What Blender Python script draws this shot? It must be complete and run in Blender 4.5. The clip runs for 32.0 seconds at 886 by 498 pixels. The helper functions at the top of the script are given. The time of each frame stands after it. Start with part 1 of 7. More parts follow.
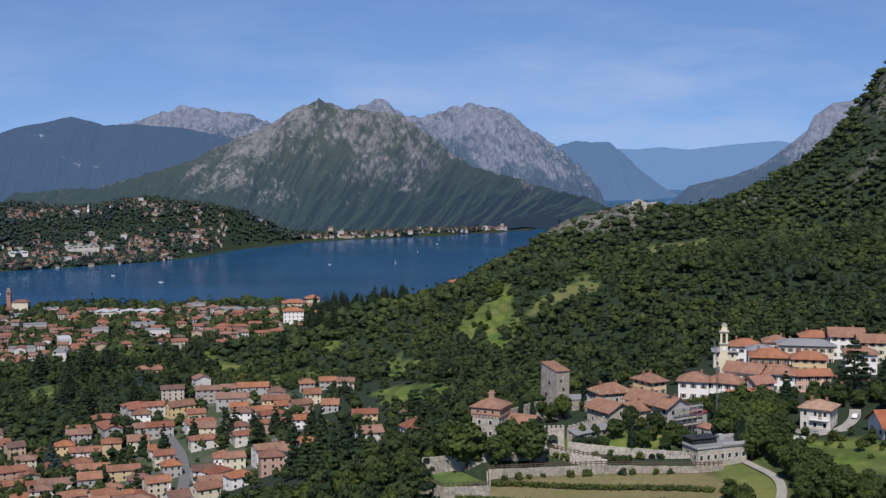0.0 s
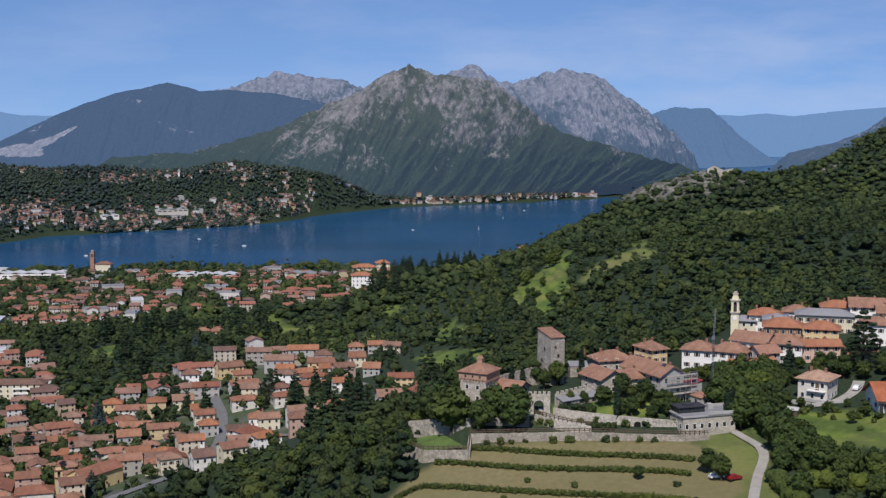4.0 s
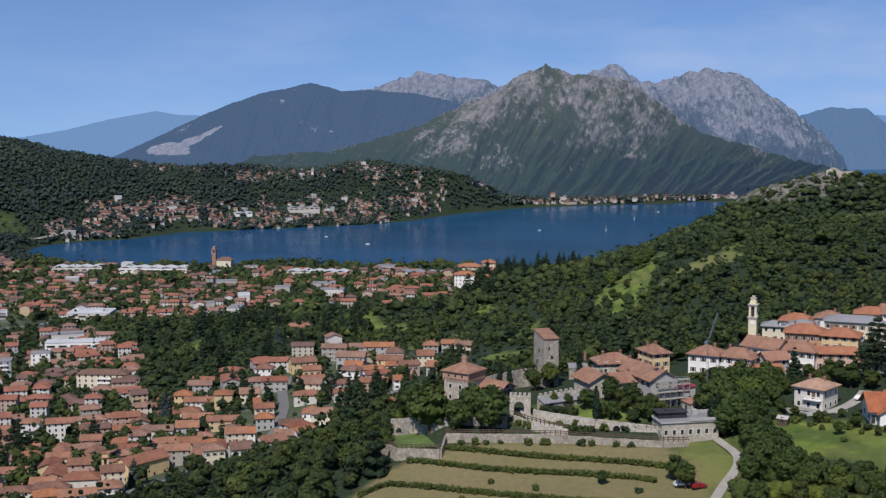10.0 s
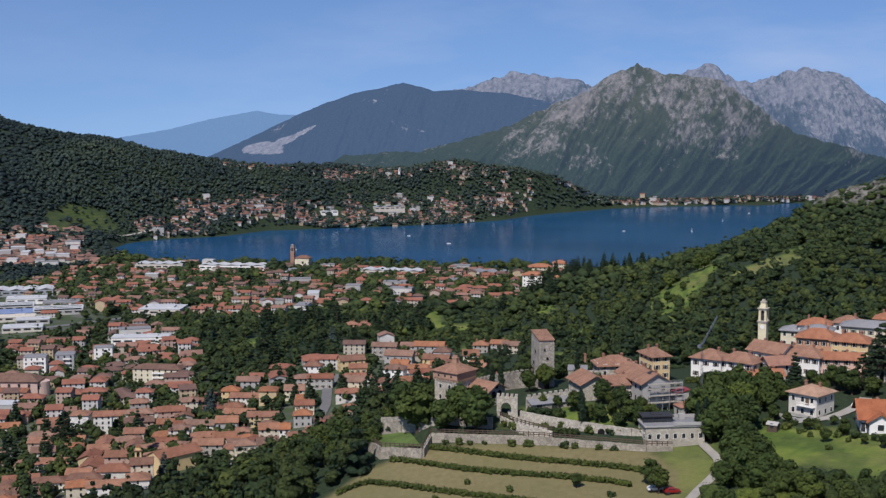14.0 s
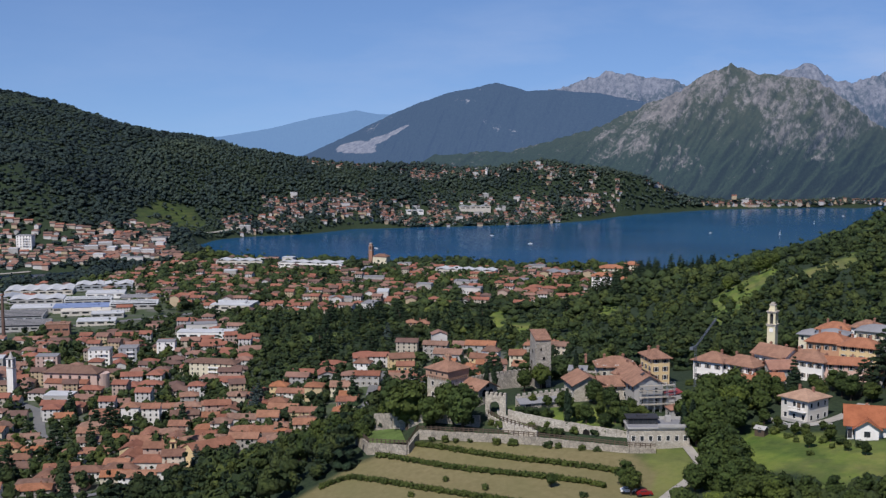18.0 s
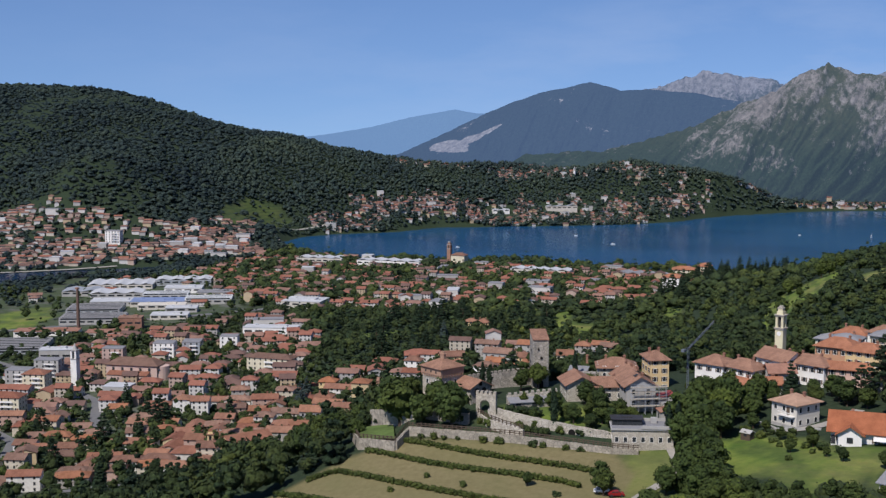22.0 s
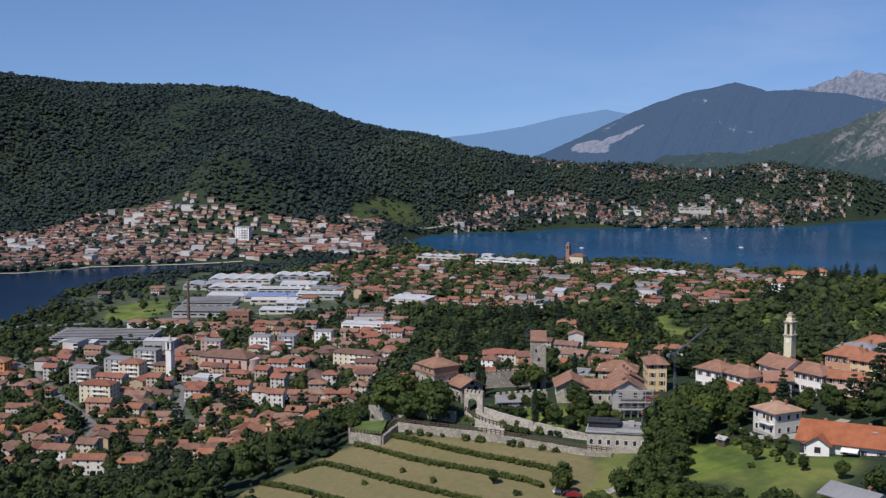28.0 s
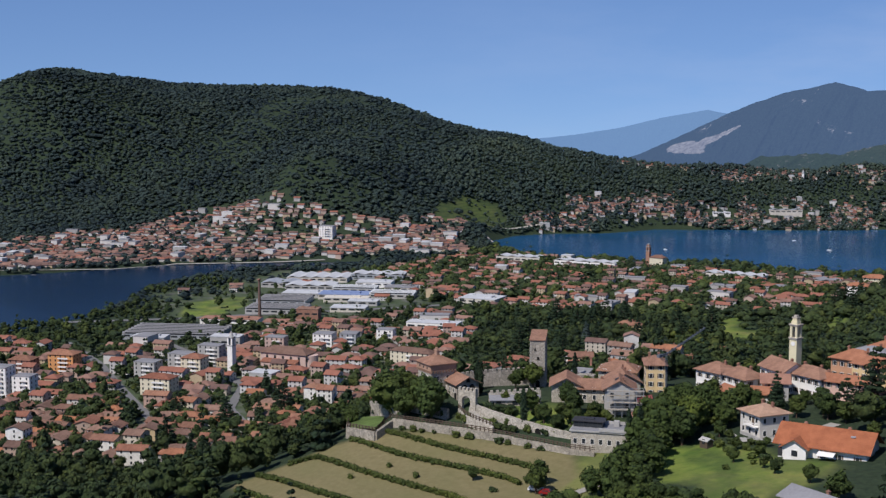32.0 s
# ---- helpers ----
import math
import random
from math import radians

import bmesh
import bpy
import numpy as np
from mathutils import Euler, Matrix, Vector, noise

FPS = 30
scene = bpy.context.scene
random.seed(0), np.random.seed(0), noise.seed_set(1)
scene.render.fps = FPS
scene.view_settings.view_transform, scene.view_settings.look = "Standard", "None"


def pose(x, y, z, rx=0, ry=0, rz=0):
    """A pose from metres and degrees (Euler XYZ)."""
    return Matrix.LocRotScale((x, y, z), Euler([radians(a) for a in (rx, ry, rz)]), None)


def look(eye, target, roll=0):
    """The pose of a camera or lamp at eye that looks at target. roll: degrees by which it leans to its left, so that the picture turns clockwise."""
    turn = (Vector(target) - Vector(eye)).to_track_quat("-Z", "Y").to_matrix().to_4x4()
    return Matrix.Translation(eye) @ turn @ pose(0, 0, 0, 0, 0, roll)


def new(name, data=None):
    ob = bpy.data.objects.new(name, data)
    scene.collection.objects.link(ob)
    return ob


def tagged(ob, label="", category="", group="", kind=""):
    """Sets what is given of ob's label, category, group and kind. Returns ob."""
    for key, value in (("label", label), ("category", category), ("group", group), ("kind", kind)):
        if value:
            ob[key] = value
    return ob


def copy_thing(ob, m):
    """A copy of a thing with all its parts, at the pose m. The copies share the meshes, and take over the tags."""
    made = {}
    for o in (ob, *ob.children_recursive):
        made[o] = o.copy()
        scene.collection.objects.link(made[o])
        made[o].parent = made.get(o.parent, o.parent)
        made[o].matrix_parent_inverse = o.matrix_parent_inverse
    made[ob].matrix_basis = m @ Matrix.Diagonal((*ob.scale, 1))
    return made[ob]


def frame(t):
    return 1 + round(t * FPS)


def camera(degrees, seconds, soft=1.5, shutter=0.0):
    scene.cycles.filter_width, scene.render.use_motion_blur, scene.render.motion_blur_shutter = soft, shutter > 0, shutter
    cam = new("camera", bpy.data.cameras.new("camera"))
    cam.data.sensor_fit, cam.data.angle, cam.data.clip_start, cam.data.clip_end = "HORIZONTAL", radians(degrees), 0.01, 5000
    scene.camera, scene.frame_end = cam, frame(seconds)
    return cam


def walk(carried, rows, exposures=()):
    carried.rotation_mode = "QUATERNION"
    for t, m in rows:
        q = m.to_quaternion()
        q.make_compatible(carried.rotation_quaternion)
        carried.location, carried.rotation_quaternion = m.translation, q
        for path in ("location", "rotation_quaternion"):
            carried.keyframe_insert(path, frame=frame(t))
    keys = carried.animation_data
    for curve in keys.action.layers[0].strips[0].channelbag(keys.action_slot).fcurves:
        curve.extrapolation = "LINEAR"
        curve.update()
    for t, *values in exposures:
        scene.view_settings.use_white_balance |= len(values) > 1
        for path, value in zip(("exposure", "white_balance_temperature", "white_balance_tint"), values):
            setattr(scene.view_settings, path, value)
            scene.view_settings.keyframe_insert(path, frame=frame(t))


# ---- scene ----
cam = camera(36.18, 32.0, 1.35)
EXPOSURE, KELVIN = 0.0, 6150
ROWS = [
    (0, 0.00, 0.00, 192.37, 0.000, -5.399, -0.005),
    (1, 8.98, -0.16, 192.26, 1.129, -5.395, -0.037),
    (2, 18.01, -0.37, 191.99, 2.310, -5.722, -0.039),
    (2.5, 22.55, -0.26, 192.02, 2.909, -6.448, -0.022),
    (3, 27.12, -0.03, 192.07, 3.481, -6.825, -0.048),
    (3.5, 31.76, 0.26, 192.08, 4.077, -6.830, -0.021),
    (6, 54.61, 2.36, 191.75, 7.007, -6.828, -0.061),
    (7, 63.47, 4.21, 191.57, 8.181, -6.818, -0.028),
    (8, 72.43, 5.95, 191.33, 9.361, -6.803, -0.037),
    (9, 81.56, 7.40, 191.43, 10.578, -6.807, 0.048),
    (10, 90.35, 8.82, 191.52, 11.750, -6.810, 0.077),
    (11, 99.02, 10.60, 191.46, 12.893, -6.800, 0.053),
    (12, 107.71, 12.57, 191.44, 14.077, -6.794, 0.100),
    (13, 116.40, 14.45, 191.68, 15.243, -6.818, 0.121),
    (14, 125.15, 16.63, 191.67, 16.416, -6.813, 0.124),
    (17, 150.94, 23.01, 191.51, 19.948, -6.813, 0.080),
    (18, 159.19, 25.67, 191.45, 21.104, -6.806, 0.062),
    (19, 167.72, 28.08, 191.61, 22.290, -6.810, 0.066),
    (20, 176.03, 30.48, 191.70, 23.463, -6.806, 0.017),
    (21, 184.47, 32.96, 191.92, 24.637, -6.825, -0.016),
    (22, 192.84, 35.60, 191.95, 25.809, -6.843, -0.016),
    (23, 201.16, 37.91, 192.28, 26.993, -6.854, -0.024),
    (24, 209.52, 40.89, 192.54, 28.170, -6.871, -0.017),
    (25, 217.83, 44.39, 192.52, 29.376, -6.863, -0.055),
    (28, 243.09, 54.12, 193.50, 32.947, -6.876, -0.054),
    (29, 250.84, 58.02, 193.22, 34.101, -6.868, 0.027),
    (30, 258.96, 61.94, 193.30, 35.291, -6.870, -0.001),
    (31, 267.16, 65.96, 193.52, 36.492, -6.876, 0.021),
    (32, 274.88, 70.52, 193.65, 37.695, -6.862, 0.031),
]
walk(cam, [(t, pose(x, y, z, 90 + pitch, roll, yaw)) for t, x, y, z, yaw, pitch, roll in ROWS],
     exposures=[(0.0, EXPOSURE, KELVIN, 16), (32.0, EXPOSURE, KELVIN, 16)])


# ---- light ----
SUN = Vector((-0.10, -1.0, 1.25)).normalized()
sun = new("sun", bpy.data.lights.new("sun", "SUN"))
sun.data.energy, sun.data.angle, sun.data.color = 4.4, radians(0.55), (1.0, 0.94, 0.82)
sun.matrix_world = look((0, 0, 600), Vector((0, 0, 600)) - SUN)
world = bpy.data.worlds.new("sky")
scene.world = world
world.use_nodes = True
wn, wl = world.node_tree.nodes, world.node_tree.links
wn.clear()
sky = wn.new("ShaderNodeTexSky")
sky.sky_type, sky.sun_disc = "NISHITA", False
sky.sun_elevation, sky.sun_rotation = math.asin(SUN.z), math.atan2(SUN.x, SUN.y)
sky.altitude, sky.air_density, sky.dust_density, sky.ozone_density = 300, 1.0, 0.1, 4.0
back = wn.new("ShaderNodeBackground")
back.inputs["Strength"].default_value = 0.094
tc, sep, com = wn.new("ShaderNodeTexCoord"), wn.new("ShaderNodeSeparateXYZ"), wn.new("ShaderNodeCombineXYZ")
lift = wn.new("ShaderNodeMath")
lift.operation = "MULTIPLY_ADD"
lift.inputs[1].default_value, lift.inputs[2].default_value = 1.0, 0.15
wl.new(tc.outputs["Generated"], sep.inputs[0])
wl.new(sep.outputs[0], com.inputs[0])
wl.new(sep.outputs[1], com.inputs[1])
wl.new(sep.outputs[2], lift.inputs[0])
wl.new(lift.outputs[0], com.inputs[2])
wl.new(com.outputs[0], sky.inputs[0])
# thin high cloud low over the head of the lake
cm, cn = wn.new("ShaderNodeMapping"), wn.new("ShaderNodeTexNoise")
cm.inputs["Scale"].default_value = (3.2, 3.2, 13)
cn.inputs["Scale"].default_value, cn.inputs["Detail"].default_value, cn.inputs["Roughness"].default_value = 1.6, 6, 0.6
wl.new(tc.outputs["Generated"], cm.inputs[0])
wl.new(cm.outputs[0], cn.inputs["Vector"])
band = wn.new("ShaderNodeMapRange")
band.inputs["From Min"].default_value, band.inputs["From Max"].default_value = 0.115, 0.02
wl.new(sep.outputs[2], band.inputs["Value"])
east = wn.new("ShaderNodeMapRange")
east.inputs["From Min"].default_value, east.inputs["From Max"].default_value = -0.75, 0.15
wl.new(sep.outputs[0], east.inputs["Value"])
cl = wn.new("ShaderNodeMapRange")
cl.inputs["From Min"].default_value, cl.inputs["From Max"].default_value = 0.42, 0.78
wl.new(cn.outputs["Fac"], cl.inputs["Value"])
m1, m2, m3 = (wn.new("ShaderNodeMath") for _ in range(3))
for k in (m1, m2, m3):
    k.operation = "MULTIPLY"
wl.new(band.outputs[0], m1.inputs[0])
wl.new(east.outputs[0], m1.inputs[1])
wl.new(cl.outputs[0], m2.inputs[0])
wl.new(m1.outputs[0], m2.inputs[1])
wl.new(m2.outputs[0], m3.inputs[0])
m3.inputs[1].default_value = 0.95
veil = wn.new("ShaderNodeMix")
veil.data_type = "RGBA"
wl.new(m3.outputs[0], veil.inputs[0])
wl.new(sky.outputs[0], veil.inputs[6])
veil.inputs[7].default_value = (5.2, 6.0, 7.2, 1)
cool = wn.new("ShaderNodeMix")
cool.data_type, cool.blend_type = "RGBA", "MULTIPLY"
cool.inputs[0].default_value, cool.inputs[7].default_value = 1.0, (0.85, 0.93, 1.06, 1)
wl.new(veil.outputs[2], cool.inputs[6])
wl.new(cool.outputs[2], back.inputs[0])
wl.new(back.outputs[0], wn.new("ShaderNodeOutputWorld").inputs[0])
scene.view_settings.exposure = 0.0


# ---- materials ----
def material(name, rough=0.9):
    m = bpy.data.materials.new(name)
    m.use_nodes = True
    b = m.node_tree.nodes["Principled BSDF"]
    b.inputs["Roughness"].default_value = rough
    b.inputs["Specular IOR Level"].default_value = 0.25
    return m, m.node_tree.nodes, m.node_tree.links, b


def noise_tex(n, l, scale, detail=4.0, rough=0.6, coord="Object", stretch=None):
    tc = n.new("ShaderNodeTexCoord")
    t = n.new("ShaderNodeTexNoise")
    t.inputs["Scale"].default_value, t.inputs["Detail"].default_value, t.inputs["Roughness"].default_value = scale, detail, rough
    if stretch:
        mp = n.new("ShaderNodeMapping")
        mp.inputs["Scale"].default_value = stretch
        l.new(tc.outputs[coord], mp.inputs[0])
        l.new(mp.outputs[0], t.inputs["Vector"])
    else:
        l.new(tc.outputs[coord], t.inputs["Vector"])
    return t.outputs["Fac"]


def ramp(n, l, fac, stops, constant=False):
    r = n.new("ShaderNodeValToRGB")
    e = r.color_ramp.elements
    while len(e) < len(stops):
        e.new(0.5)
    for k, (p, c) in zip(e, stops):
        k.position, k.color = p, (*c, 1)
    if constant:
        r.color_ramp.interpolation = "CONSTANT"
    l.new(fac, r.inputs[0])
    return r.outputs[0]


def mixed(n, l, fac, a, b, mode="MIX"):
    m = n.new("ShaderNodeMix")
    m.data_type, m.blend_type = "RGBA", mode
    for sock, v in ((m.inputs[0], fac), (m.inputs[6], a), (m.inputs[7], b)):
        if isinstance(v, (int, float)):
            sock.default_value = v
        elif isinstance(v, tuple):
            sock.default_value = (*v, 1)
        else:
            l.new(v, sock)
    return m.outputs[2]


def bumped(n, l, b, fac, strength=0.4, distance=0.1):
    k = n.new("ShaderNodeBump")
    k.inputs["Strength"].default_value, k.inputs["Distance"].default_value = strength, distance
    l.new(fac, k.inputs["Height"])
    l.new(k.outputs[0], b.inputs["Normal"])


def attr(n, name):
    a = n.new("ShaderNodeAttribute")
    a.attribute_name = name
    return a.outputs["Fac"]


def obj_random(n):
    return n.new("ShaderNodeObjectInfo").outputs["Random"]


def plain(name, colour, rough=0.8, vary=0.25, scale=1.5, metal=0.0, bump=0.15):
    """A surface of one colour with two scales of weathering."""
    m, n, l, b = material(name, rough)
    fine = noise_tex(n, l, scale * 8, 5)
    wide = noise_tex(n, l, scale * 0.4, 3)
    dark = tuple(c * (1 - vary) for c in colour)
    light = tuple(min(1, c * (1 + vary * 0.5)) for c in colour)
    c = ramp(n, l, fine, [(0.3, dark), (0.7, light)])
    c = mixed(n, l, 0.5, c, ramp(n, l, wide, [(0.35, dark), (0.65, light)]))
    l.new(c, b.inputs["Base Color"])
    b.inputs["Metallic"].default_value = metal
    if bump:
        bumped(n, l, b, fine, bump, 0.05)
    return m


def foliage(name, dark, light, vary=0.5, grain=0.9):
    """Leaves: tone by tree (attribute or object), by clump and by leaf."""
    m, n, l, b = material(name, 0.75)
    isl = n.new("ShaderNodeNewGeometry").outputs["Random Per Island"]
    c = ramp(n, l, isl, [(0.0, dark), (1.0, light)])
    w = noise_tex(n, l, 0.5, 3)
    c = mixed(n, l, 0.5, c, ramp(n, l, w, [(0.3, dark), (0.7, light)]))
    t = n.new("ShaderNodeMath")
    t.operation = "ADD"
    l.new(attr(n, "tint"), t.inputs[0])
    l.new(obj_random(n), t.inputs[1])
    f = n.new("ShaderNodeMath")
    f.operation = "FRACT"
    l.new(t.outputs[0], f.inputs[0])
    tone = ramp(n, l, f.outputs[0], [(0.0, (0.55, 0.62, 0.6)), (0.35, (0.9, 0.95, 0.8)), (0.7, (1.05, 1.0, 0.8)), (0.9, (1.15, 1.05, 0.8)), (1.0, (1.55, 1.4, 0.85))])
    l.new(mixed(n, l, vary, c, mixed(n, l, 1.0, c, tone, "MULTIPLY")), b.inputs["Base Color"])
    stand = ramp(n, l, noise_tex(n, l, 0.011, 4, 0.6), [(0.34, (0.62, 0.68, 0.78)), (0.5, (0.95, 0.98, 0.95)), (0.66, (1.25, 1.18, 0.95))])
    tone = b.inputs["Base Color"].links[0].from_socket
    tone = mixed(n, l, 1.0, tone, stand, "MULTIPLY")
    # gaps between sprays: shade is put into the colour where the bump sinks
    spray = noise_tex(n, l, 1.0 / grain, 5, 0.75)
    tone = mixed(n, l, 1.0, tone, ramp(n, l, spray, [(0.3, (0.45, 0.5, 0.5)), (0.5, (0.95, 0.97, 0.95)), (0.68, (1.5, 1.42, 1.3))]), "MULTIPLY")
    l.new(tone, b.inputs["Base Color"])
    bumped(n, l, b, spray, 1.0, grain * 1.3)
    return m


LEAF = foliage("leaf_green", (0.025, 0.045, 0.018), (0.078, 0.104, 0.038), 0.9)
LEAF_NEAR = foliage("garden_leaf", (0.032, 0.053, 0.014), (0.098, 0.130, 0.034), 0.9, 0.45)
LEAF_DARK = foliage("conifer_green", (0.020, 0.040, 0.022), (0.046, 0.074, 0.038), 0.8)
# far leaves: haze is put into the colour, bluer, and paler by the lake
LEAF_FAR_HAZE = foliage("distant_woods_haze", (0.022, 0.041, 0.047), (0.047, 0.069, 0.070), 0.6, 1.6)
LEAF_SHORE_HAZE = foliage("lakeside_woods_haze", (0.034, 0.058, 0.060), (0.066, 0.092, 0.086), 0.6, 1.6)
LEAF_BLUE = foliage("blue_cedar", (0.05, 0.075, 0.075), (0.09, 0.12, 0.12), 0.4)
VINE = foliage("vine_leaf", (0.035, 0.055, 0.012), (0.10, 0.12, 0.03), 0.5, 0.35)
BARK = plain("bark", (0.09, 0.065, 0.045), 0.95, 0.4, 2)


def water_material(name, deep, light):
    m, n, l, b = material(name, 0.12)
    w = noise_tex(n, l, 0.004, 3, 0.5, stretch=(1, 3, 1))
    l.new(ramp(n, l, w, [(0.35, deep), (0.65, light)]), b.inputs["Base Color"])
    b.inputs["Specular IOR Level"].default_value = 0.2
    l.new(ramp(n, l, noise_tex(n, l, 0.002, 4, 0.6), [(0.35, (0.14,) * 3), (0.65, (0.28,) * 3)]), b.inputs["Roughness"])
    bumped(n, l, b, noise_tex(n, l, 0.35, 4, 0.6), 0.25, 0.4)
    return m


WATER = water_material("lake_water", (0.008, 0.058, 0.140), (0.013, 0.074, 0.165))
# the dark hill's reflection in the mere is put into its base colour
MERE_REFLECTION = water_material("mere_reflection_water", (0.004, 0.016, 0.042), (0.007, 0.024, 0.058))


def ground_material():
    """Meadow, woodland floor, built-up ground and rock, by the plan's land use."""
    m, n, l, b = material("ground", 0.95)
    fine = noise_tex(n, l, 0.6, 6, 0.65)
    wide = noise_tex(n, l, 0.045, 7, 0.65)
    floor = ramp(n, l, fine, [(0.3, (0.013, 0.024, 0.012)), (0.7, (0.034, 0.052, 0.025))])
    grass = mixed(n, l, 0.6, ramp(n, l, fine, [(0.3, (0.085, 0.135, 0.025)), (0.7, (0.15, 0.19, 0.045))]),
                  ramp(n, l, wide, [(0.35, (0.08, 0.145, 0.022)), (0.5, (0.15, 0.20, 0.035)), (0.65, (0.21, 0.20, 0.07))]))
    bank = n.new("ShaderNodeTexWave")
    bank.bands_direction = "Z"
    for k, v in (("Scale", 0.09), ("Distortion", 5.0), ("Detail", 3.0), ("Detail Scale", 0.6)):
        bank.inputs[k].default_value = v
    l.new(n.new("ShaderNodeTexCoord").outputs["Object"], bank.inputs["Vector"])
    grass = mixed(n, l, 0.55, grass, mixed(n, l, 1.0, grass, ramp(n, l, bank.outputs["Fac"], [(0.15, (0.45, 0.55, 0.5)), (0.5, (1.15, 1.1, 1.0))]), "MULTIPLY"))
    patch = noise_tex(n, l, 0.22, 6, 0.7)
    grass = mixed(n, l, 1.0, grass, ramp(n, l, patch, [(0.3, (0.68, 0.72, 0.7)), (0.5, (1.0, 1.0, 1.0)), (0.7, (1.2, 1.12, 1.05))]), "MULTIPLY")
    paved = ramp(n, l, wide, [(0.3, (0.10, 0.098, 0.09)), (0.5, (0.05, 0.075, 0.03)), (0.7, (0.13, 0.127, 0.118))])
    rock = ramp(n, l, noise_tex(n, l, 0.12, 8, 0.7), [(0.38, (0.045, 0.05, 0.03)), (0.5, (0.12, 0.115, 0.095)), (0.7, (0.29, 0.275, 0.24))])
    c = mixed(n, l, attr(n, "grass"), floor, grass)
    c = mixed(n, l, attr(n, "dry"), c, mixed(n, l, wide, ramp(n, l, fine, [(0.3, (0.15, 0.118, 0.058)), (0.7, (0.245, 0.195, 0.105))]), (0.13, 0.13, 0.05)))
    c = mixed(n, l, attr(n, "paved"), c, paved)
    c = mixed(n, l, attr(n, "rock"), c, rock)
    l.new(c, b.inputs["Base Color"])
    bumped(n, l, b, fine, 0.5, 0.4)
    return m


GROUND = ground_material()


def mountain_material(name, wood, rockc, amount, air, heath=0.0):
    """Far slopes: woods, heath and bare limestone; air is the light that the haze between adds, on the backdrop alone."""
    m, n, l, b = material(name, 1.0)
    b.inputs["Specular IOR Level"].default_value = 0.0
    big = noise_tex(n, l, 0.022, 6, 0.66)
    fine = noise_tex(n, l, 0.11, 9, 0.78, stretch=(1, 1, 0.6))
    trees = ramp(n, l, noise_tex(n, l, 0.26, 7, 0.8), [(0.3, tuple(c * 0.4 for c in wood)), (0.7, tuple(c * 1.5 for c in wood))])
    stone = ramp(n, l, fine, [(0.34, tuple(c * 0.22 for c in rockc)), (0.52, tuple(c * 0.6 for c in rockc)), (0.7, rockc)])
    moor = ramp(n, l, noise_tex(n, l, 0.09, 7, 0.75), [(0.3, tuple(c * 0.9 for c in wood)), (0.7, (0.085, 0.085, 0.048))])
    high = n.new("ShaderNodeMapRange")
    sp = n.new("ShaderNodeSeparateXYZ")
    l.new(n.new("ShaderNodeTexCoord").outputs["Object"], sp.inputs[0])
    l.new(sp.outputs[2], high.inputs["Value"])
    high.inputs["From Min"].default_value, high.inputs["From Max"].default_value, high.inputs["To Max"].default_value = 70, 170, heath
    trees = mixed(n, l, high.outputs[0], trees, moor)
    a = n.new("ShaderNodeMath")
    a.operation = "MULTIPLY_ADD"
    l.new(fine, a.inputs[0])
    a.inputs[1].default_value = 0.62
    both = mixed(n, l, 0.45, big, noise_tex(n, l, 0.008, 4, 0.55))
    l.new(both, a.inputs[2])
    s = n.new("ShaderNodeMath")
    s.operation = "ADD"
    l.new(a.outputs[0], s.inputs[0])
    l.new(attr(n, "rock"), s.inputs[1])
    k = ramp(n, l, s.outputs[0], [(min(0.97, 0.86 - amount), (0, 0, 0)), (min(1.0, 0.97 - amount), (1, 1, 1))])
    l.new(mixed(n, l, k, trees, stone), b.inputs["Base Color"])
    # haze is added as an even blue glow of the whole slope
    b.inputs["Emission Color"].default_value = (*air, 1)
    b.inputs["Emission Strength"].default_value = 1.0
    bumped(n, l, b, fine, 0.8, 4.0)
    return m


def roof_material():
    m, n, l, b = material("roof_tile", 0.9)
    base = ramp(n, l, obj_random(n), [(0.0, (0.24, 0.10, 0.066)), (0.2, (0.33, 0.17, 0.115)), (0.4, (0.21, 0.12, 0.090)), (0.6, (0.38, 0.165, 0.085)), (0.8, (0.30, 0.19, 0.145)), (1.0, (0.16, 0.10, 0.08))])
    n1 = ramp(n, l, noise_tex(n, l, 2.5, 6, 0.7), [(0.3, (0.62, 0.6, 0.6)), (0.7, (1.15, 1.12, 1.05))])
    n2 = ramp(n, l, noise_tex(n, l, 0.35, 3), [(0.3, (0.72, 0.7, 0.68)), (0.7, (1.1, 1.1, 1.1))])
    c = mixed(n, l, 1.0, mixed(n, l, 1.0, base, n1, "MULTIPLY"), n2, "MULTIPLY")
    l.new(c, b.inputs["Base Color"])
    bumped(n, l, b, noise_tex(n, l, 4, 3), 0.5, 0.08)
    return m


def wall_material():
    m, n, l, b = material("plaster", 0.92)
    base = ramp(n, l, obj_random(n), [(0.0, (0.72, 0.70, 0.65)), (0.22, (0.60, 0.54, 0.43)), (0.42, (0.58, 0.46, 0.28)), (0.52, (0.64, 0.61, 0.56)), (0.7, (0.44, 0.33, 0.26)),
                                       (0.78, (0.38, 0.36, 0.33)), (0.88, (0.48, 0.33, 0.27)), (0.94, (0.76, 0.75, 0.72))], True)
    n1 = ramp(n, l, noise_tex(n, l, 0.5, 6, 0.7), [(0.3, (0.78, 0.76, 0.73)), (0.7, (1.05, 1.05, 1.05))])
    l.new(mixed(n, l, 1.0, base, n1, "MULTIPLY"), b.inputs["Base Color"])
    bumped(n, l, b, noise_tex(n, l, 8, 3), 0.15, 0.02)
    return m


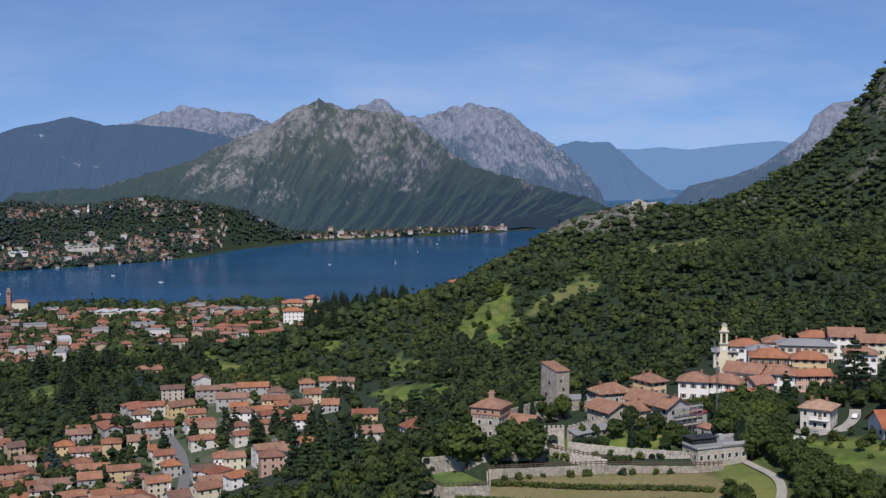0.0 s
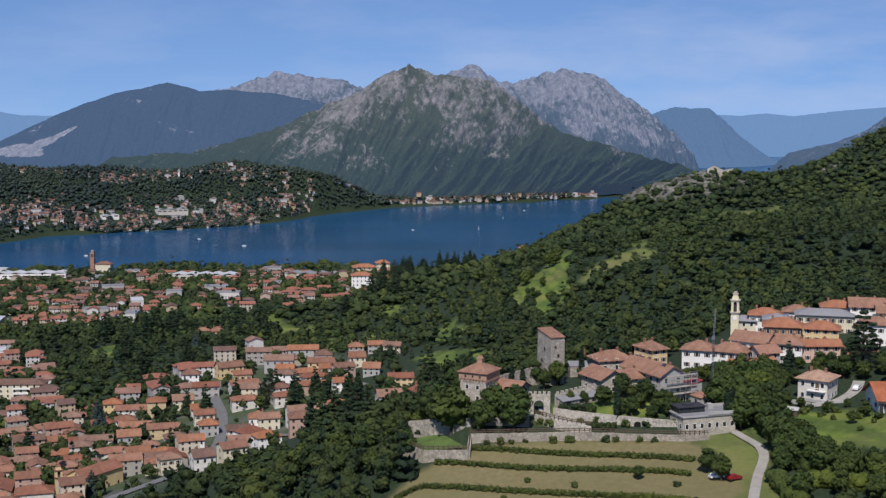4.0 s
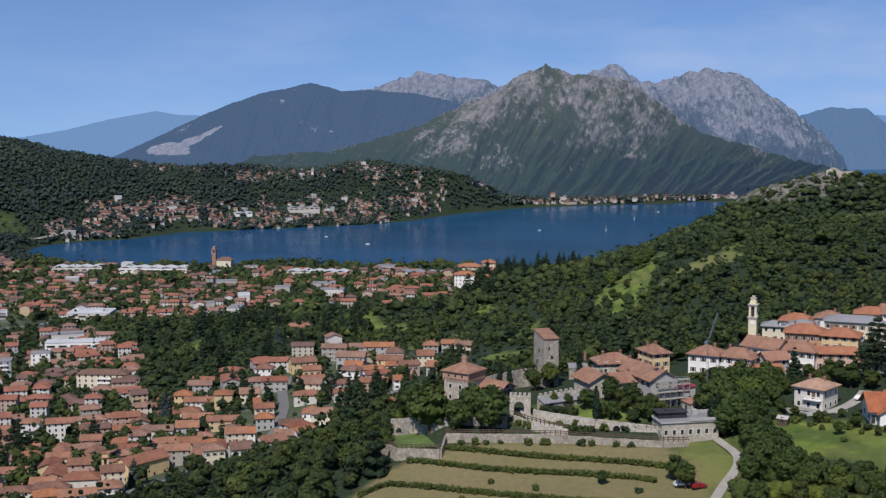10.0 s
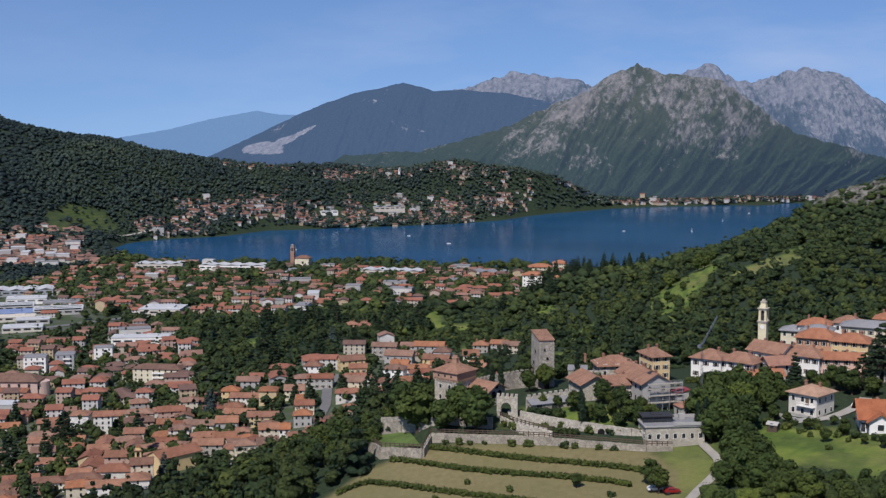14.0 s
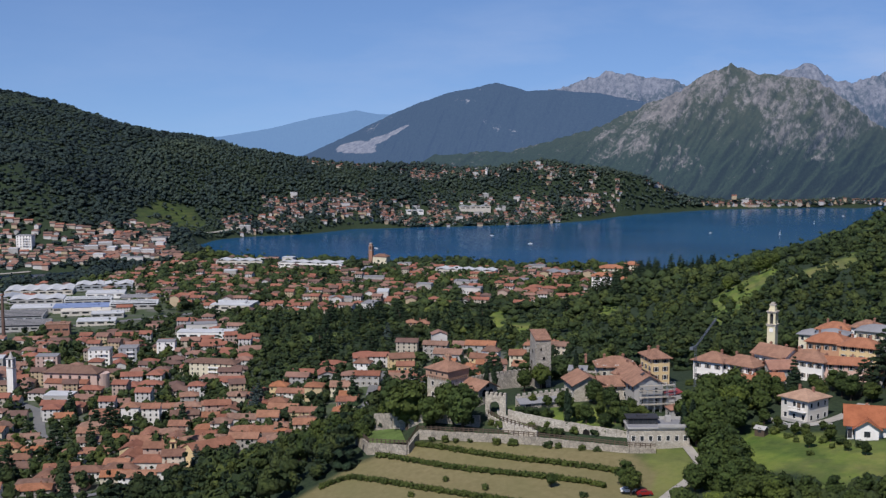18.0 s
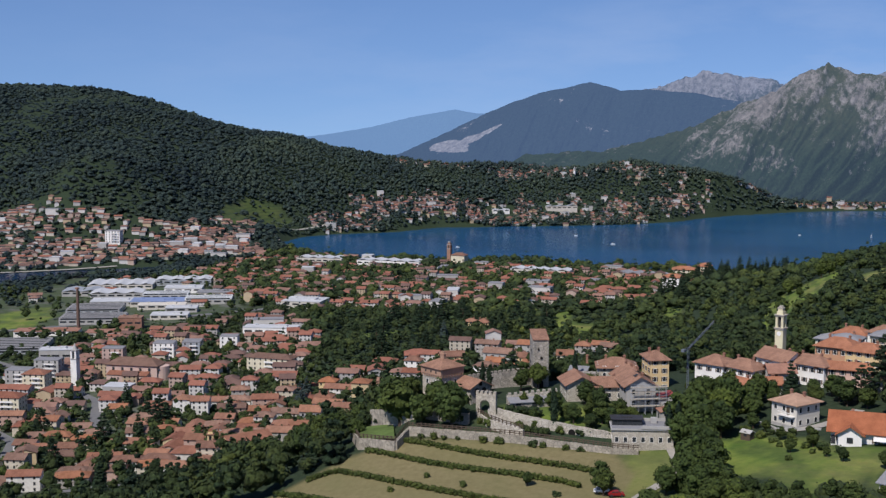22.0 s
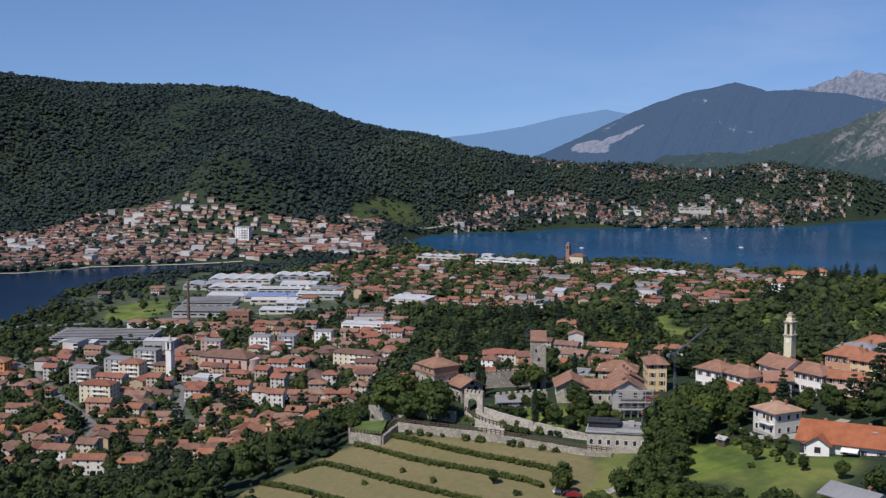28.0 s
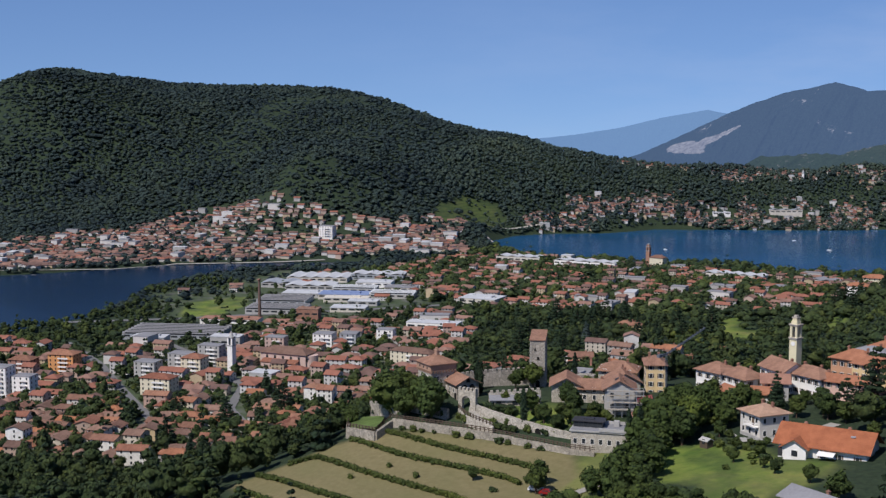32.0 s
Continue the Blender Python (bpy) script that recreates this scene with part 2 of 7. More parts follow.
ROOF, PLASTER = roof_material(), wall_material()
GLASS_DARK = plain("window_glass", (0.035, 0.04, 0.045), 0.15, 0.3, 1, 0, 0)
SHUTTER = plain("shutter_wood", (0.14, 0.10, 0.07), 0.7, 0.3)
STONE = plain("rubble_stone", (0.34, 0.31, 0.27), 0.95, 0.5, 0.9, 0, 0.5)
WHITE = plain("white_render", (0.80, 0.78, 0.74), 0.9, 0.14, 0.6)
CREAM = plain("cream_render", (0.66, 0.60, 0.45), 0.9, 0.18, 0.6)
OCHRE = plain("ochre_render", (0.66, 0.50, 0.27), 0.9, 0.18, 0.6)
ORANGE_TILE = plain("orange_tile", (0.47, 0.17, 0.07), 0.85, 0.22, 1.5, 0, 0.3)
BROWN_TILE = plain("brown_tile", (0.32, 0.17, 0.12), 0.9, 0.35, 1.5, 0, 0.3)
GREY = plain("grey_render", (0.40, 0.39, 0.37), 0.9, 0.2, 0.6)
ASPHALT = plain("asphalt", (0.16, 0.16, 0.16), 0.95, 0.2, 0.5)
METAL = plain("sheet_metal", (0.42, 0.44, 0.46), 0.5, 0.2, 0.2, 0.3, 0)
DARK = plain("dark_metal", (0.05, 0.05, 0.055), 0.6, 0.2, 1, 0.2, 0)
WOOD = plain("fence_wood", (0.10, 0.075, 0.055), 0.9, 0.3, 2)
GRAVEL = plain("gravel", (0.33, 0.31, 0.275), 0.95, 0.25, 0.8)

# ---- the lie of the land: spot heights of a plan, joined smoothly ----
TOWN_SPOTS = [(-330, 560, 6), (-350, 700, 8), (-520, 820, 4), (-420, 1000, 6), (-620, 1080, 4), (-650, 1270, 3), (-440, 1310, 3),
              (-250, 1350, 4), (-250, 1100, 9), (-110, 1120, 16), (-250, 960, 13), (-560, 600, 3), (-120, 980, 14), (-190, 830, 30),
              (-270, 800, 16), (-60, 890, 22), (-130, 690, 26), (-75, 605, 34), (-200, 600, 16), (-180, 500, 20), (-30, 640, 46),
              (-400, 350, 6), (-700, 300, 2), (-250, 350, 18), (-110, 560, 30), (-900, 500, 2)]
CASTLE_SPOTS = [(36, 432, 98), (14, 402, 97), (60, 420, 98), (32, 384, 88), (-4, 372, 83), (58, 361, 86), (92, 380, 88), (86, 400, 90),
                (124, 372, 95), (145, 352, 94), (126, 424, 97), (140, 400, 98), (84, 393, 92.6), (91, 393, 92.0), (101, 482, 100), (150, 480, 102), (70, 470, 96), (160, 560, 104),
                (90, 560, 88), (20, 520, 80), (-40, 440, 66), (-60, 340, 62), (-20, 300, 70), (60, 300, 78), (150, 280, 86), (220, 330, 96), (-120, 300, 45), (230, 200, 96), (-30, 560, 60)]
SLOPE_SPOTS = [(43, 843, 66), (33, 922, 68), (54, 890, 71), (157, 822, 104), (163, 776, 100), (201, 750, 92), (90, 720, 74), (20, 720, 58), (200, 650, 98),
               (58, 1050, 75), (-2, 1060, 56), (-80, 1060, 40), (-120, 1170, 28), (190, 1320, 110), (246, 1320, 104), (284, 1400, 100), (318, 1400, 120), (381, 1400, 160), (421, 1400, 192), (453, 1410, 246), (560, 1400, 340), (400, 1540, 105), (470, 1600, 150), (340, 1500, 70), (300, 1620, 30), (300, 1000, 108), (420, 900, 125), (345, 1200, 98), (420, 1180, 132), (520, 1150, 190), (420, 600, 130), (700, 900, 230), (200, 1130, 80), (110, 1080, 72), (160, 1120, 75)]
WEST_SPOTS = [(-820, 1230, 14), (-950, 1150, 8), (-1000, 1300, 40), (-1100, 1100, 8), (-940, 1346, 106), (-1304, 1778, 184),
              (-1418, 1690, 186), (-1670, 1500, 213), (-1740, 1440, 182), (-1250, 1300, 60), (-1350, 1150, 15), (-1600, 1150, 30), (-720, 1383, 24), (-817, 1634, 90), (-740, 1690, 66),
              (-2300, 1300, 150), (-1500, 700, 10), (-2400, 500, 60), (-760, 1520, 12)]
NORTH_SPOTS = [(-700, 1620, 16), (-560, 1760, 8), (-430, 1860, 6), (-330, 2000, 8), (-560, 1918, 79), (-498, 1958, 77), (-440, 1991, 90), (-250, 2160, 12), (0, 2260, 8), (200, 2450, 8),
               (-600, 2300, 30), (-200, 2500, 20), (480, 1800, 60), (620, 2000, 60), (700, 2500, 4), (300, 2600, 10), (500, 2500, 5), (700, 3200, 5), (-1600, 2600, 8), (1200, 1500, 330), (1200, 500, 300), (0, -300, 60), (600, 0, 120), (-600, -300, 20), (1300, -600, 160), (-1500, -400, 30), (1500, 2600, 60), (-600, 3400, 4), (-2600, 2600, 10)]
NORTH_SPOTS += [(-370, 2015, 66), (-326, 2035, 58), (-270, 2050, 44), (-780, 1890, 35), (-640, 1985, 35), (-520, 2065, 35), (-420, 2085, 40)]
HILL_SPOTS = [(-41, 1150, 33), (3, 1190, 40), (34, 1230, 53), (54, 1270, 57), (72, 1310, 64), (94, 1320, 75), (120, 1325, 88), (144, 1325, 97), (166, 1322, 108), (64, 893, 78), (-50, 1285, 10), (-46, 1322, 4), (3, 1300, 24), (3, 1343, 8), (40, 1335, 36), (80, 1365, 42), (-90, 1250, 16)]
CREST_SPOTS = [(-1493, 1470, 202), (-1492, 1530, 188), (-1455, 1590, 182), (-1228, 1800, 176), (-1180, 1800, 166), (-1125, 1790, 154), (-1057, 1760, 140), (-958, 1700, 127),
               (-917, 1715, 123), (-870, 1735, 115), (-837, 1745, 105), (-796, 1758, 98), (-761, 1780, 89), (-727, 1805, 83), (-695, 1833, 78), (-1178, 1854, 148), (-1113, 1910, 108), (-1074, 1939, 92), (-629, 1886, 74), (-663, 1852, 76), (-590, 1925, 74), (-1587, 1421, 214), (-1550, 1471, 210), (-1625, 1367, 190)]
SPOTS = np.array(TOWN_SPOTS + CASTLE_SPOTS + SLOPE_SPOTS + WEST_SPOTS + NORTH_SPOTS, float)
SPOTS[(SPOTS[:, 0] < -430) & (SPOTS[:, 0] > -860) & (SPOTS[:, 1] > 1300) & (SPOTS[:, 2] > 70), 2] -= 9
SPOTS[(SPOTS[:, 0] < -1250) & (SPOTS[:, 1] > 1300) & (SPOTS[:, 2] > 70), 2] += 4
SPOTS = np.concatenate([SPOTS, np.array(HILL_SPOTS + CREST_SPOTS, float)])


def joined(spots):
    """Weights of a multiquadric sheet through the spot heights."""
    d = np.hypot(spots[:, None, 0] - spots[None, :, 0], spots[:, None, 1] - spots[None, :, 1])
    a = np.sqrt(d * d + 20.0 ** 2)
    n = len(spots)
    big = np.zeros((n + 1, n + 1))
    big[:n, :n] = a - 6.0 * np.eye(n)
    big[:n, n] = big[n, :n] = 1
    return np.linalg.solve(big, np.append(spots[:, 2], 0))


WEIGHTS = joined(SPOTS)
LAKE = [(-648, 1372), (-715, 1440), (-722, 1512), (-700, 1560), (-645, 1608), (-622, 1699), (-556, 1730), (-479, 1780), (-399, 1836), (-345, 1920), (-309, 2045), (-236, 2135), (-169, 2191),
        (-23, 2265), (114, 2361), (240, 2500), (380, 3600), (420, 4600), (900, 4600), (700, 3300), (480, 2500), (330, 1900), (200, 1500), (120, 1400), (60, 1380), (-60, 1330), (-130, 1400), (-200, 1420), (-280, 1405), (-380, 1410), (-470, 1375), (-560, 1345)]
MERE = [(-640, 560), (-652, 700), (-655, 768), (-675, 825), (-740, 917), (-757, 983), (-758, 1062), (-730, 1110), (-690, 1165), (-690, 1215), (-735, 1165), (-795, 1105), (-856, 1040), (-880, 975), (-907, 912), (-930, 876), (-1100, 780), (-1500, 500), (-1000, 300), (-700, 420)]


def inside(poly, x, y):
    """Signed distance to a closed outline, positive inside."""
    x, y = np.asarray(x, float), np.asarray(y, float)
    best = np.full(x.shape, 1e9)
    odd = np.zeros(x.shape, bool)
    for (ax, ay), (bx, by) in zip(poly, poly[1:] + poly[:1]):
        ex, ey = bx - ax, by - ay
        k = np.clip(((x - ax) * ex + (y - ay) * ey) / (ex * ex + ey * ey), 0, 1)
        best = np.minimum(best, np.hypot(x - ax - k * ex, y - ay - k * ey))
        if ey:
            odd ^= ((ay > y) != (by > y)) & (x < ax + (y - ay) * ex / ey)
    return np.where(odd, best, -best)


TERRACE = [(13, 386), (24, 387), (34, 388), (46, 389), (58, 389), (70, 390), (78, 392), (82, 400), (80, 440), (30, 450), (0, 430), (0, 398)]


def height(x, y):
    x, y = np.asarray(x, float), np.asarray(y, float)
    z = np.full(x.shape, WEIGHTS[-1])
    for (sx, sy, _), w in zip(SPOTS, WEIGHTS):
        z = z + w * np.sqrt((x - sx) ** 2 + (y - sy) ** 2 + 400.0)
    z = np.maximum(z, 2.2)
    d = inside(TERRACE, x, y)
    k = np.clip(d / 2.0 + 0.5, 0, 1)
    z = z * (1 - k) + k * np.maximum(z, 92.6 + np.clip(d, 0, 14) * 0.32)
    for poly in (LAKE, MERE):
        d = inside(poly, x, y)
        k = np.clip((d + 12) / 24, 0, 1)
        z = z * (1 - k) + k * -6.0
    return z


# ---- mesh helpers ----
def mesh_of(name, verts, faces, mats, idx=None, smooth=False):
    me = bpy.data.meshes.new(name)
    me.from_pydata(verts, [], faces)
    for m in mats:
        me.materials.append(m)
    if idx is not None:
        me.polygons.foreach_set("material_index", idx)
    if smooth:
        me.polygons.foreach_set("use_smooth", [True] * len(me.polygons))
    return me


def tri_mesh(name, v, f, mats, tint=None, idx=None):
    """A big mesh from numpy arrays of points and triangles."""
    me = bpy.data.meshes.new(name)
    v, f = np.asarray(v, np.float32), np.asarray(f, np.int32)
    me.vertices.add(len(v))
    me.vertices.foreach_set("co", v.ravel())
    me.loops.add(f.size)
    me.loops.foreach_set("vertex_index", f.ravel())
    me.polygons.add(len(f))
    me.polygons.foreach_set("loop_start", np.arange(0, f.size, 3, dtype=np.int32))
    for m in mats:
        me.materials.append(m)
    if idx is not None:
        me.polygons.foreach_set("material_index", np.asarray(idx, np.int32))
    if tint is not None:
        me.attributes.new("tint", "FLOAT", "POINT").data.foreach_set("value", np.asarray(tint, np.float32))
    me.update(calc_edges=True)
    return me


def sheet(name, xs, ys, zs, mat, attrs=None, smooth=True):
    """A grid of rows x columns points as one mesh."""
    r, c = xs.shape
    v = np.stack([xs, ys, zs], -1).reshape(-1, 3)
    i = np.arange(r * c).reshape(r, c)
    q = np.stack([i[:-1, :-1], i[:-1, 1:], i[1:, 1:], i[1:, :-1]], -1).reshape(-1, 4)
    me = bpy.data.meshes.new(name)
    me.vertices.add(len(v))
    me.vertices.foreach_set("co", v.astype(np.float32).ravel())
    me.loops.add(q.size)
    me.loops.foreach_set("vertex_index", q.astype(np.int32).ravel())
    me.polygons.add(len(q))
    me.polygons.foreach_set("loop_start", np.arange(0, q.size, 4, dtype=np.int32))
    for key, val in (attrs or {}).items():
        me.attributes.new(key, "FLOAT", "POINT").data.foreach_set("value", val.astype(np.float32).ravel())
    me.materials.append(mat)
    me.update(calc_edges=True)
    me.polygons.foreach_set("use_smooth", [smooth] * len(q))
    return me


def vnoise(x, y, scale, seed=0, octaves=4, gain=0.5):
    """Smooth value noise on a plane, about -1 to 1, vectorised."""
    x, y = np.asarray(x, float) / scale, np.asarray(y, float) / scale
    out, amp, tot = np.zeros(np.broadcast(x, y).shape), 1.0, 0.0
    for o in range(octaves):
        g = np.random.RandomState(seed * 17 + o).rand(256, 256) * 2 - 1
        xi, yi = np.floor(x).astype(int), np.floor(y).astype(int)
        fx, fy = x - xi, y - yi
        fx, fy = fx * fx * (3 - 2 * fx), fy * fy * (3 - 2 * fy)
        a, b = g[xi % 256, yi % 256], g[(xi + 1) % 256, yi % 256]
        c, d = g[xi % 256, (yi + 1) % 256], g[(xi + 1) % 256, (yi + 1) % 256]
        out = out + amp * ((a * (1 - fx) + b * fx) * (1 - fy) + (c * (1 - fx) + d * fx) * fy)
        tot += amp
        amp *= gain
        x, y = x * 2.03 + 11, y * 2.03 + 5
    return out / tot


# ---- land use ----
MEADOWS = [
    [(4, 855), (12, 903), (26, 925), (35, 969), (43, 1007), (52, 1005), (52, 925), (45, 884), (50, 842), (43, 787), (38, 741), (31, 758), (23, 812), (13, 827)],
    [(52, 845), (65, 880), (81, 895), (96, 894), (104, 853), (98, 831), (84, 846), (69, 837), (56, 825)],
    [(87, 944), (106, 987), (101, 897), (86, 909)],
    [(52, 1227), (63, 1245), (70, 1222), (58, 1197)],
    [(170, 1158), (182, 1190), (207, 1189), (246, 1206), (232, 1154), (209, 1143), (194, 1112), (168, 1126)],
    [(-41, 895), (-30, 911), (-17, 832), (-18, 775), (-31, 774)],
    [(-41, 748), (-27, 751), (-1, 715), (6, 688), (-4, 675), (-16, 685), (-30, 708)],
    [(-198, 1056), (-178, 1047), (-161, 993), (-143, 997), (-135, 966), (-146, 951), (-179, 989)],
    [(-124, 948), (-112, 929), (-99, 816), (-106, 820)],
    [(-97, 939), (-86, 929), (-81, 885), (-92, 896)],
    [(-101, 1013), (-77, 999), (-73, 970), (-88, 975)],
    [(-330, 1098), (-313, 1100), (-306, 1070), (-321, 1070)],
    [(-272, 871), (-263, 898), (-251, 913), (-231, 825), (-257, 838)],
    [(-605, 829), (-640, 879), (-625, 934), (-577, 899), (-558, 837), (-567, 809)],
    [(95, 394), (99, 401), (106, 404), (119, 399), (146, 381), (146, 364), (128, 363), (119, 371), (105, 382)],
    [(107, 404), (108, 416), (130, 407), (150, 390), (152, 371), (140, 382)],
    [(-745, 1360), (-800, 1450), (-817, 1520), (-785, 1560), (-755, 1540), (-720, 1400)],
    [(36, 398), (36, 412), (48, 424), (62, 414), (76, 412), (78, 396), (60, 394)],
    [(76, 390), (77, 372), (84, 350), (84, 334), (98, 334), (98, 352), (99, 372), (95, 392)],
]
DRY_TERRACES = [MEADOWS[1], MEADOWS[4], MEADOWS[18]]
ROCKS = [
    [(70, 1335), (84, 1290), (120, 1245), (170, 1235), (222, 1265), (232, 1300), (215, 1325), (150, 1352)],
    [(352, 1258), (378, 1262), (404, 1280), (408, 1268), (384, 1250)],
    [(415, 1330), (420, 1380), (455, 1410), (480, 1390), (440, 1320)],
    [(268, 1285), (300, 1345), (318, 1340), (305, 1295)],
    [(176, 646), (176, 660), (186, 660), (186, 646)],
]
VINEYARD = [(-16, 343), (-2, 372), (13, 381), (34, 386), (60, 387), (76, 388), (86, 376), (88, 352), (60, 325), (10, 328)]
TOWNS = [
    ([(-620, 1090), (-650, 1250), (-600, 1330), (-430, 1340), (-230, 1370), (-110, 1290), (-90, 1130), (-130, 1060), (-260, 1060), (-330, 980), (-470, 1000)], 0.62),
    ([(-660, 560), (-620, 660), (-520, 690), (-470, 740), (-455, 830), (-400, 960), (-360, 930), (-300, 860), (-250, 760), (-190, 640), (-110, 580), (-118, 515), (-150, 490), (-215, 462), (-300, 430), (-420, 400), (-640, 400)], 0.72),
    ([(-190, 640), (-215, 700), (-180, 780), (-150, 830), (-90, 810), (-80, 740), (-70, 610), (-110, 570), (-190, 560)], 0.6),
    ([(-1300, 900), (-1250, 1000), (-1127, 1120), (-1072, 1185), (-1063, 1270), (-1017, 1300), (-865, 1290), (-804, 1306), (-733, 1348), (-700, 1330), (-640, 1300), (-679, 1262), (-712, 1205), (-746, 1170), (-808, 1110), (-865, 1045), (-890, 985), (-920, 920), (-940, 890), (-1100, 820)], 0.8),
    ([(-765, 1530), (-770, 1585), (-700, 1685), (-610, 1800), (-520, 1875), (-450, 1910), (-400, 1960), (-335, 2075), (-300, 2060), (-340, 1930), (-390, 1845), (-470, 1790), (-550, 1740), (-620, 1705), (-640, 1620), (-700, 1565), (-728, 1520)], 0.85),
    ([(-330, 2040), (-250, 2145), (-20, 2280), (120, 2375), (100, 2400), (-60, 2310), (-280, 2180), (-370, 2060)], 0.9),
    ([(-800, 1745), (-690, 1815), (-560, 1895), (-440, 1965), (-400, 2000), (-330, 2040), (-262, 2060), (-262, 2020), (-330, 1990), (-415, 1890), (-540, 1840), (-670, 1780), (-790, 1690)], 0.6),
    ([(-700, 880), (-690, 960), (-720, 1080), (-650, 1110), (-480, 1020), (-420, 960), (-470, 860), (-560, 800)], 0.12),
]


def within(zones, x, y, soft=1.0):
    out = np.zeros(np.broadcast(x, y).shape)
    for poly in zones:
        out = np.maximum(out, np.clip(inside(poly, x, y) / soft + 0.5, 0, 1))
    return out


# ---- ground: one sheet to the horizon ----
A = np.concatenate([np.linspace(-180, -68, 40)[:-1], np.linspace(-68, 30, 440), np.linspace(30, 180, 45)[1:]])
RAD = np.concatenate([[0.5, 45.0], np.geomspace(95, 390, 50)[:-1], np.linspace(390, 620, 110)[:-1], np.geomspace(620, 2300, 120)[:-1], np.geomspace(2300, 4700, 30)])
aa, rr = np.meshgrid(np.radians(A), RAD)
GX, GY = 140 + np.sin(aa) * rr, -60 + np.cos(aa) * rr
GZ = height(GX, GY)
wood = np.clip((GZ - 40) / 60, 0, 1)
GZ = GZ + np.where(GZ > 30, wood * vnoise(GX, GY, 110, 3, 5) * 6, 0) * np.clip((np.hypot(GX - 60, GY - 400) - 250) / 200, 0, 1)
mead = within(MEADOWS, GX + 9 * vnoise(GX, GY, 25, 21), GY + 22 * vnoise(GX, GY, 30, 22), 6) * np.clip(0.85 + 0.5 * vnoise(GX, GY, 14, 23), 0.3, 1) * np.where(GY > 1250, 0.35, 1)
bare = np.zeros_like(GX)
for poly in ROCKS:
    bare = np.maximum(bare, np.clip(inside(poly, GX, GY) / 8 - 0.15 + 1.9 * vnoise(GX, GY, 16, 8), 0, 1) * (inside(poly, GX, GY) > -12))
GZ = GZ + bare * 11 * np.abs(vnoise(GX, GY, 12, 12, 4))
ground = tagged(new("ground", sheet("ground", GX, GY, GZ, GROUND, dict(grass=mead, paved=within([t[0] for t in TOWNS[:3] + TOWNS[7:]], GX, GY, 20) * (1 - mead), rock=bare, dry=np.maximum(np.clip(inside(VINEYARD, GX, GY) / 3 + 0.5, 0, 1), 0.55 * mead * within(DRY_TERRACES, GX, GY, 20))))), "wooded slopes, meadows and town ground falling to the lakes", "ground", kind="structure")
me = mesh_of("water", [(-4800, 1270, 0), (4800, 1270, 0), (4800, 4800, 0), (-4800, 4800, 0)], [(0, 1, 2, 3)], [WATER])
tagged(new("water", me), "calm deep-blue lake with faint wind ripples", "lake", kind="structure")
me = mesh_of("water", [(-4800, -4000, 0), (4800, -4000, 0), (4800, 1270, 0), (-4800, 1270, 0)], [(0, 1, 2, 3)], [MERE_REFLECTION])
tagged(new("water", me), "small lake beside the west town, coloured dark navy for the reflected hill", "lake", kind="structure")


# ---- mountains ----
SLOPES = []
EYE_MID = np.array((125, 16, 192.0))


def mountain(name, label, crest, front, back, mat, seed, rough=1.0, cols=420, rows=70, rock=0.0, sharp=1.0, scars=(), far=1.0, bald=0.0, jag=2.4):
    """A range: a crest line, falling to a foot line in front and sharply behind."""
    c = np.array(crest, float)
    c = (c - EYE_MID) * far + EYE_MID
    s = np.concatenate([[0], np.cumsum(np.hypot(np.diff(c[:, 0]), np.diff(c[:, 1])) + np.abs(np.diff(c[:, 2])))])
    u = np.linspace(0, s[-1], cols)
    cx, cy, cz = (np.interp(u, s, c[:, k]) for k in range(3))
    n1 = vnoise(u, u * 0, 14, seed, 3)
    cz = cz + min(rough, 1.0) * jag * n1 * np.clip(cz / 60, 0, 1)
    f = np.array(front, float)
    fs = np.linspace(0, 1, len(f))
    fx, fy = np.interp(u / s[-1], fs, f[:, 0]), np.interp(u / s[-1], fs, f[:, 1])
    v = np.concatenate([np.linspace(0, 1, rows), [1.02]])
    X, Y, Z = [], [], []
    b = np.linspace(1, 0, 8)[:-1]
    for k in b:
        X.append(cx + k * back[0]); Y.append(cy + k * back[1]); Z.append(cz * (1 - k) - 10 * k)
    for k in v:
        x, y = cx + (fx - cx) * k, cy + (fy - cy) * k
        z = cz * max(0.0, 1 - k) ** (1.15 * sharp)
        ridge = 1 - 2 * np.abs(vnoise(u, u * 0 + k * 60, 46, seed + 5, 5, 0.55))
        gully = vnoise(x, y, 60, seed + 9, 5, 0.6)
        amp = rough * np.sin(np.pi * min(1, k)) ** 0.7
        z = z + amp * (10 * (ridge - 0.4) + 9 * gully) * np.clip(cz / 120, 0.15, 1.5)
        X.append(x); Y.append(y - amp * 14 * ridge); Z.append(np.maximum(z, -8) if k < 1 else z * 0 - 12)
    X, Y, Z = np.array(X), np.array(Y), np.array(Z)
    rk = bald + np.zeros_like(Z) + rock * np.clip((Z / max(cz.max(), 1) - 0.35) * 2.2, -0.6, 1)
    for sx, sz, rx, rz, lean in scars:
        q = ((X - sx - (Z - sz) * lean) / rx) ** 2 + ((Z - sz) / rz) ** 2
        rk = np.maximum(rk, np.clip(1.5 - q + 0.5 * vnoise(X, Z, 9, 4), 0, 1) * 1.2)
    SLOPES.append((X, Y, Z))
    return tagged(new(name, sheet(name, X, Y, Z, mat, dict(rock=rk))), label, "mountain", kind="structure")


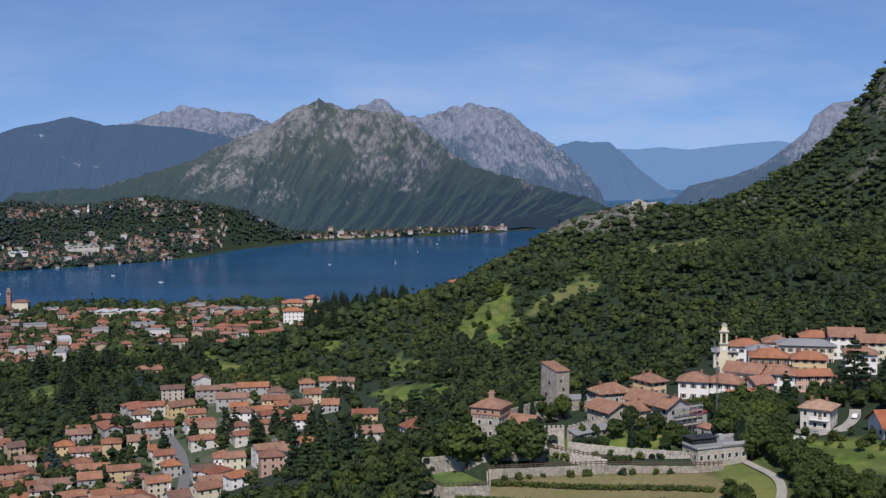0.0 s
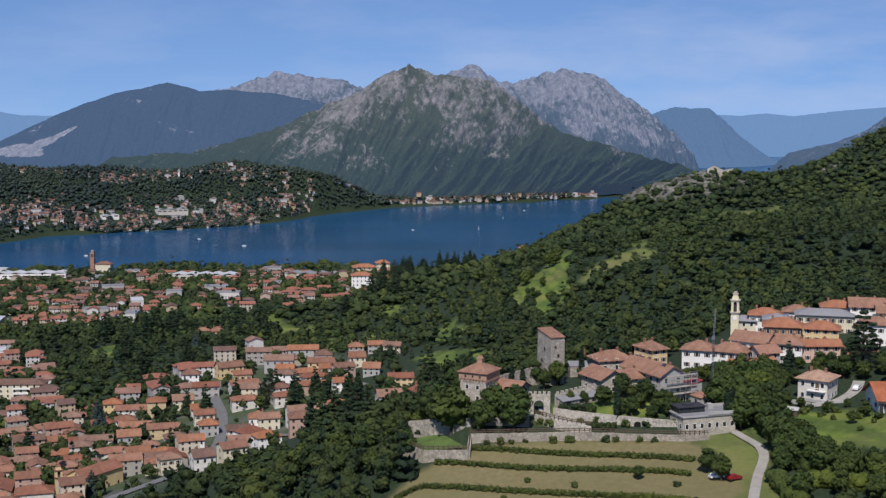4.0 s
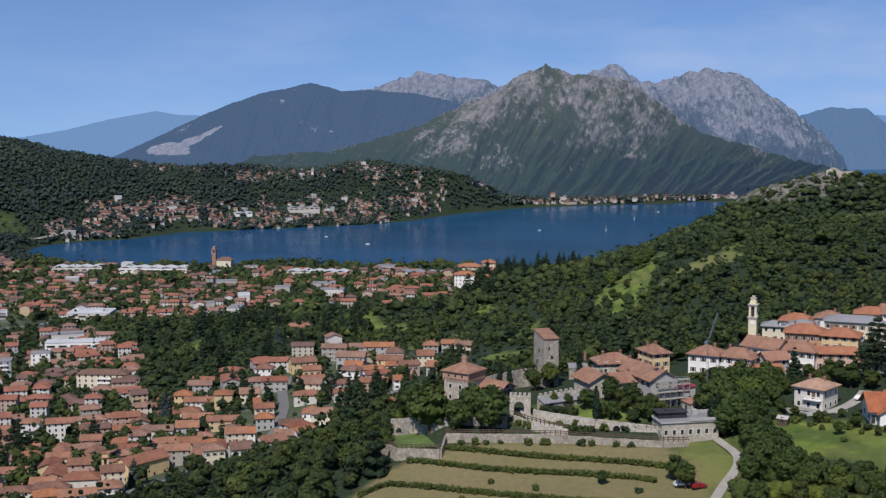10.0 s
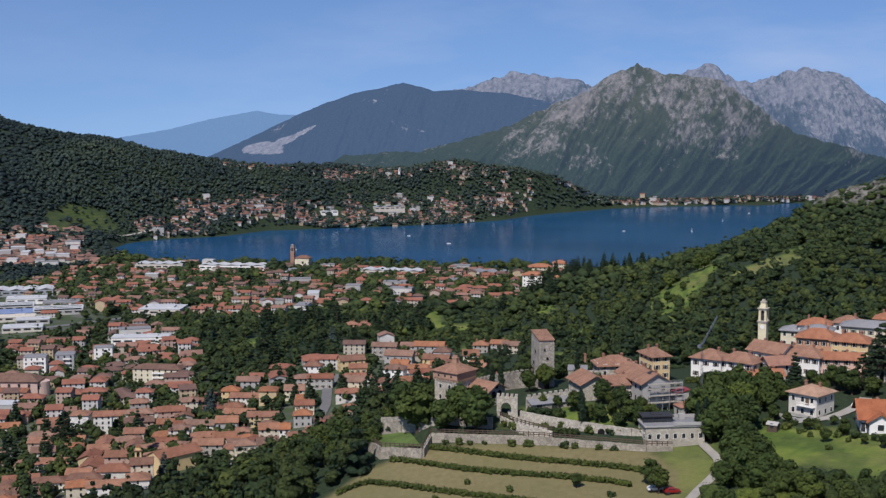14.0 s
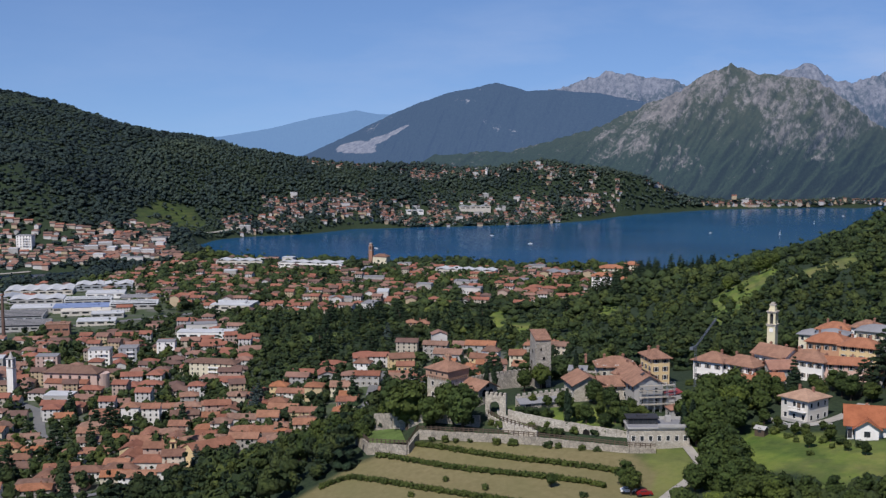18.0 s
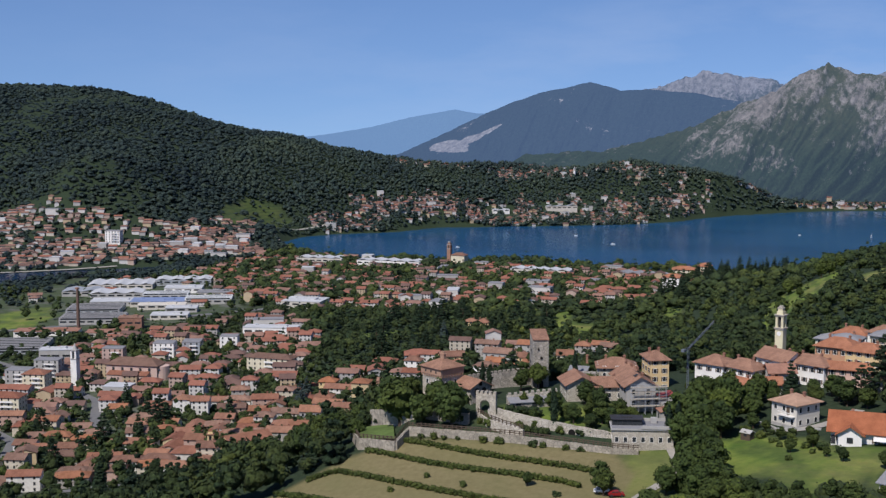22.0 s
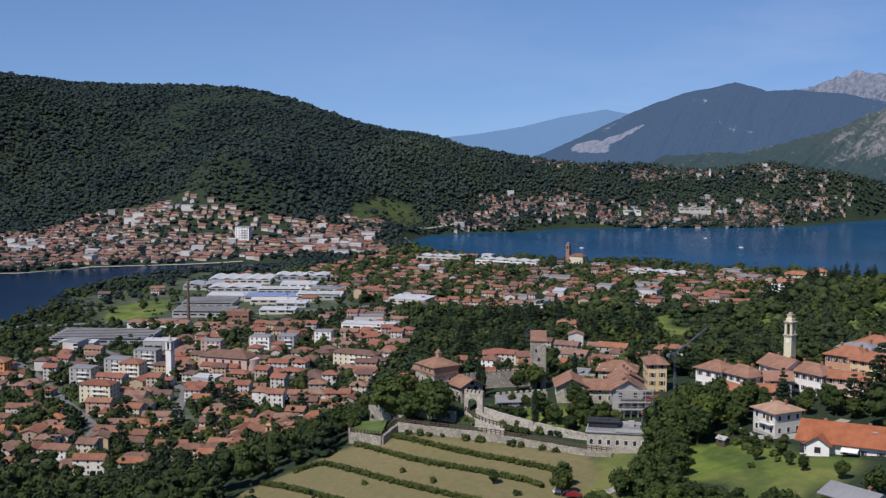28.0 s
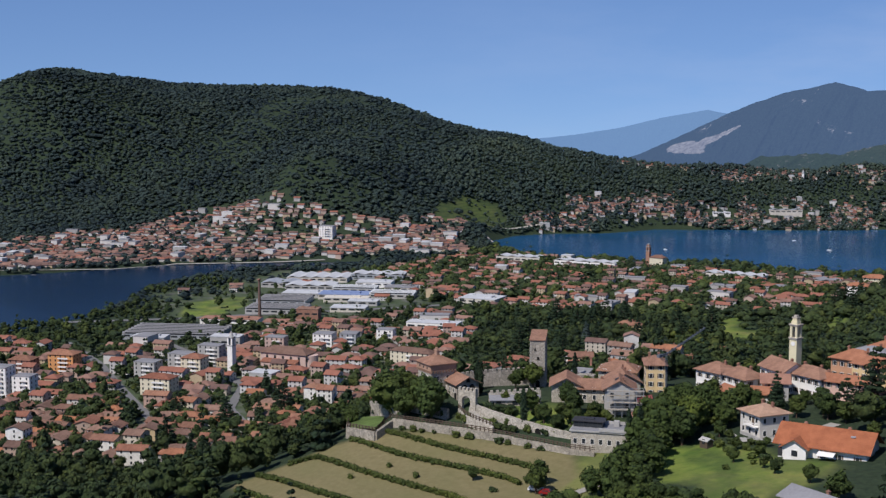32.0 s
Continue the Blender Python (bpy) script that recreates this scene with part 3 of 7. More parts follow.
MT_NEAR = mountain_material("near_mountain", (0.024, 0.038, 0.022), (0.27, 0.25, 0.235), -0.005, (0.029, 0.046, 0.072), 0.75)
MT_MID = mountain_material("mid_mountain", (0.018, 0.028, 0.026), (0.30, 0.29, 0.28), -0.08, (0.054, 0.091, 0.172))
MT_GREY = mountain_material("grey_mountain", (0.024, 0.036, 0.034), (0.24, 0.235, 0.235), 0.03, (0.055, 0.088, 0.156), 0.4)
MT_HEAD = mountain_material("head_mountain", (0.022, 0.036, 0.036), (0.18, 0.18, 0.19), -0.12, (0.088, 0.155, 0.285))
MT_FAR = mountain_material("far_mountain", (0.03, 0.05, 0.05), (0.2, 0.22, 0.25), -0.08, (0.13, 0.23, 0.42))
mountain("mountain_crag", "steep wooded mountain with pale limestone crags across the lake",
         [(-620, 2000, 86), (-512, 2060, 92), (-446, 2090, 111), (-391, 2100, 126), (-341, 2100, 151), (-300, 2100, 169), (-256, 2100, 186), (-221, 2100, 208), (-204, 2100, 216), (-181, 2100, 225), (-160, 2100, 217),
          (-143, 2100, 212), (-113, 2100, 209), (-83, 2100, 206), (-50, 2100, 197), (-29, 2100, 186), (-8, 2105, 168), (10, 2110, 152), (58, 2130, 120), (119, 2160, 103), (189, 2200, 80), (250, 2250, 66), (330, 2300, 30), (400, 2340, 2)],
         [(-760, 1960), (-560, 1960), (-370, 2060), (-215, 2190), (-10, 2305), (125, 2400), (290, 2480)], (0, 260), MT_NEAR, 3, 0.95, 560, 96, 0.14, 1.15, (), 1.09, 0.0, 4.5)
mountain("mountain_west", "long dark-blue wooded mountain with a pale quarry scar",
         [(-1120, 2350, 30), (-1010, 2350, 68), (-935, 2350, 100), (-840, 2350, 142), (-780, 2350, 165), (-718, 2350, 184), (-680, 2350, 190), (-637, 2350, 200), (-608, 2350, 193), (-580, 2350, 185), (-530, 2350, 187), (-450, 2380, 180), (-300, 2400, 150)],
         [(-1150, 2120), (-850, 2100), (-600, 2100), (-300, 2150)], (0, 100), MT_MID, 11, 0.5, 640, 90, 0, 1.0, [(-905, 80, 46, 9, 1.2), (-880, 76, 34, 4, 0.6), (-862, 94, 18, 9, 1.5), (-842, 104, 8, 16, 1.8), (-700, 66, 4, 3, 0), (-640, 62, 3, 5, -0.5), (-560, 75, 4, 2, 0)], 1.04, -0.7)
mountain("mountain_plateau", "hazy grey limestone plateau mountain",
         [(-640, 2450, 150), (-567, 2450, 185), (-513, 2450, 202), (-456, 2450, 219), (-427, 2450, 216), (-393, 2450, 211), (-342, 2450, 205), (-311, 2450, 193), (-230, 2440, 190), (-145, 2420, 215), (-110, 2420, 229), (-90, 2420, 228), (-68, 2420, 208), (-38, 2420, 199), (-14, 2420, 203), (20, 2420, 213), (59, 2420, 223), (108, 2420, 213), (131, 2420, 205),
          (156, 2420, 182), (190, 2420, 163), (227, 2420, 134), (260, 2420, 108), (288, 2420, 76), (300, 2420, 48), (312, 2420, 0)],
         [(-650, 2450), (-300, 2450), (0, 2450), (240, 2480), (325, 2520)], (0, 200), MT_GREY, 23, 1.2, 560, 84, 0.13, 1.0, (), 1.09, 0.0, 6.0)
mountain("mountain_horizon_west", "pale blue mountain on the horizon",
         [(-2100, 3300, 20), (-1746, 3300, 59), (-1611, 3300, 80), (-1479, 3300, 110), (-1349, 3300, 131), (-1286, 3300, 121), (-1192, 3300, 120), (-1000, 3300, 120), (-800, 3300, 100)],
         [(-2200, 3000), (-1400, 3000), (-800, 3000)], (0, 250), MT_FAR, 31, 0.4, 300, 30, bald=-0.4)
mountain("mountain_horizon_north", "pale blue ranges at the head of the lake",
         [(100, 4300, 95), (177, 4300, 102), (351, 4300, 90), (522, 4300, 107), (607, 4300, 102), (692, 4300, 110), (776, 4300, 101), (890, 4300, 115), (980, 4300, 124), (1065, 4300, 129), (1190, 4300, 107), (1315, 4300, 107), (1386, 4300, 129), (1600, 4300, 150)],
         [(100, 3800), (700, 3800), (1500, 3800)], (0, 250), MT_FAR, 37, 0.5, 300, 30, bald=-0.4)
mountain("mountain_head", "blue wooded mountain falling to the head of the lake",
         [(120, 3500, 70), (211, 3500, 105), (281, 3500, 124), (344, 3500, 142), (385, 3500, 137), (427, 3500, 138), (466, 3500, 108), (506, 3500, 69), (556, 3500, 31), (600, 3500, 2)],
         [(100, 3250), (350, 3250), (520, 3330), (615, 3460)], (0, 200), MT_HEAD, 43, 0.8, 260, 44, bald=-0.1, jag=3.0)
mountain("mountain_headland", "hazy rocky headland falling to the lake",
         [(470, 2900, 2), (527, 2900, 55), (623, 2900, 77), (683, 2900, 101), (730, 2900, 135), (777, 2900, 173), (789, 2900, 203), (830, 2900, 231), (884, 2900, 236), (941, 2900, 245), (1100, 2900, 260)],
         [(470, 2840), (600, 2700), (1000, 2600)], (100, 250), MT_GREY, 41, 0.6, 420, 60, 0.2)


# ---- building helpers ----
def part(name, me, parent, loc=(0, 0, 0), rot=0.0, label=""):
    ob = new(name, me)
    ob.parent = parent
    ob.matrix_basis = pose(*loc, 0, 0, rot)
    if label:
        ob["label"] = label
    return ob


def thing(name, label, category, x, y, z, rot=0.0, group="", kind=""):
    ob = new(name)
    ob.empty_display_size = 0.5
    ob.matrix_basis = pose(x, y, z, 0, 0, rot)
    return tagged(ob, label, category, group, kind)


def ground_at(x, y):
    return float(height(np.array([x]), np.array([y]))[0])


def on_slope(x, y):
    """Height of the ground or of the crag mountain's foot, whichever lies higher."""
    X, Y, Z = (k[7:-1] for k in SLOPES[0])
    near = ((X - x) ** 2 + (Y - y) ** 2 < 300) & (Z < 90)
    return max(ground_at(x, y), float(Z[near].min()) if near.any() else -9.0, 0.8)


def box(w, d, h, z0=0.0, x=0.0, y=0.0):
    """Points and faces of a box that stands on z0, centred on x, y."""
    v = [(x + sx * w / 2, y + sy * d / 2, z0 + k) for k in (0, h) for sx, sy in ((-1, -1), (1, -1), (1, 1), (-1, 1))]
    return v, [(3, 2, 1, 0), (4, 5, 6, 7), (0, 1, 5, 4), (1, 2, 6, 5), (2, 3, 7, 6), (3, 0, 4, 7)]


def merged(pieces):
    v, f = [], []
    for pv, pf in pieces:
        o = len(v)
        v += pv
        f += [tuple(i + o for i in q) for q in pf]
    return v, f


def body(w, d, h, rise, kind, depth=4.0):
    """Walls from below the ground to the eaves, with gable ends where the roof has them."""
    v = [(sx * w / 2, sy * d / 2, z) for z in (-depth, h) for sx, sy in ((-1, -1), (1, -1), (1, 1), (-1, 1))]
    f = [(0, 1, 5, 4), (2, 3, 7, 6)]
    if kind == "gable":
        v += [(-w / 2, 0, h + rise), (w / 2, 0, h + rise)]
        f += [(1, 2, 6, 9, 5), (3, 0, 4, 8, 7)]
    else:
        f += [(1, 2, 6, 5), (3, 0, 4, 7), (4, 5, 6, 7)]
    return v, f


def roofing(w, d, rise, kind, over=0.55, th=0.22):
    """A roof with thickness and overhang; eaves at z = 0."""
    a, b = w / 2 + over, d / 2 + over
    drop = rise * over / (d / 2)
    if kind == "gable":
        top = [(-a, -b, -drop), (a, -b, -drop), (a, 0, rise), (-a, 0, rise), (a, b, -drop), (-a, b, -drop)]
        v = [(x, y, z + th) for x, y, z in top] + top
        return v, [(0, 1, 2, 3), (3, 2, 4, 5), (7, 6, 9, 8), (8, 9, 11, 10), (0, 6, 7, 1), (4, 10, 11, 5), (1, 7, 8, 2), (2, 8, 10, 4), (5, 11, 9, 3), (3, 9, 6, 0)]
    if kind == "hip":
        r = max(0.05, w / 2 - d / 2)
        top = [(-a, -b, -drop), (a, -b, -drop), (a, b, -drop), (-a, b, -drop), (-r, 0, rise), (r, 0, rise)]
        v = [(x, y, z + th) for x, y, z in top] + [(x, y, z) for x, y, z in top[:4]]
        return v, [(0, 1, 5, 4), (1, 2, 5), (2, 3, 4, 5), (3, 0, 4), (0, 6, 7, 1), (1, 7, 8, 2), (2, 8, 9, 3), (3, 9, 6, 0), (9, 8, 7, 6)]
    if kind == "shed":
        top = [(-a, -b, -drop), (a, -b, -drop), (a, b, rise), (-a, b, rise)]
        v = [(x, y, z + th) for x, y, z in top] + top
        return v, [(0, 1, 2, 3), (7, 6, 5, 4), (0, 4, 5, 1), (1, 5, 6, 2), (2, 6, 7, 3), (3, 7, 4, 0)]
    return box(w + 0.3, d + 0.3, 0.35)


MESHES = {}


def shared(key, make):
    if key not in MESHES:
        MESHES[key] = make()
    return MESHES[key]


def pane_mesh(w, h):
    return shared(("pane", w, h), lambda: mesh_of("window", *merged([box(w, 0.10, h)]), [GLASS_DARK]))


def frame_mesh(w, h):
    return shared(("frame", w, h), lambda: mesh_of("frame", *merged([box(w + 0.24, 0.14, 0.1, -0.1), box(w + 0.24, 0.12, 0.1, h), box(0.1, 0.12, h, 0, -w / 2 - 0.06), box(0.1, 0.12, h, 0, w / 2 + 0.06)]), [WHITE]))


def shutter_mesh(w, h):
    return shared(("shutter", w, h), lambda: mesh_of("shutter", *merged([box(w * 0.5, 0.08, h)] + [box(w * 0.42, 0.11, 0.05, 0.1 + k * 0.2) for k in range(int(h / 0.2) - 1)]), [SHUTTER]))


def window(parent, x, y, z, rot, w=0.95, h=1.4, fancy=False):
    p = part("window", pane_mesh(w, h), parent, (x, y, z), rot)
    if fancy:
        part("window_frame", frame_mesh(w, h), p, (0, -0.01, 0))
        if fancy == "shutters":
            for k in (-1, 1):
                part("shutter", shutter_mesh(w, h), p, (k * (w * 0.78), -0.02, 0))
    return p


def house(name, label, x, y, rot, w, d, h, roof="gable", rise=1.8, wall=None, tiles=None, storeys=2, front=3, side=2, rear=0, fancy=False, chimneys=1, over=0.55, category="house", group="", z=None, ground_floor=0.9, skip=()):
    base = ground_at(x, y) if z is None else z
    ob = thing(name, label, category, x, y, base, rot, group)
    wall, tiles = wall or PLASTER, tiles or ROOF
    part("wall", mesh_of("wall", *body(w, d, h, rise, roof), [wall]), ob)
    rm = mesh_of("roof", *roofing(w, d, rise, roof, over), [tiles])
    part("roof", rm, ob, (0, 0, h + 0.01))
    for k in range(chimneys):
        cx, cy = (w * (0.22 - 0.5 * k), d * 0.12)
        top = rise * (1 - abs(cy) / (d / 2)) + 0.9
        me = shared(("chimney", round(top, 1)), lambda: mesh_of("chimney", *merged([box(0.7, 0.6, top), box(0.95, 0.85, 0.18, top), box(0.5, 0.4, 0.25, top + 0.18)]), [BROWN_TILE]))
        part("chimney", me, ob, (cx, cy, h))
    fl = h / storeys
    for s in range(storeys):
        zz = s * fl + ground_floor + 0.1
        for n, ln, at in ((front, w, "f"), (side, d, "r"), (side, d, "l"), (rear, w, "b")):
            for k in range(n):
                if (at, s, k) in skip:
                    continue
                p = -ln / 2 + ln * (k + 0.5) / n
                q = {"f": (p, -d / 2 - 0.0, 0), "r": (w / 2, p, 90), "l": (-w / 2, -p, -90), "b": (-p, d / 2, 180)}[at]
                window(ob, q[0], q[1], zz, q[2], fancy=fancy)
    return ob


# ---- what stands where: a raster of built ground, 3 m a cell ----
RX, RY, CELL = -1700, 150, 3.0
BUILT = np.zeros((760, 830), bool)


def mark(x, y, r):
    i, j = int((x - RX) / CELL), int((y - RY) / CELL)
    k = int(math.ceil(r / CELL))
    BUILT[max(0, i - k):i + k + 1, max(0, j - k):j + k + 1] = True


def is_built(x, y):
    i = np.clip(((np.asarray(x) - RX) / CELL).astype(int), 0, 759)
    j = np.clip(((np.asarray(y) - RY) / CELL).astype(int), 0, 829)
    return BUILT[i, j]


def strip(name, label, line, width, mat, lift=0.25, category="road", kind="structure", follow=None):
    """A road or path laid on the ground along a line of the plan."""
    pts = []
    for (ax, ay), (bx, by) in zip(line, line[1:]):
        n = max(2, int(math.hypot(bx - ax, by - ay) / 2.5))
        pts += [(ax + (bx - ax) * k / n, ay + (by - ay) * k / n) for k in range(n)]
    pts.append(line[-1])
    p = np.array(pts)
    for _ in range(4):
        p[1:-1] = (p[:-2] + 2 * p[1:-1] + p[2:]) / 4
    t = np.gradient(p, axis=0)
    t /= np.hypot(t[:, 0], t[:, 1])[:, None]
    nrm = np.stack([-t[:, 1], t[:, 0]], -1)
    rows = np.linspace(-0.5, 0.5, 5)
    X = np.stack([p[:, 0] + nrm[:, 0] * width * k for k in rows])
    Y = np.stack([p[:, 1] + nrm[:, 1] * width * k for k in rows])
    zc = height(p[:, 0], p[:, 1])
    Z = np.maximum(height(X, Y), zc[None]) + lift - 0.02 * np.abs(rows)[:, None]
    for q in pts[::2]:
        mark(q[0], q[1], width / 2)
    return tagged(new(name, sheet(name, X, Y, Z, mat)), label, category, kind=kind)


strip("road", "asphalt village street climbing between houses", [(-152, 740), (-146, 708), (-132, 670), (-122, 630), (-116, 590), (-120, 545), (-150, 500), (-200, 470)], 5.5, ASPHALT, 0.5)
strip("road", "curving asphalt lane past villas", [(-60, 690), (-84, 668), (-104, 645), (-100, 622), (-84, 600), (-60, 596), (-40, 600)], 5, ASPHALT, 0.5)
strip("road", "wide grey street in the town", [(-330, 1090), (-400, 1050), (-430, 985), (-470, 930), (-560, 830), (-640, 740)], 8, ASPHALT, 0.4)
strip("road", "town street between roofs", [(-230, 560), (-290, 600), (-330, 650), (-420, 700), (-520, 740)], 6, ASPHALT, 0.4)
strip("road", "town street along the gardens", [(-250, 480), (-310, 560), (-400, 610), (-470, 650), (-560, 690)], 6, ASPHALT, 0.4)
strip("road", "gravel track beside the vineyard", [(89, 396), (92, 390), (96, 383), (96, 375), (92, 362), (89, 348), (86, 332)], 2.8, GRAVEL, 0.3)
strip("pavement", "pale lakeside promenade", [(-648, 1366), (-690, 1420), (-735, 1440), (-742, 1500), (-715, 1570)], 6, GRAVEL, 0.6)
strip("pavement", "pale lakeside promenade across the mere", [(-960, 885), (-912, 930), (-880, 985), (-855, 1050), (-800, 1108), (-740, 1170)], 3, GRAVEL, 0.6)

# ---- landmarks of the town ----
def church(x, y, rot):
    ob = thing("church", "large pink church with a brown tiled hip roof and side aisle", "church", x, y, ground_at(x, y), rot)
    pink = plain("pink_render", (0.55, 0.40, 0.34), 0.9, 0.15, 0.4)
    part("wall", mesh_of("nave", *body(34, 13, 11, 3.4, "hip"), [pink]), ob)
    part("roof", mesh_of("roof", *roofing(34, 13, 3.4, "hip", 0.9), [ROOF]), ob, (0, 0, 11.02))
    part("aisle", mesh_of("aisle", *body(26, 5, 5.5, 1.2, "shed"), [pink]), ob, (-1, -9, 0))
    part("aisle_roof", mesh_of("aisle_roof", *roofing(26, 5, 1.6, "shed", 0.5), [ROOF]), ob, (-1, -9, 5.52))
    bm = bmesh.new()
    bmesh.ops.create_cone(bm, cap_ends=True, segments=20, radius1=5.2, radius2=5.2, depth=14)
    me = bpy.data.meshes.new("apse")
    bm.to_mesh(me)
    me.materials.append(pink)
    part("apse", me, ob, (17, 0, 3))
    for k in range(5):
        window(ob, -12 + 6 * k, -6.5, 7.2, 0, 1.6, 2.0)
    window(ob, 17, -5.22, 6.0, 0, 1.8, 2.0)
    for k in range(6):
        window(ob, -11 + 4.3 * k, -11.5, 2.2, 0, 1.0, 1.6)
    for k in (-14, -5, 5, 14, 22):
        mark(x + k, y + k * 0.25, 12)


def belfry(name, label, x, y, rot, w, h, wall, trim, z=None, cap="stepped", clock=True):
    """A bell tower: shaft, cornices, open bell stage with arches, lantern."""
    ob = thing(name, label, "bell tower", x, y, ground_at(x, y) if z is None else z, rot)
    sh = h * 0.70
    part("shaft", mesh_of("shaft", *merged([box(w, w, sh + 3, -3)] + [box(w * 0.14, w + 0.2, sh - 0.5, 0, k * w * 0.44) for k in (-1, 1)]), [wall]), ob)
    part("cornice", mesh_of("cornice", *merged([box(w + 0.5, w + 0.5, 0.4, sh), box(w + 0.8, w + 0.8, 0.25, sh + 0.4)]), [trim]), ob)
    st = h * 0.19
    for sx in (-1, 1):
        for sy in (-1, 1):
            part("pier", mesh_of("pier", *box(w * 0.28, w * 0.28, st, 0), [wall]), ob, (sx * w * 0.36, sy * w * 0.36, sh + 0.65))
    part("bell_stage_core", mesh_of("core", *box(w * 0.5, w * 0.5, st), [DARK]), ob, (0, 0, sh + 0.65))
    for k in range(4):
        pts = [(math.cos(a) * w * 0.22, math.sin(a) * w * 0.22) for a in np.linspace(0, math.pi, 9)]
        v = [(x0, yy, z0) for yy in (-0.2, 0.2) for x0, z0 in pts + [(-w * 0.3, w * 0.3), (w * 0.3, w * 0.3)]]
        n = len(pts)
        f = [(*range(0, n), n, n + 1)]
        f.append(tuple(reversed([i + n + 2 for i in f[0]])))
        ang = k * 90
        part("arch", mesh_of("arch", v, f, [wall]), ob, (math.sin(radians(ang)) * w * 0.36, -math.cos(radians(ang)) * w * 0.36, sh + 0.65 + st - w * 0.3), ang)
    part("upper_cornice", mesh_of("upper_cornice", *merged([box(w + 0.4, w + 0.4, 0.35), box(w + 0.8, w + 0.8, 0.25, 0.35)]), [trim]), ob, (0, 0, sh + 0.65 + st))
    zt = sh + 1.25 + st
    if cap == "stepped":
        part("lantern", mesh_of("lantern", *merged([box(w * 0.8, w * 0.8, h * 0.05), box(w * 0.62, w * 0.62, h * 0.05, h * 0.05)]), [wall]), ob, (0, 0, zt))
        part("cap", mesh_of("cap", *merged([box(w * 0.75, w * 0.75, 0.3), box(w * 0.4, w * 0.4, 0.6, 0.3)]), [trim]), ob, (0, 0, zt + h * 0.1))
    else:
        bm = bmesh.new()
        bmesh.ops.create_cone(bm, cap_ends=True, segments=8, radius1=w * 0.42, radius2=0.1, depth=h * 0.16)
        me = bpy.data.meshes.new("spire")
        bm.to_mesh(me)
        me.materials.append(trim)
        part("spire", me, ob, (0, 0, zt + h * 0.08))
    if clock:
        bm = bmesh.new()
        bmesh.ops.create_circle(bm, cap_ends=True, segments=20, radius=w * 0.28)
        me = bpy.data.meshes.new("clock_face")
        bm.to_mesh(me)
        me.materials.append(WHITE)
        c = part("clock_face", me, ob, (0, -w / 2 - 0.14, sh - w * 0.5))
        c.matrix_basis = pose(0, -w / 2 - 0.14, sh - w * 0.5, 90, 0, 0)
    mark(x, y, 3)
    return ob


church(-346, 706, 14)
belfry("bell_tower", "tall white town bell tower with a pointed cap", -372, 680, 10, 4.0, 25, WHITE, GREY, cap="spire")
belfry("bell_tower", "small brick bell tower beside the lake", -436, 1352, 0, 4, 21, plain("brick", (0.36, 0.20, 0.14), 0.9, 0.3, 1), GREY, clock=False)
house("church", "lakeside church with a plain hipped roof", -424, 1352, 0, 16, 10, 9, "hip", 2.5, CREAM, ROOF, 1, 4, 2, category="church")
mark(-424, 1352, 10)
belfry("bell_tower", "distant hilltop bell tower", -503, 1920, 0, 2.6, 14, WHITE, GREY, cap="spire", clock=False)


def hall(label, x, y, rot, w, d, h, style="sheds", wall=None, roofm=None):
    """A works hall: long walls, strip windows and a row of shed or shallow gable roofs."""
    ob = thing("factory_hall", label, "factory", x, y, ground_at(x, y), rot, "halls of the works")
    wall, roofm = wall or METAL, roofm or METAL
    part("wall", mesh_of("wall", *box(w, d, h + 4, -4), [wall]), ob)
    if style == "sheds":
        n = max(2, int(d / 6))
        for k in range(n):
            s = d / n
            v = [(-w / 2, 0, 0), (w / 2, 0, 0), (w / 2, s * 0.12, 2.1), (-w / 2, s * 0.12, 2.1), (w / 2, s, 0), (-w / 2, s, 0)]
            me = shared(("shed", w, round(s, 2), roofm.name), lambda: mesh_of("roof_bay", v, [(0, 1, 2, 3), (3, 2, 4, 5), (0, 3, 5), (1, 4, 2)], [roofm]))
            part("roof_bay", me, ob, (0, -d / 2 + k * s, h))
            gl = shared(("shedglass", w), lambda: mesh_of("roof_light", *box(w * 0.94, 0.5, 1.0), [GLASS_DARK]))
            part("roof_light", gl, ob, (0, -d / 2 + k * s + s * 0.03, h + 0.45))
    elif style == "bays":
        n = max(2, int(w / 12))
        for k in range(n):
            s = w / n
            me = shared(("bay", round(s, 2), d, roofm.name), lambda: mesh_of("roof_bay", *roofing(d, s, 1.6, "gable", 0.2), [roofm]))
            part("roof_bay", me, ob, (-w / 2 + (k + 0.5) * s, 0, h), 90)
    else:
        part("roof", mesh_of("roof", *merged([box(w + 0.4, d + 0.4, 0.4), box(w * 0.2, d * 0.3, 1.2, 0.4, w * 0.2), box(2, 2, 1.0, 0.4, -w * 0.3, d * 0.2)]), [roofm]), ob, (0, 0, h))
    n = max(3, int(w / 7))
    me = shared(("strip", round(w / n * 0.7, 1)), lambda: mesh_of("strip_window", *box(w / n * 0.7, 0.1, 1.4), [GLASS_DARK]))
    for k in range(n):
        part("strip_window", me, ob, (-w / 2 + w * (k + 0.5) / n, -d / 2, h * 0.5))
    for a in np.linspace(-w / 2, w / 2, max(2, int(w / 9))):
        for b in np.linspace(-d / 2, d / 2, max(2, int(d / 9))):
            q = pose(x, y, 0, 0, 0, rot) @ Vector((a, b, 0))
            mark(q.x, q.y, 6)
    return ob


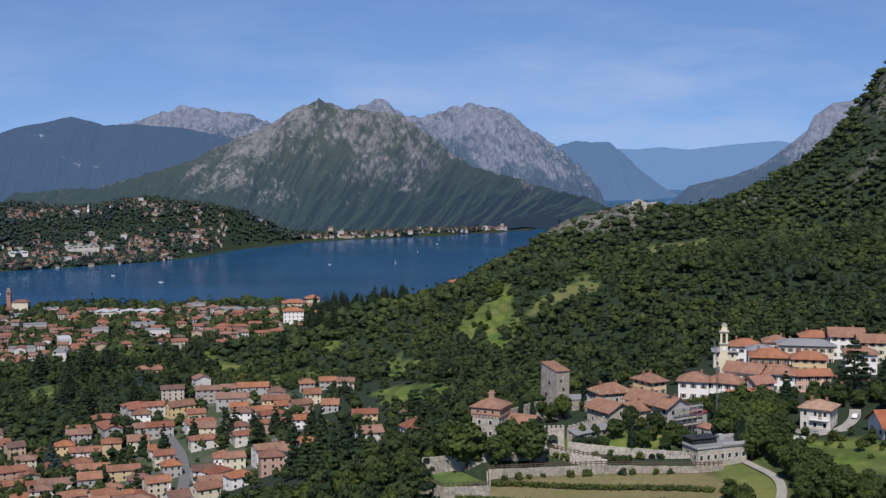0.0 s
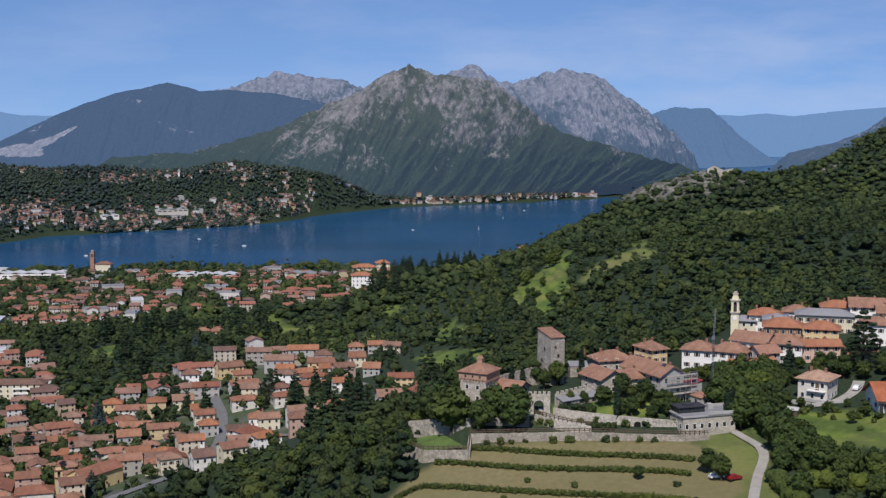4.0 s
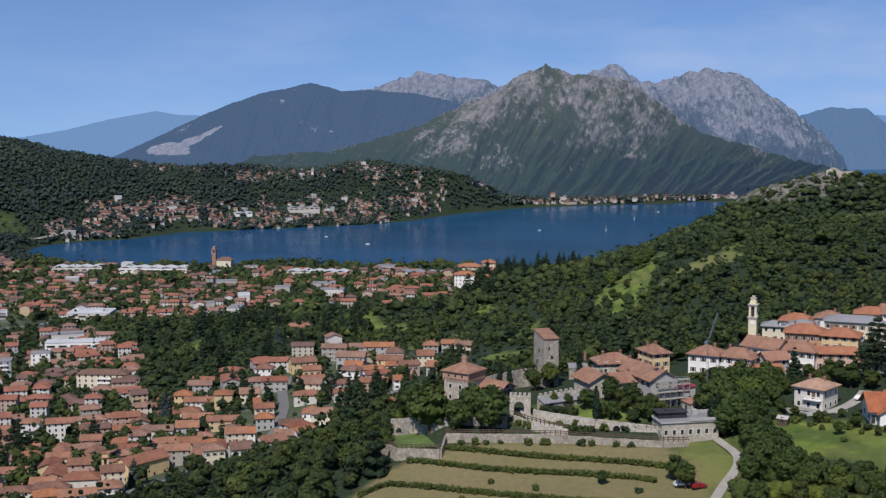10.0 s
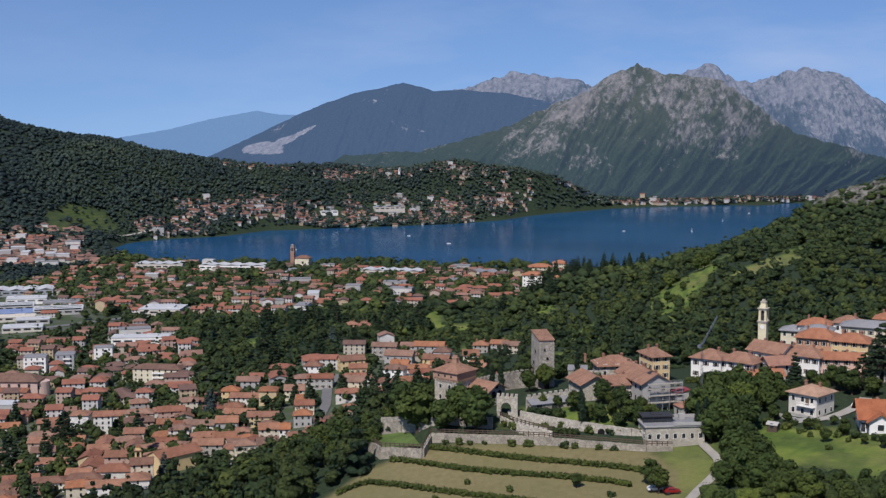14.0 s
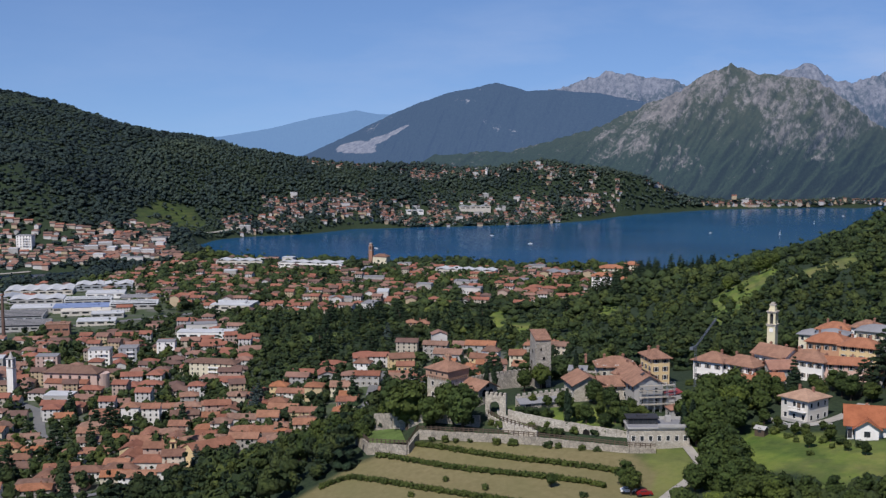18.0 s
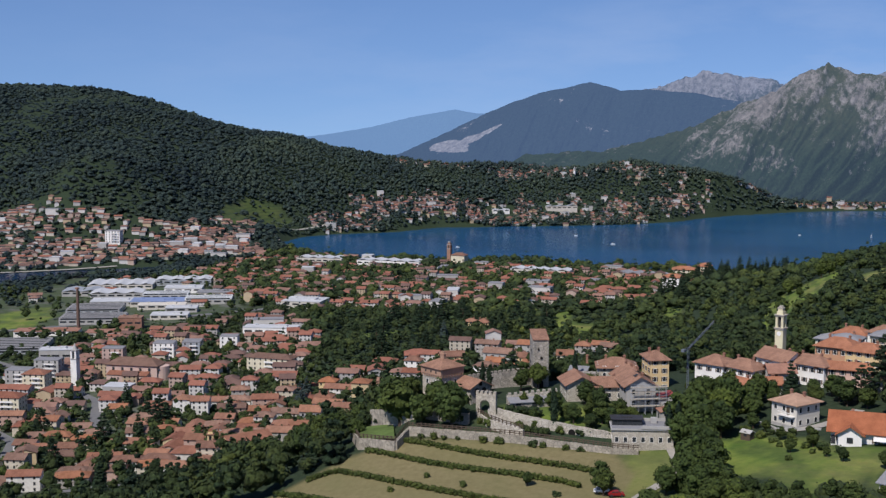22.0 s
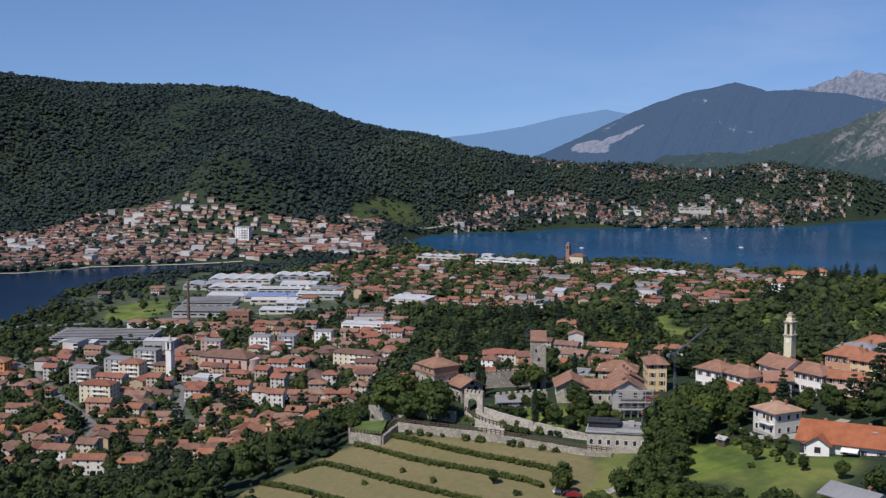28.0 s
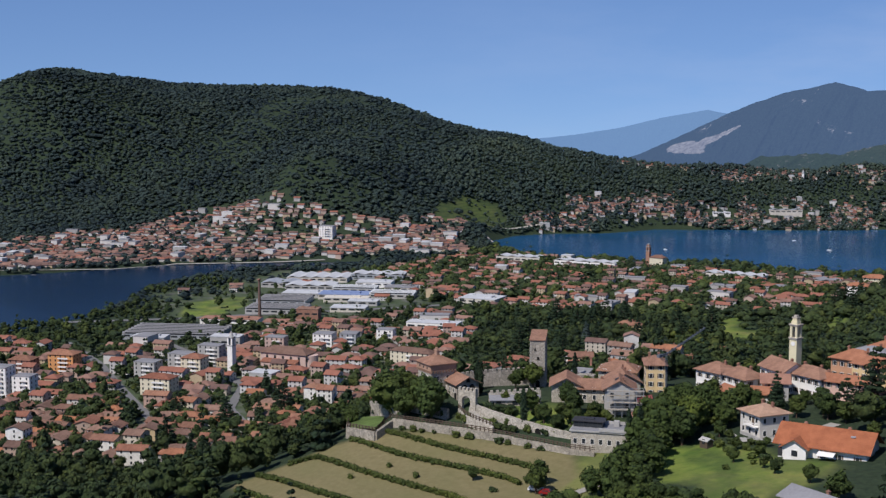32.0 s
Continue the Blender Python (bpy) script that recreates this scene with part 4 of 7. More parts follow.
PALE = plain("pale_roofing", (0.50, 0.51, 0.52), 0.7, 0.2, 0.15)
SLATE = plain("grey_roofing", (0.24, 0.24, 0.25), 0.8, 0.25, 0.15)
BLUE_ROOF = plain("blue_roofing", (0.20, 0.26, 0.42), 0.7, 0.2, 0.2)
WARM = plain("warm_wall", (0.58, 0.54, 0.47), 0.9, 0.2, 0.3)
R = 30
hall("pale works hall with a row of shallow gable roofs", -632, 1046, R, 60, 34, 4.8, "bays", WARM, PALE)
hall("long pale works hall with shallow roofs", -590, 1086, R, 52, 24, 5.4, "bays", METAL, PALE)
hall("grey works hall with pale gabled bays", -600, 1000, R, 46, 26, 4.8, "bays", GREY, PALE)
hall("white works hall with a grey flat roof", -560, 1045, R, 34, 20, 4.8, "flat", WHITE, PALE)
hall("long grey works hall with saw-tooth roofs", -500, 1000, R, 40, 22, 4.2, "sheds", GREY, METAL)
hall("low pale works store with a flat roof", -480, 918, R, 30, 18, 3.6, "flat", WARM, PALE)
hall("works hall with a flat blue roof", -536, 976, R, 46, 24, 4.2, "flat", WARM, BLUE_ROOF)
hall("works hall with a dusty beige flat roof", -520, 960, R, 40, 16, 3.6, "flat", WARM, WARM)
hall("low works hall with grey saw-tooth roofs", -562, 925, R, 44, 34, 3.6, "sheds", METAL, SLATE)
hall("works hall with saw-tooth roofs and white walls", -528, 882, R, 50, 30, 4.2, "sheds", GREY, SLATE)
hall("long mill with a rust-brown roof and white walls", -522, 822, R, 48, 16, 3.6, "flat", WHITE, BROWN_TILE)
hall("wide works hall with many pale saw-tooth roofs", -515, 760, R, 74, 44, 3.6, "sheds", METAL, SLATE)
hall("glass-fronted office block at the works", -508, 726, R, 26, 14, 4.8, "flat", METAL, PALE)
hall("long low works hall with pale bays beside the mere", -640, 1000, R, 34, 26, 4.4, "bays", GREY, METAL)
hall("works hall with pale flat roof and roof housings", -572, 962, R, 40, 22, 4.4, "flat", GREY, PALE)
hall("low grey works shed with saw-tooth roofs", -552, 1008, R, 40, 20, 4.2, "sheds", GREY, METAL)
hall("works hall with a dull grey flat roof", -520, 1036, R, 30, 18, 4.2, "flat", WARM, SLATE)
hall("low works canteen with a pale roof", -492, 950, R, 26, 14, 4.0, "flat", GREY, PALE)
hall("dusty works store with a brown roof", -470, 828, R, 30, 16, 4.4, "flat", WARM, BROWN_TILE)
hall("pale warehouse with a white roof", -408, 1010, 12, 34, 26, 6, "flat", WARM, PALE)
hall("blue-grey workshop block at the works", -440, 740, R, 22, 12, 9, "flat", GREY, PALE)
hall("dark brick mill block", -478, 866, R, 18, 12, 9, "flat", BROWN_TILE, ROOF)
hall("low workshop with a pale roof", -350, 868, 20, 40, 14, 6, "flat", WHITE, PALE)
hall("long pale shed near the lake", -300, 1280, 5, 60, 18, 6, "bays", WARM, PALE)
hall("long pale shed near the shore", -190, 1262, -5, 50, 18, 6, "bays", WARM, SLATE)
hall("pale depot with shallow roofs", -480, 1300, 8, 70, 20, 6, "bays", WHITE, PALE)
hall("pale depot beside the lake road", -560, 1290, 15, 50, 20, 6, "bays", WARM, PALE)

hall("long grey lakeside hall with shallow roofs", -490, 1832, 33, 44, 12, 5, "bays", WARM, METAL)
hall("white lakeside boat hall with a pale roof", -560, 1778, 33, 24, 10, 4, "flat", WHITE, PALE)


def boat(label, x, y, rot, long, sail=False):
    """A small boat: a hull with a pointed bow, a cabin or a mast with its sail."""
    ob = thing("boat", label, "boat", x, y, 0.05, rot, "boats on the lake")
    a, w = long / 2, long * 0.16
    deck = [(-a, -w * 0.8), (0.1 * a, -w), (a, 0), (0.1 * a, w), (-a, w * 0.8)]
    v = [(px * 0.9, py * 0.7, -0.2) for px, py in deck] + [(px, py, 0.16 * long) for px, py in deck]
    part("hull", mesh_of("hull", v, [(4, 3, 2, 1, 0), (5, 6, 7, 8, 9)] + [(i, (i + 1) % 5, (i + 1) % 5 + 5, i + 5) for i in range(5)], [WHITE]), ob)
    if sail:
        part("mast", mesh_of("mast", *box(0.14, 0.14, long * 1.25), [METAL]), ob, (0, 0, 0.16 * long))
        part("sail", mesh_of("sail", [(-0.1, -0.04, long * 0.3), (-a * 0.9, -0.04, long * 0.3), (-0.1, -0.04, long * 1.35), (-0.1, 0.04, long * 0.3), (-a * 0.9, 0.04, long * 0.3), (-0.1, 0.04, long * 1.35)], [(0, 1, 2), (5, 4, 3), (0, 3, 4, 1), (1, 4, 5, 2), (2, 5, 3, 0)], [WHITE]), ob)
    else:
        part("cabin", mesh_of("cabin", *merged([box(long * 0.34, w * 1.1, long * 0.12), box(long * 0.26, w * 1.2, 0.1, long * 0.12)]), [GREY]), ob, (-0.05 * long, 0, 0.16 * long))


for x, y, r, n, sl in ((-152, 1810, 20, 7, False), (-64, 1826, 60, 7, True), (-337, 1609, 10, 9, False), (-9, 2114, 35, 7, False), (-37, 1981, 80, 6, True), (-411, 1679, 15, 7, False), (-495, 1499, 5, 8, False)):
    boat("small white sailing boat on the lake" if sl else "small white motor boat on the lake", x, y, r, n * 0.6, sl)

bm = bmesh.new()
bmesh.ops.create_cone(bm, cap_ends=True, segments=20, radius1=1.5, radius2=0.9, depth=36)
me = bpy.data.meshes.new("shaft")
bm.to_mesh(me)
me.materials.append(plain("chimney_brick", (0.15, 0.10, 0.08), 0.9, 0.3, 0.6))
ob = thing("factory_chimney", "tall tapering brown brick factory chimney", "chimney", -506, 838, ground_at(-506, 838))
part("shaft", me, ob, (0, 0, 16))
part("rim", mesh_of("rim", *merged([box(2.4, 2.4, 0.6), box(2.1, 2.1, 0.5, 0.6)]), [BROWN_TILE]), ob, (0, 0, 33.6))


def block(label, x, y, rot, w, d, storeys, wall, flat=True, group="blocks of flats"):
    """A block of flats: floors with balconies, window rows and a flat or tiled roof."""
    h = storeys * 2.8
    ob = house("apartment_block", label, x, y, rot, w, d, h, "flat" if flat else "hip", 2.2, wall, SLATE if flat else ROOF, storeys, max(3, int(w / 3.4)), max(2, int(d / 4)), chimneys=0, category="apartment block", group=group)
    bal = shared(("balcony", w), lambda: mesh_of("balcony", *merged([box(w * 0.4, 1.2, 0.15), box(w * 0.4, 0.08, 0.9, 0.15, 0, -0.58)]), [WHITE]))
    for s in range(1, storeys):
        part("balcony", bal, ob, (w * 0.12, -d / 2 - 0.6, s * 2.8))
    mark(x, y, max(w, d) / 2)


block("white block of flats among low houses", -803, 1243, 20, 17, 12, 5, WHITE)
block("tall white block of flats", -440, 552, 25, 12, 12, 7, WHITE)
block("stepped white block of flats", -428, 560, 25, 12, 10, 5, WHITE)
block("dark grey block of flats with balconies", -398, 660, 20, 15, 11, 5, GREY)
block("grey block of flats with a flat roof", -408, 640, 20, 15, 11, 4, GREY)
block("dark flats beside the works", -402, 690, 20, 16, 10, 5, GREY)
block("beige flats with rows of balconies", -380, 655, 20, 14, 12, 5, CREAM, False)
block("orange rendered block of flats", -466, 618, 25, 18, 12, 5, plain("orange_render", (0.62, 0.30, 0.12), 0.9, 0.15, 0.5), False)
block("brown-red block of flats", -486, 600, 25, 16, 12, 4, plain("brown_render", (0.36, 0.20, 0.15), 0.9, 0.15, 0.5), False)
block("beige block with balconies", -362, 610, 20, 20, 12, 4, CREAM, False)
block("pale modern block of flats", -372, 770, 25, 14, 12, 4, WHITE)
block("pale cubic house block", -355, 778, 25, 12, 12, 4, METAL)
block("white flats by the works road", -340, 800, 25, 12, 10, 4, WHITE)
block("long cream flats with a dark roof", -268, 742, 8, 30, 10, 3, CREAM, False)
block("flats with a red pent roof", -395, 745, 25, 14, 10, 4, plain("pink_wall", (0.5, 0.36, 0.31), 0.9, 0.15, 0.5))

# ---- the small ochre church at the foot of the castle hill ----
house("church", "ochre rendered church nave with a long tiled roof", -157, 549, 62, 22, 10, 8, "gable", 2.6, OCHRE, ROOF, 1, 4, 2, category="church")
mark(-157, 549, 10)
house("chapel", "low pink church hall with a tiled roof beside the nave", -178, 534, 20, 15, 10, 6, "hip", 2.2, PLASTER, ROOF, 1, 3, 2, category="church")
mark(-178, 534, 7)
belfry("bell_tower", "small ochre church belfry with a tiled cap", -169, 538, 30, 2.8, 13, OCHRE, ROOF, clock=False)

# ---- the lower village, house by house ----
VILLAGE = [(-137, 653, 20, 12, 9, 7, "gable", 1), (-129, 631, 20, 11, 9, 7, "hip", 1), (-104, 629, 12, 11, 10, 8, "hip", 1), (-72, 604, -20, 12, 12, 10, "gable", 0), (-64, 616, 40, 12, 9, 9, "hip", 0),
           (-123, 691, 5, 13, 10, 9, "gable", 1), (-151, 711, 15, 17, 10, 7, "gable", 1), (-167, 740, 10, 12, 9, 7, "hip", 1), (-148, 752, 35, 18, 9, 7, "gable", 1), (-137, 781, 8, 18, 9, 9, "gable", 1), (-107, 710, 5, 14, 11, 10, "hip", 0),
           (-120, 758, 5, 20, 10, 8, "gable", 1), (-76, 715, 25, 13, 11, 8, "gable", 0), (-93, 743, 5, 18, 9, 7, "gable", 1), (-60, 712, 0, 11, 9, 5, "gable", 0), (-72, 685, 20, 12, 9, 6, "gable", 0), (-113, 795, 10, 22, 10, 7, "gable", 1), (-95, 762, 8, 12, 9, 8, "hip", 1),
           (-135, 728, 20, 12, 10, 8, "gable", 1), (-112, 735, 5, 12, 9, 7, "gable", 1), (-158, 690, 20, 13, 9, 6, "gable", 1), (-140, 612, 25, 12, 9, 7, "hip", 1), (-128, 601, 25, 10, 8, 7, "gable", 1), (-190, 892, 20, 10, 9, 9, "hip", 0), (-201, 896, 20, 10, 8, 9, "hip", 0),
           (-150, 585, 30, 13, 10, 8, "gable", 1), (-165, 620, 20, 13, 9, 8, "gable", 1), (-178, 655, 20, 12, 10, 7, "hip", 1), (-196, 690, 15, 12, 10, 7, "hip", 1), (-108, 540, 30, 11, 9, 8, "gable", 1), (-128, 560, 30, 11, 9, 8, "hip", 1), (-22, 640, 10, 10, 8, 5, "gable", 1),
           (-76, 590, 15, 13, 11, 10, "hip", 0), (-39, 663, 10, 15, 9, 6, "gable", 1), (-30, 541, 20, 12, 9, 6, "gable", 1), (-11, 486, 25, 9, 8, 8, "hip", 0), (-68, 791, 5, 12, 9, 6, "gable", 1), (-81, 796, 10, 11, 9, 6, "hip", 0), (-73, 744, 15, 11, 9, 7, "gable", 0), (-56, 771, 0, 12, 9, 6, "gable", 1)]
tone = ["white", "cream", "pale ochre", "grey", "pink"]
paint = [WHITE, CREAM, OCHRE, GREY, PLASTER]
for i, (x, y, a, w, d, h, k, f) in enumerate(VILLAGE):
    c = (i * 7 + f) % 5 if i not in (3, 4) else 0
    if i in (23, 24):
        c = 2
    house("house", "%s rendered village house with a %s tiled roof" % (tone[c], "hipped" if k == "hip" else "gabled"), x, y, a, w * 0.82, d * 0.85, h * 0.9, k, 1.8 + (i % 3) * 0.3, paint[c], ROOF, 3 if h > 8.5 else 2, 3 + (w > 14), 2, fancy="shutters" if i % 3 == 0 else False, chimneys=1 + i % 2, group="houses of the lower village")
    mark(x, y, w / 2)

for i, (x, y) in enumerate([(-138, 585), (-99, 555), (-103, 606), (-99, 628), (-88, 573)]):
    house("house", ("white house with a terracotta hipped roof below the castle hill", "cream house with a tiled gable roof below the castle hill")[i % 2], x, y, 20 + 14 * (i % 3), 10 + i % 3, 8.5, 5.6 + 0.8 * (i % 2), ("hip", "gable")[i % 2], 1.9, (WHITE, CREAM)[i % 2], ROOF, 2, 3, 1, chimneys=1, group="houses of the lower village")
    mark(x, y, 6)

# ---- town houses ----
PROTO = []
for i in range(14):
    rnd = random.Random(100 + i)
    w, d = rnd.uniform(9, 15.5), rnd.uniform(8, 10.5)
    st = (2, 2, 3, 2, 2, 2, 3, 2, 2, 2, 2, 3, 2, 4)[i]
    kind = ("hip", "gable", "hip", "gable", "gable")[i % 5]
    PROTO.append((w, d, st, kind))


def plots(poly, density, cell, angle, seed, low=-99, high=999):
    """House plots in rows within an outline of the plan."""
    rnd = random.Random(seed)
    p = np.array(poly, float)
    cx, cy = p.mean(0)
    r = np.hypot(*(p - p.mean(0)).T).max()
    n = int(r / cell) + 2
    ca, sa = math.cos(radians(angle)), math.sin(radians(angle))
    out = []
    for i in range(-n, n):
        for j in range(-n, n):
            u = i * cell * 1.12 + rnd.uniform(-3.2, 3.2) + (6 if (i // 5) % 2 else 0)
            v = j * cell + rnd.uniform(-2.2, 2.2) + (j // 3) * 4
            x, y = cx + u * ca - v * sa, cy + u * sa + v * ca
            out.append((x, y, angle + rnd.choice((0, 0, 0, 90)) + rnd.uniform(-9, 9), rnd.random(), rnd.randrange(14)))
    a = np.array(out)
    ok = (inside(poly, a[:, 0], a[:, 1]) > 3) & (a[:, 3] < density) & ~is_built(a[:, 0], a[:, 1]) & (within(MEADOWS, a[:, 0], a[:, 1], 6) < 0.5)
    lakes = np.maximum(inside(LAKE, a[:, 0], a[:, 1]), inside(MERE, a[:, 0], a[:, 1])) < -9
    zz = height(a[:, 0], a[:, 1])
    lakes |= (a[:, 1] > 1500) & (zz > 4)
    return [out[k] for k in np.nonzero(ok & lakes & (zz > low) & (zz < high))[0]]


ALL = []
for i, ((poly, dens), cell, ang) in enumerate(zip(TOWNS, (13, 13.4, 15, 9.2, 6.0, 6.4, 6.2, 20), (12, 24, 20, 25, 30, 32, 30, 30))):
    if i in (4, 5, 6):
        continue
    for q in plots(poly, (dens, dens, 0.5, 0.72, 0.72, 0.9, 0.66, dens)[i], cell, ang, 50 + i, 50 if i == 6 else -99, 24 if i == 4 else 999):
        if not is_built(np.array([q[0]]), np.array([q[1]]))[0]:
            mark(q[0], q[1], 3.0 if i in (1, 2) else 2.5 if i in (0, 7) else 0)
            ALL.append((math.hypot(q[0] - 150, q[1] - 40), i, q))
# hamlets of the far shore, along the water, on the shelf above it and up the slopes: a line, half its width, how many houses
HAMLETS = [(-735, 1797, -645, 1872, 14, 48), (-640, 1878, -455, 1968, 17, 125), (-592, 1850, -568, 1880, 12, 36), (-525, 1915, -500, 1940, 10, 20), (-528, 2150, -500, 2140, 10, 16), (-545, 2205, -475, 2180, 22, 30),
           (-440, 1955, -385, 2040, 28, 80), (-268, 2146, -215, 2185, 6, 20), (-232, 2156, -130, 2220, 14, 120), (-172, 2212, -128, 2222, 10, 18), (-130, 2232, 116, 2368, 15, 280), (-735, 1558, -675, 1616, 18, 65),
           (-712, 1628, -606, 1730, 18, 150), (-660, 1700, -605, 1765, 16, 45), (-595, 1740, -523, 1792, 20, 105), (-535, 1796, -388, 1895, 26, 190), (-385, 1910, -322, 2025, 14, 65), (-300, 2090, -262, 2130, 8, 16),
           (-760, 1312, -690, 1345, 34, 60), (-715, 1262, -655, 1318, 22, 60), (-745, 1370, -735, 1420, 10, 10)]
rnd = random.Random(71)
for ax, ay, bx, by, half, count in HAMLETS:
    ln = math.hypot(bx - ax, by - ay)
    for _ in range(count):
        u, v = rnd.random(), max(-1.6, min(1.6, rnd.gauss(0, 0.75))) * half
        x, y = ax + (bx - ax) * u - (by - ay) / ln * v, ay + (by - ay) * u + (bx - ax) / ln * v
        if inside(LAKE, x, y) < -4 and not (y > 2050 and on_slope(x, y) > 70) and not is_built(np.array([x]), np.array([y]))[0]:
            mark(x, y, 0)
            ALL.append((math.hypot(x - 150, y - 40), 5, (x, y, 32 + rnd.choice((0, 0, 90)) + rnd.uniform(-12, 12), 0, rnd.randrange(14))))
ALL.sort(key=lambda k: k[0])
NEAR_N = 172
made = {}
words = ["stuccoed town house with a weathered tiled roof", "plastered town house under a terracotta roof"]
for dist, zone, (x, y, a, _, k) in ALL[:NEAR_N]:
    w, d, st, kind = PROTO[k]
    z = ground_at(x, y)
    a = (a + 50) % 180 - 50
    if k not in made:
        made[k] = house("house", "%d-storey %s" % (st, words[k % 2]), x, y, a, w, d, st * 2.6, kind, 1.7, PLASTER, ROOF, st, 3, 1, chimneys=1, group="houses of the town", z=z)
    else:
        copy_thing(made[k], pose(x, y, z, 0, 0, a))

# the many houses further off, one mesh of walls, roofs and windows
V, F, M = [], [], []
for dist, zone, (x, y, a, q, k) in ALL[NEAR_N:]:
    w, d, st, kind = PROTO[k]
    if zone in (3, 4, 5, 6):
        st = min(st, 2)
    far = float(np.interp(dist, (700, 1100, 1400, 1900), (0.95, 0.85, 0.70, 0.47)))
    w, d, h, z = w * far, d * far, st * 2.5 * far, on_slope(x, y) if zone == 5 else ground_at(x, y)
    rnd = random.Random(int(x * 7 + y))
    big = rnd.random()
    if big < 0.035:
        w, d, h, kind = w * 1.7, d * 1.4, h + 3, "flat"
    # zones from 3 on get more faded and brown tiles, haze put into colour
    pieces = [(body(w, d, h, 1.9 * far, kind), rnd.choice((0, 0, 1, 2, 3, 4)) if kind != "flat" else rnd.choice((0, 0, 3))),
              (tuple(([(p[0], p[1], p[2] + h) for p in r[0]], r[1]) for r in [roofing(w, d, 1.9 * far, kind)])[0], rnd.choice((5, 5, 6, 7) if zone < 3 else (5, 6, 6, 7, 7)) if kind != "flat" else rnd.choice((8, 9)))]
    nw = max(2, int(w / far / 3))
    wv = [box(1.0 * far, 0.12, 1.4 * far, (s * 2.5 + 0.8) * far, -w / 2 + w * (j + 0.5) / nw, -d / 2) for s in range(st) for j in range(nw)]
    wv += [box(0.12, 1.0 * far, 1.4 * far, (s * 2.5 + 0.8) * far, w / 2, -d / 4 + j * d / 2) for s in range(st) for j in range(2)]
    if dist < 1350:
        pieces.append((merged([(pv, pf[2:]) for pv, pf in wv]), 10))
    ca, sa = math.cos(radians(a)), math.sin(radians(a))
    for (pv, pf), m in pieces:
        o = len(V)
        V += [(x + px * ca - py * sa, y + px * sa + py * ca, z + pz) for px, py, pz in pv]
        F += [tuple(i + o for i in fc) for fc in pf]
        M += [m] * len(pf)
TILE_A, TILE_B, TILE_C = (plain("roof_%s" % n, c, 0.9, 0.35, 0.4, 0, 0.2) for n, c in (("terracotta", (0.27, 0.115, 0.078)), ("faded", (0.25, 0.145, 0.11)), ("brown", (0.155, 0.095, 0.078))))
DULL_WHITE, DULL_CREAM, DULL_OCHRE = (plain("dull_%s" % n, c, 0.9, 0.2, 0.3) for n, c in (("white", (0.58, 0.56, 0.53)), ("cream", (0.48, 0.43, 0.35)), ("ochre", (0.48, 0.38, 0.25))))
PINKISH = plain("pinkish_render", (0.45, 0.34, 0.28), 0.9, 0.2, 0.3)
me = mesh_of("houses", V, F, [DULL_WHITE, DULL_CREAM, PINKISH, GREY, DULL_OCHRE, TILE_A, TILE_B, TILE_C, PALE, SLATE, GLASS_DARK], M)
tagged(new("distant_houses", me), "hundreds of plastered houses with red tiled roofs round the lakes", "houses", kind="stuff")


# ---- trees ----
def ico():
    t = (1 + 5 ** 0.5) / 2
    v = np.array([(-1, t, 0), (1, t, 0), (-1, -t, 0), (1, -t, 0), (0, -1, t), (0, 1, t), (0, -1, -t), (0, 1, -t), (t, 0, -1), (t, 0, 1), (-t, 0, -1), (-t, 0, 1)], float)
    f = np.array([(0, 11, 5), (0, 5, 1), (0, 1, 7), (0, 7, 10), (0, 10, 11), (1, 5, 9), (5, 11, 4), (11, 10, 2), (10, 7, 6), (7, 1, 8), (3, 9, 4), (3, 4, 2), (3, 2, 6), (3, 6, 8), (3, 8, 9), (4, 9, 5), (2, 4, 11), (6, 2, 10), (8, 6, 7), (9, 8, 1)])
    return v / np.linalg.norm(v[0]), f


ICO_V, ICO_F = ico()


def leaves(rs, centres, radii, per, size, squash=0.75, up=0.25):
    """Leaf sprays, two triangles each, over lumps of a crown; they face outwards, unevenly."""
    n = len(centres) * per
    d = rs.normal(size=(n, 3))
    d[:, 2] = d[:, 2] * 0.9 + up
    d /= np.linalg.norm(d, axis=1)[:, None]
    c = np.repeat(centres, per, 0)
    r = np.repeat(radii, per) * rs.uniform(0.78, 1.12, n)
    p = c + d * r[:, None] * np.array([1, 1, squash])
    nrm = d + rs.normal(size=(n, 3)) * 0.3
    nrm /= np.linalg.norm(nrm, axis=1)[:, None]
    a = np.cross(nrm, rs.normal(size=(n, 3)))
    a /= np.linalg.norm(a, axis=1)[:, None] + 1e-9
    b = np.cross(nrm, a)
    s = size * rs.uniform(0.6, 1.3, (n, 1))
    q = np.stack([p - a * s - b * s * 0.5, p + a * s * 0.3 - b * s, p + a * s + b * s * 0.6, p - a * s * 0.4 + b * s], 1).reshape(-1, 3)
    i = np.arange(n)[:, None] * 4
    f = np.concatenate([i + np.array([0, 1, 2]), i + np.array([0, 2, 3])])
    return q, f


OCT_V = np.array([(1, 0, 0), (-1, 0, 0), (0, 1, 0), (0, -1, 0), (0, 0, 1), (0, 0, -1)], float)
OCT_F = np.array([(0, 2, 4), (2, 1, 4), (1, 3, 4), (3, 0, 4), (2, 0, 5), (1, 2, 5), (3, 1, 5), (0, 3, 5)])


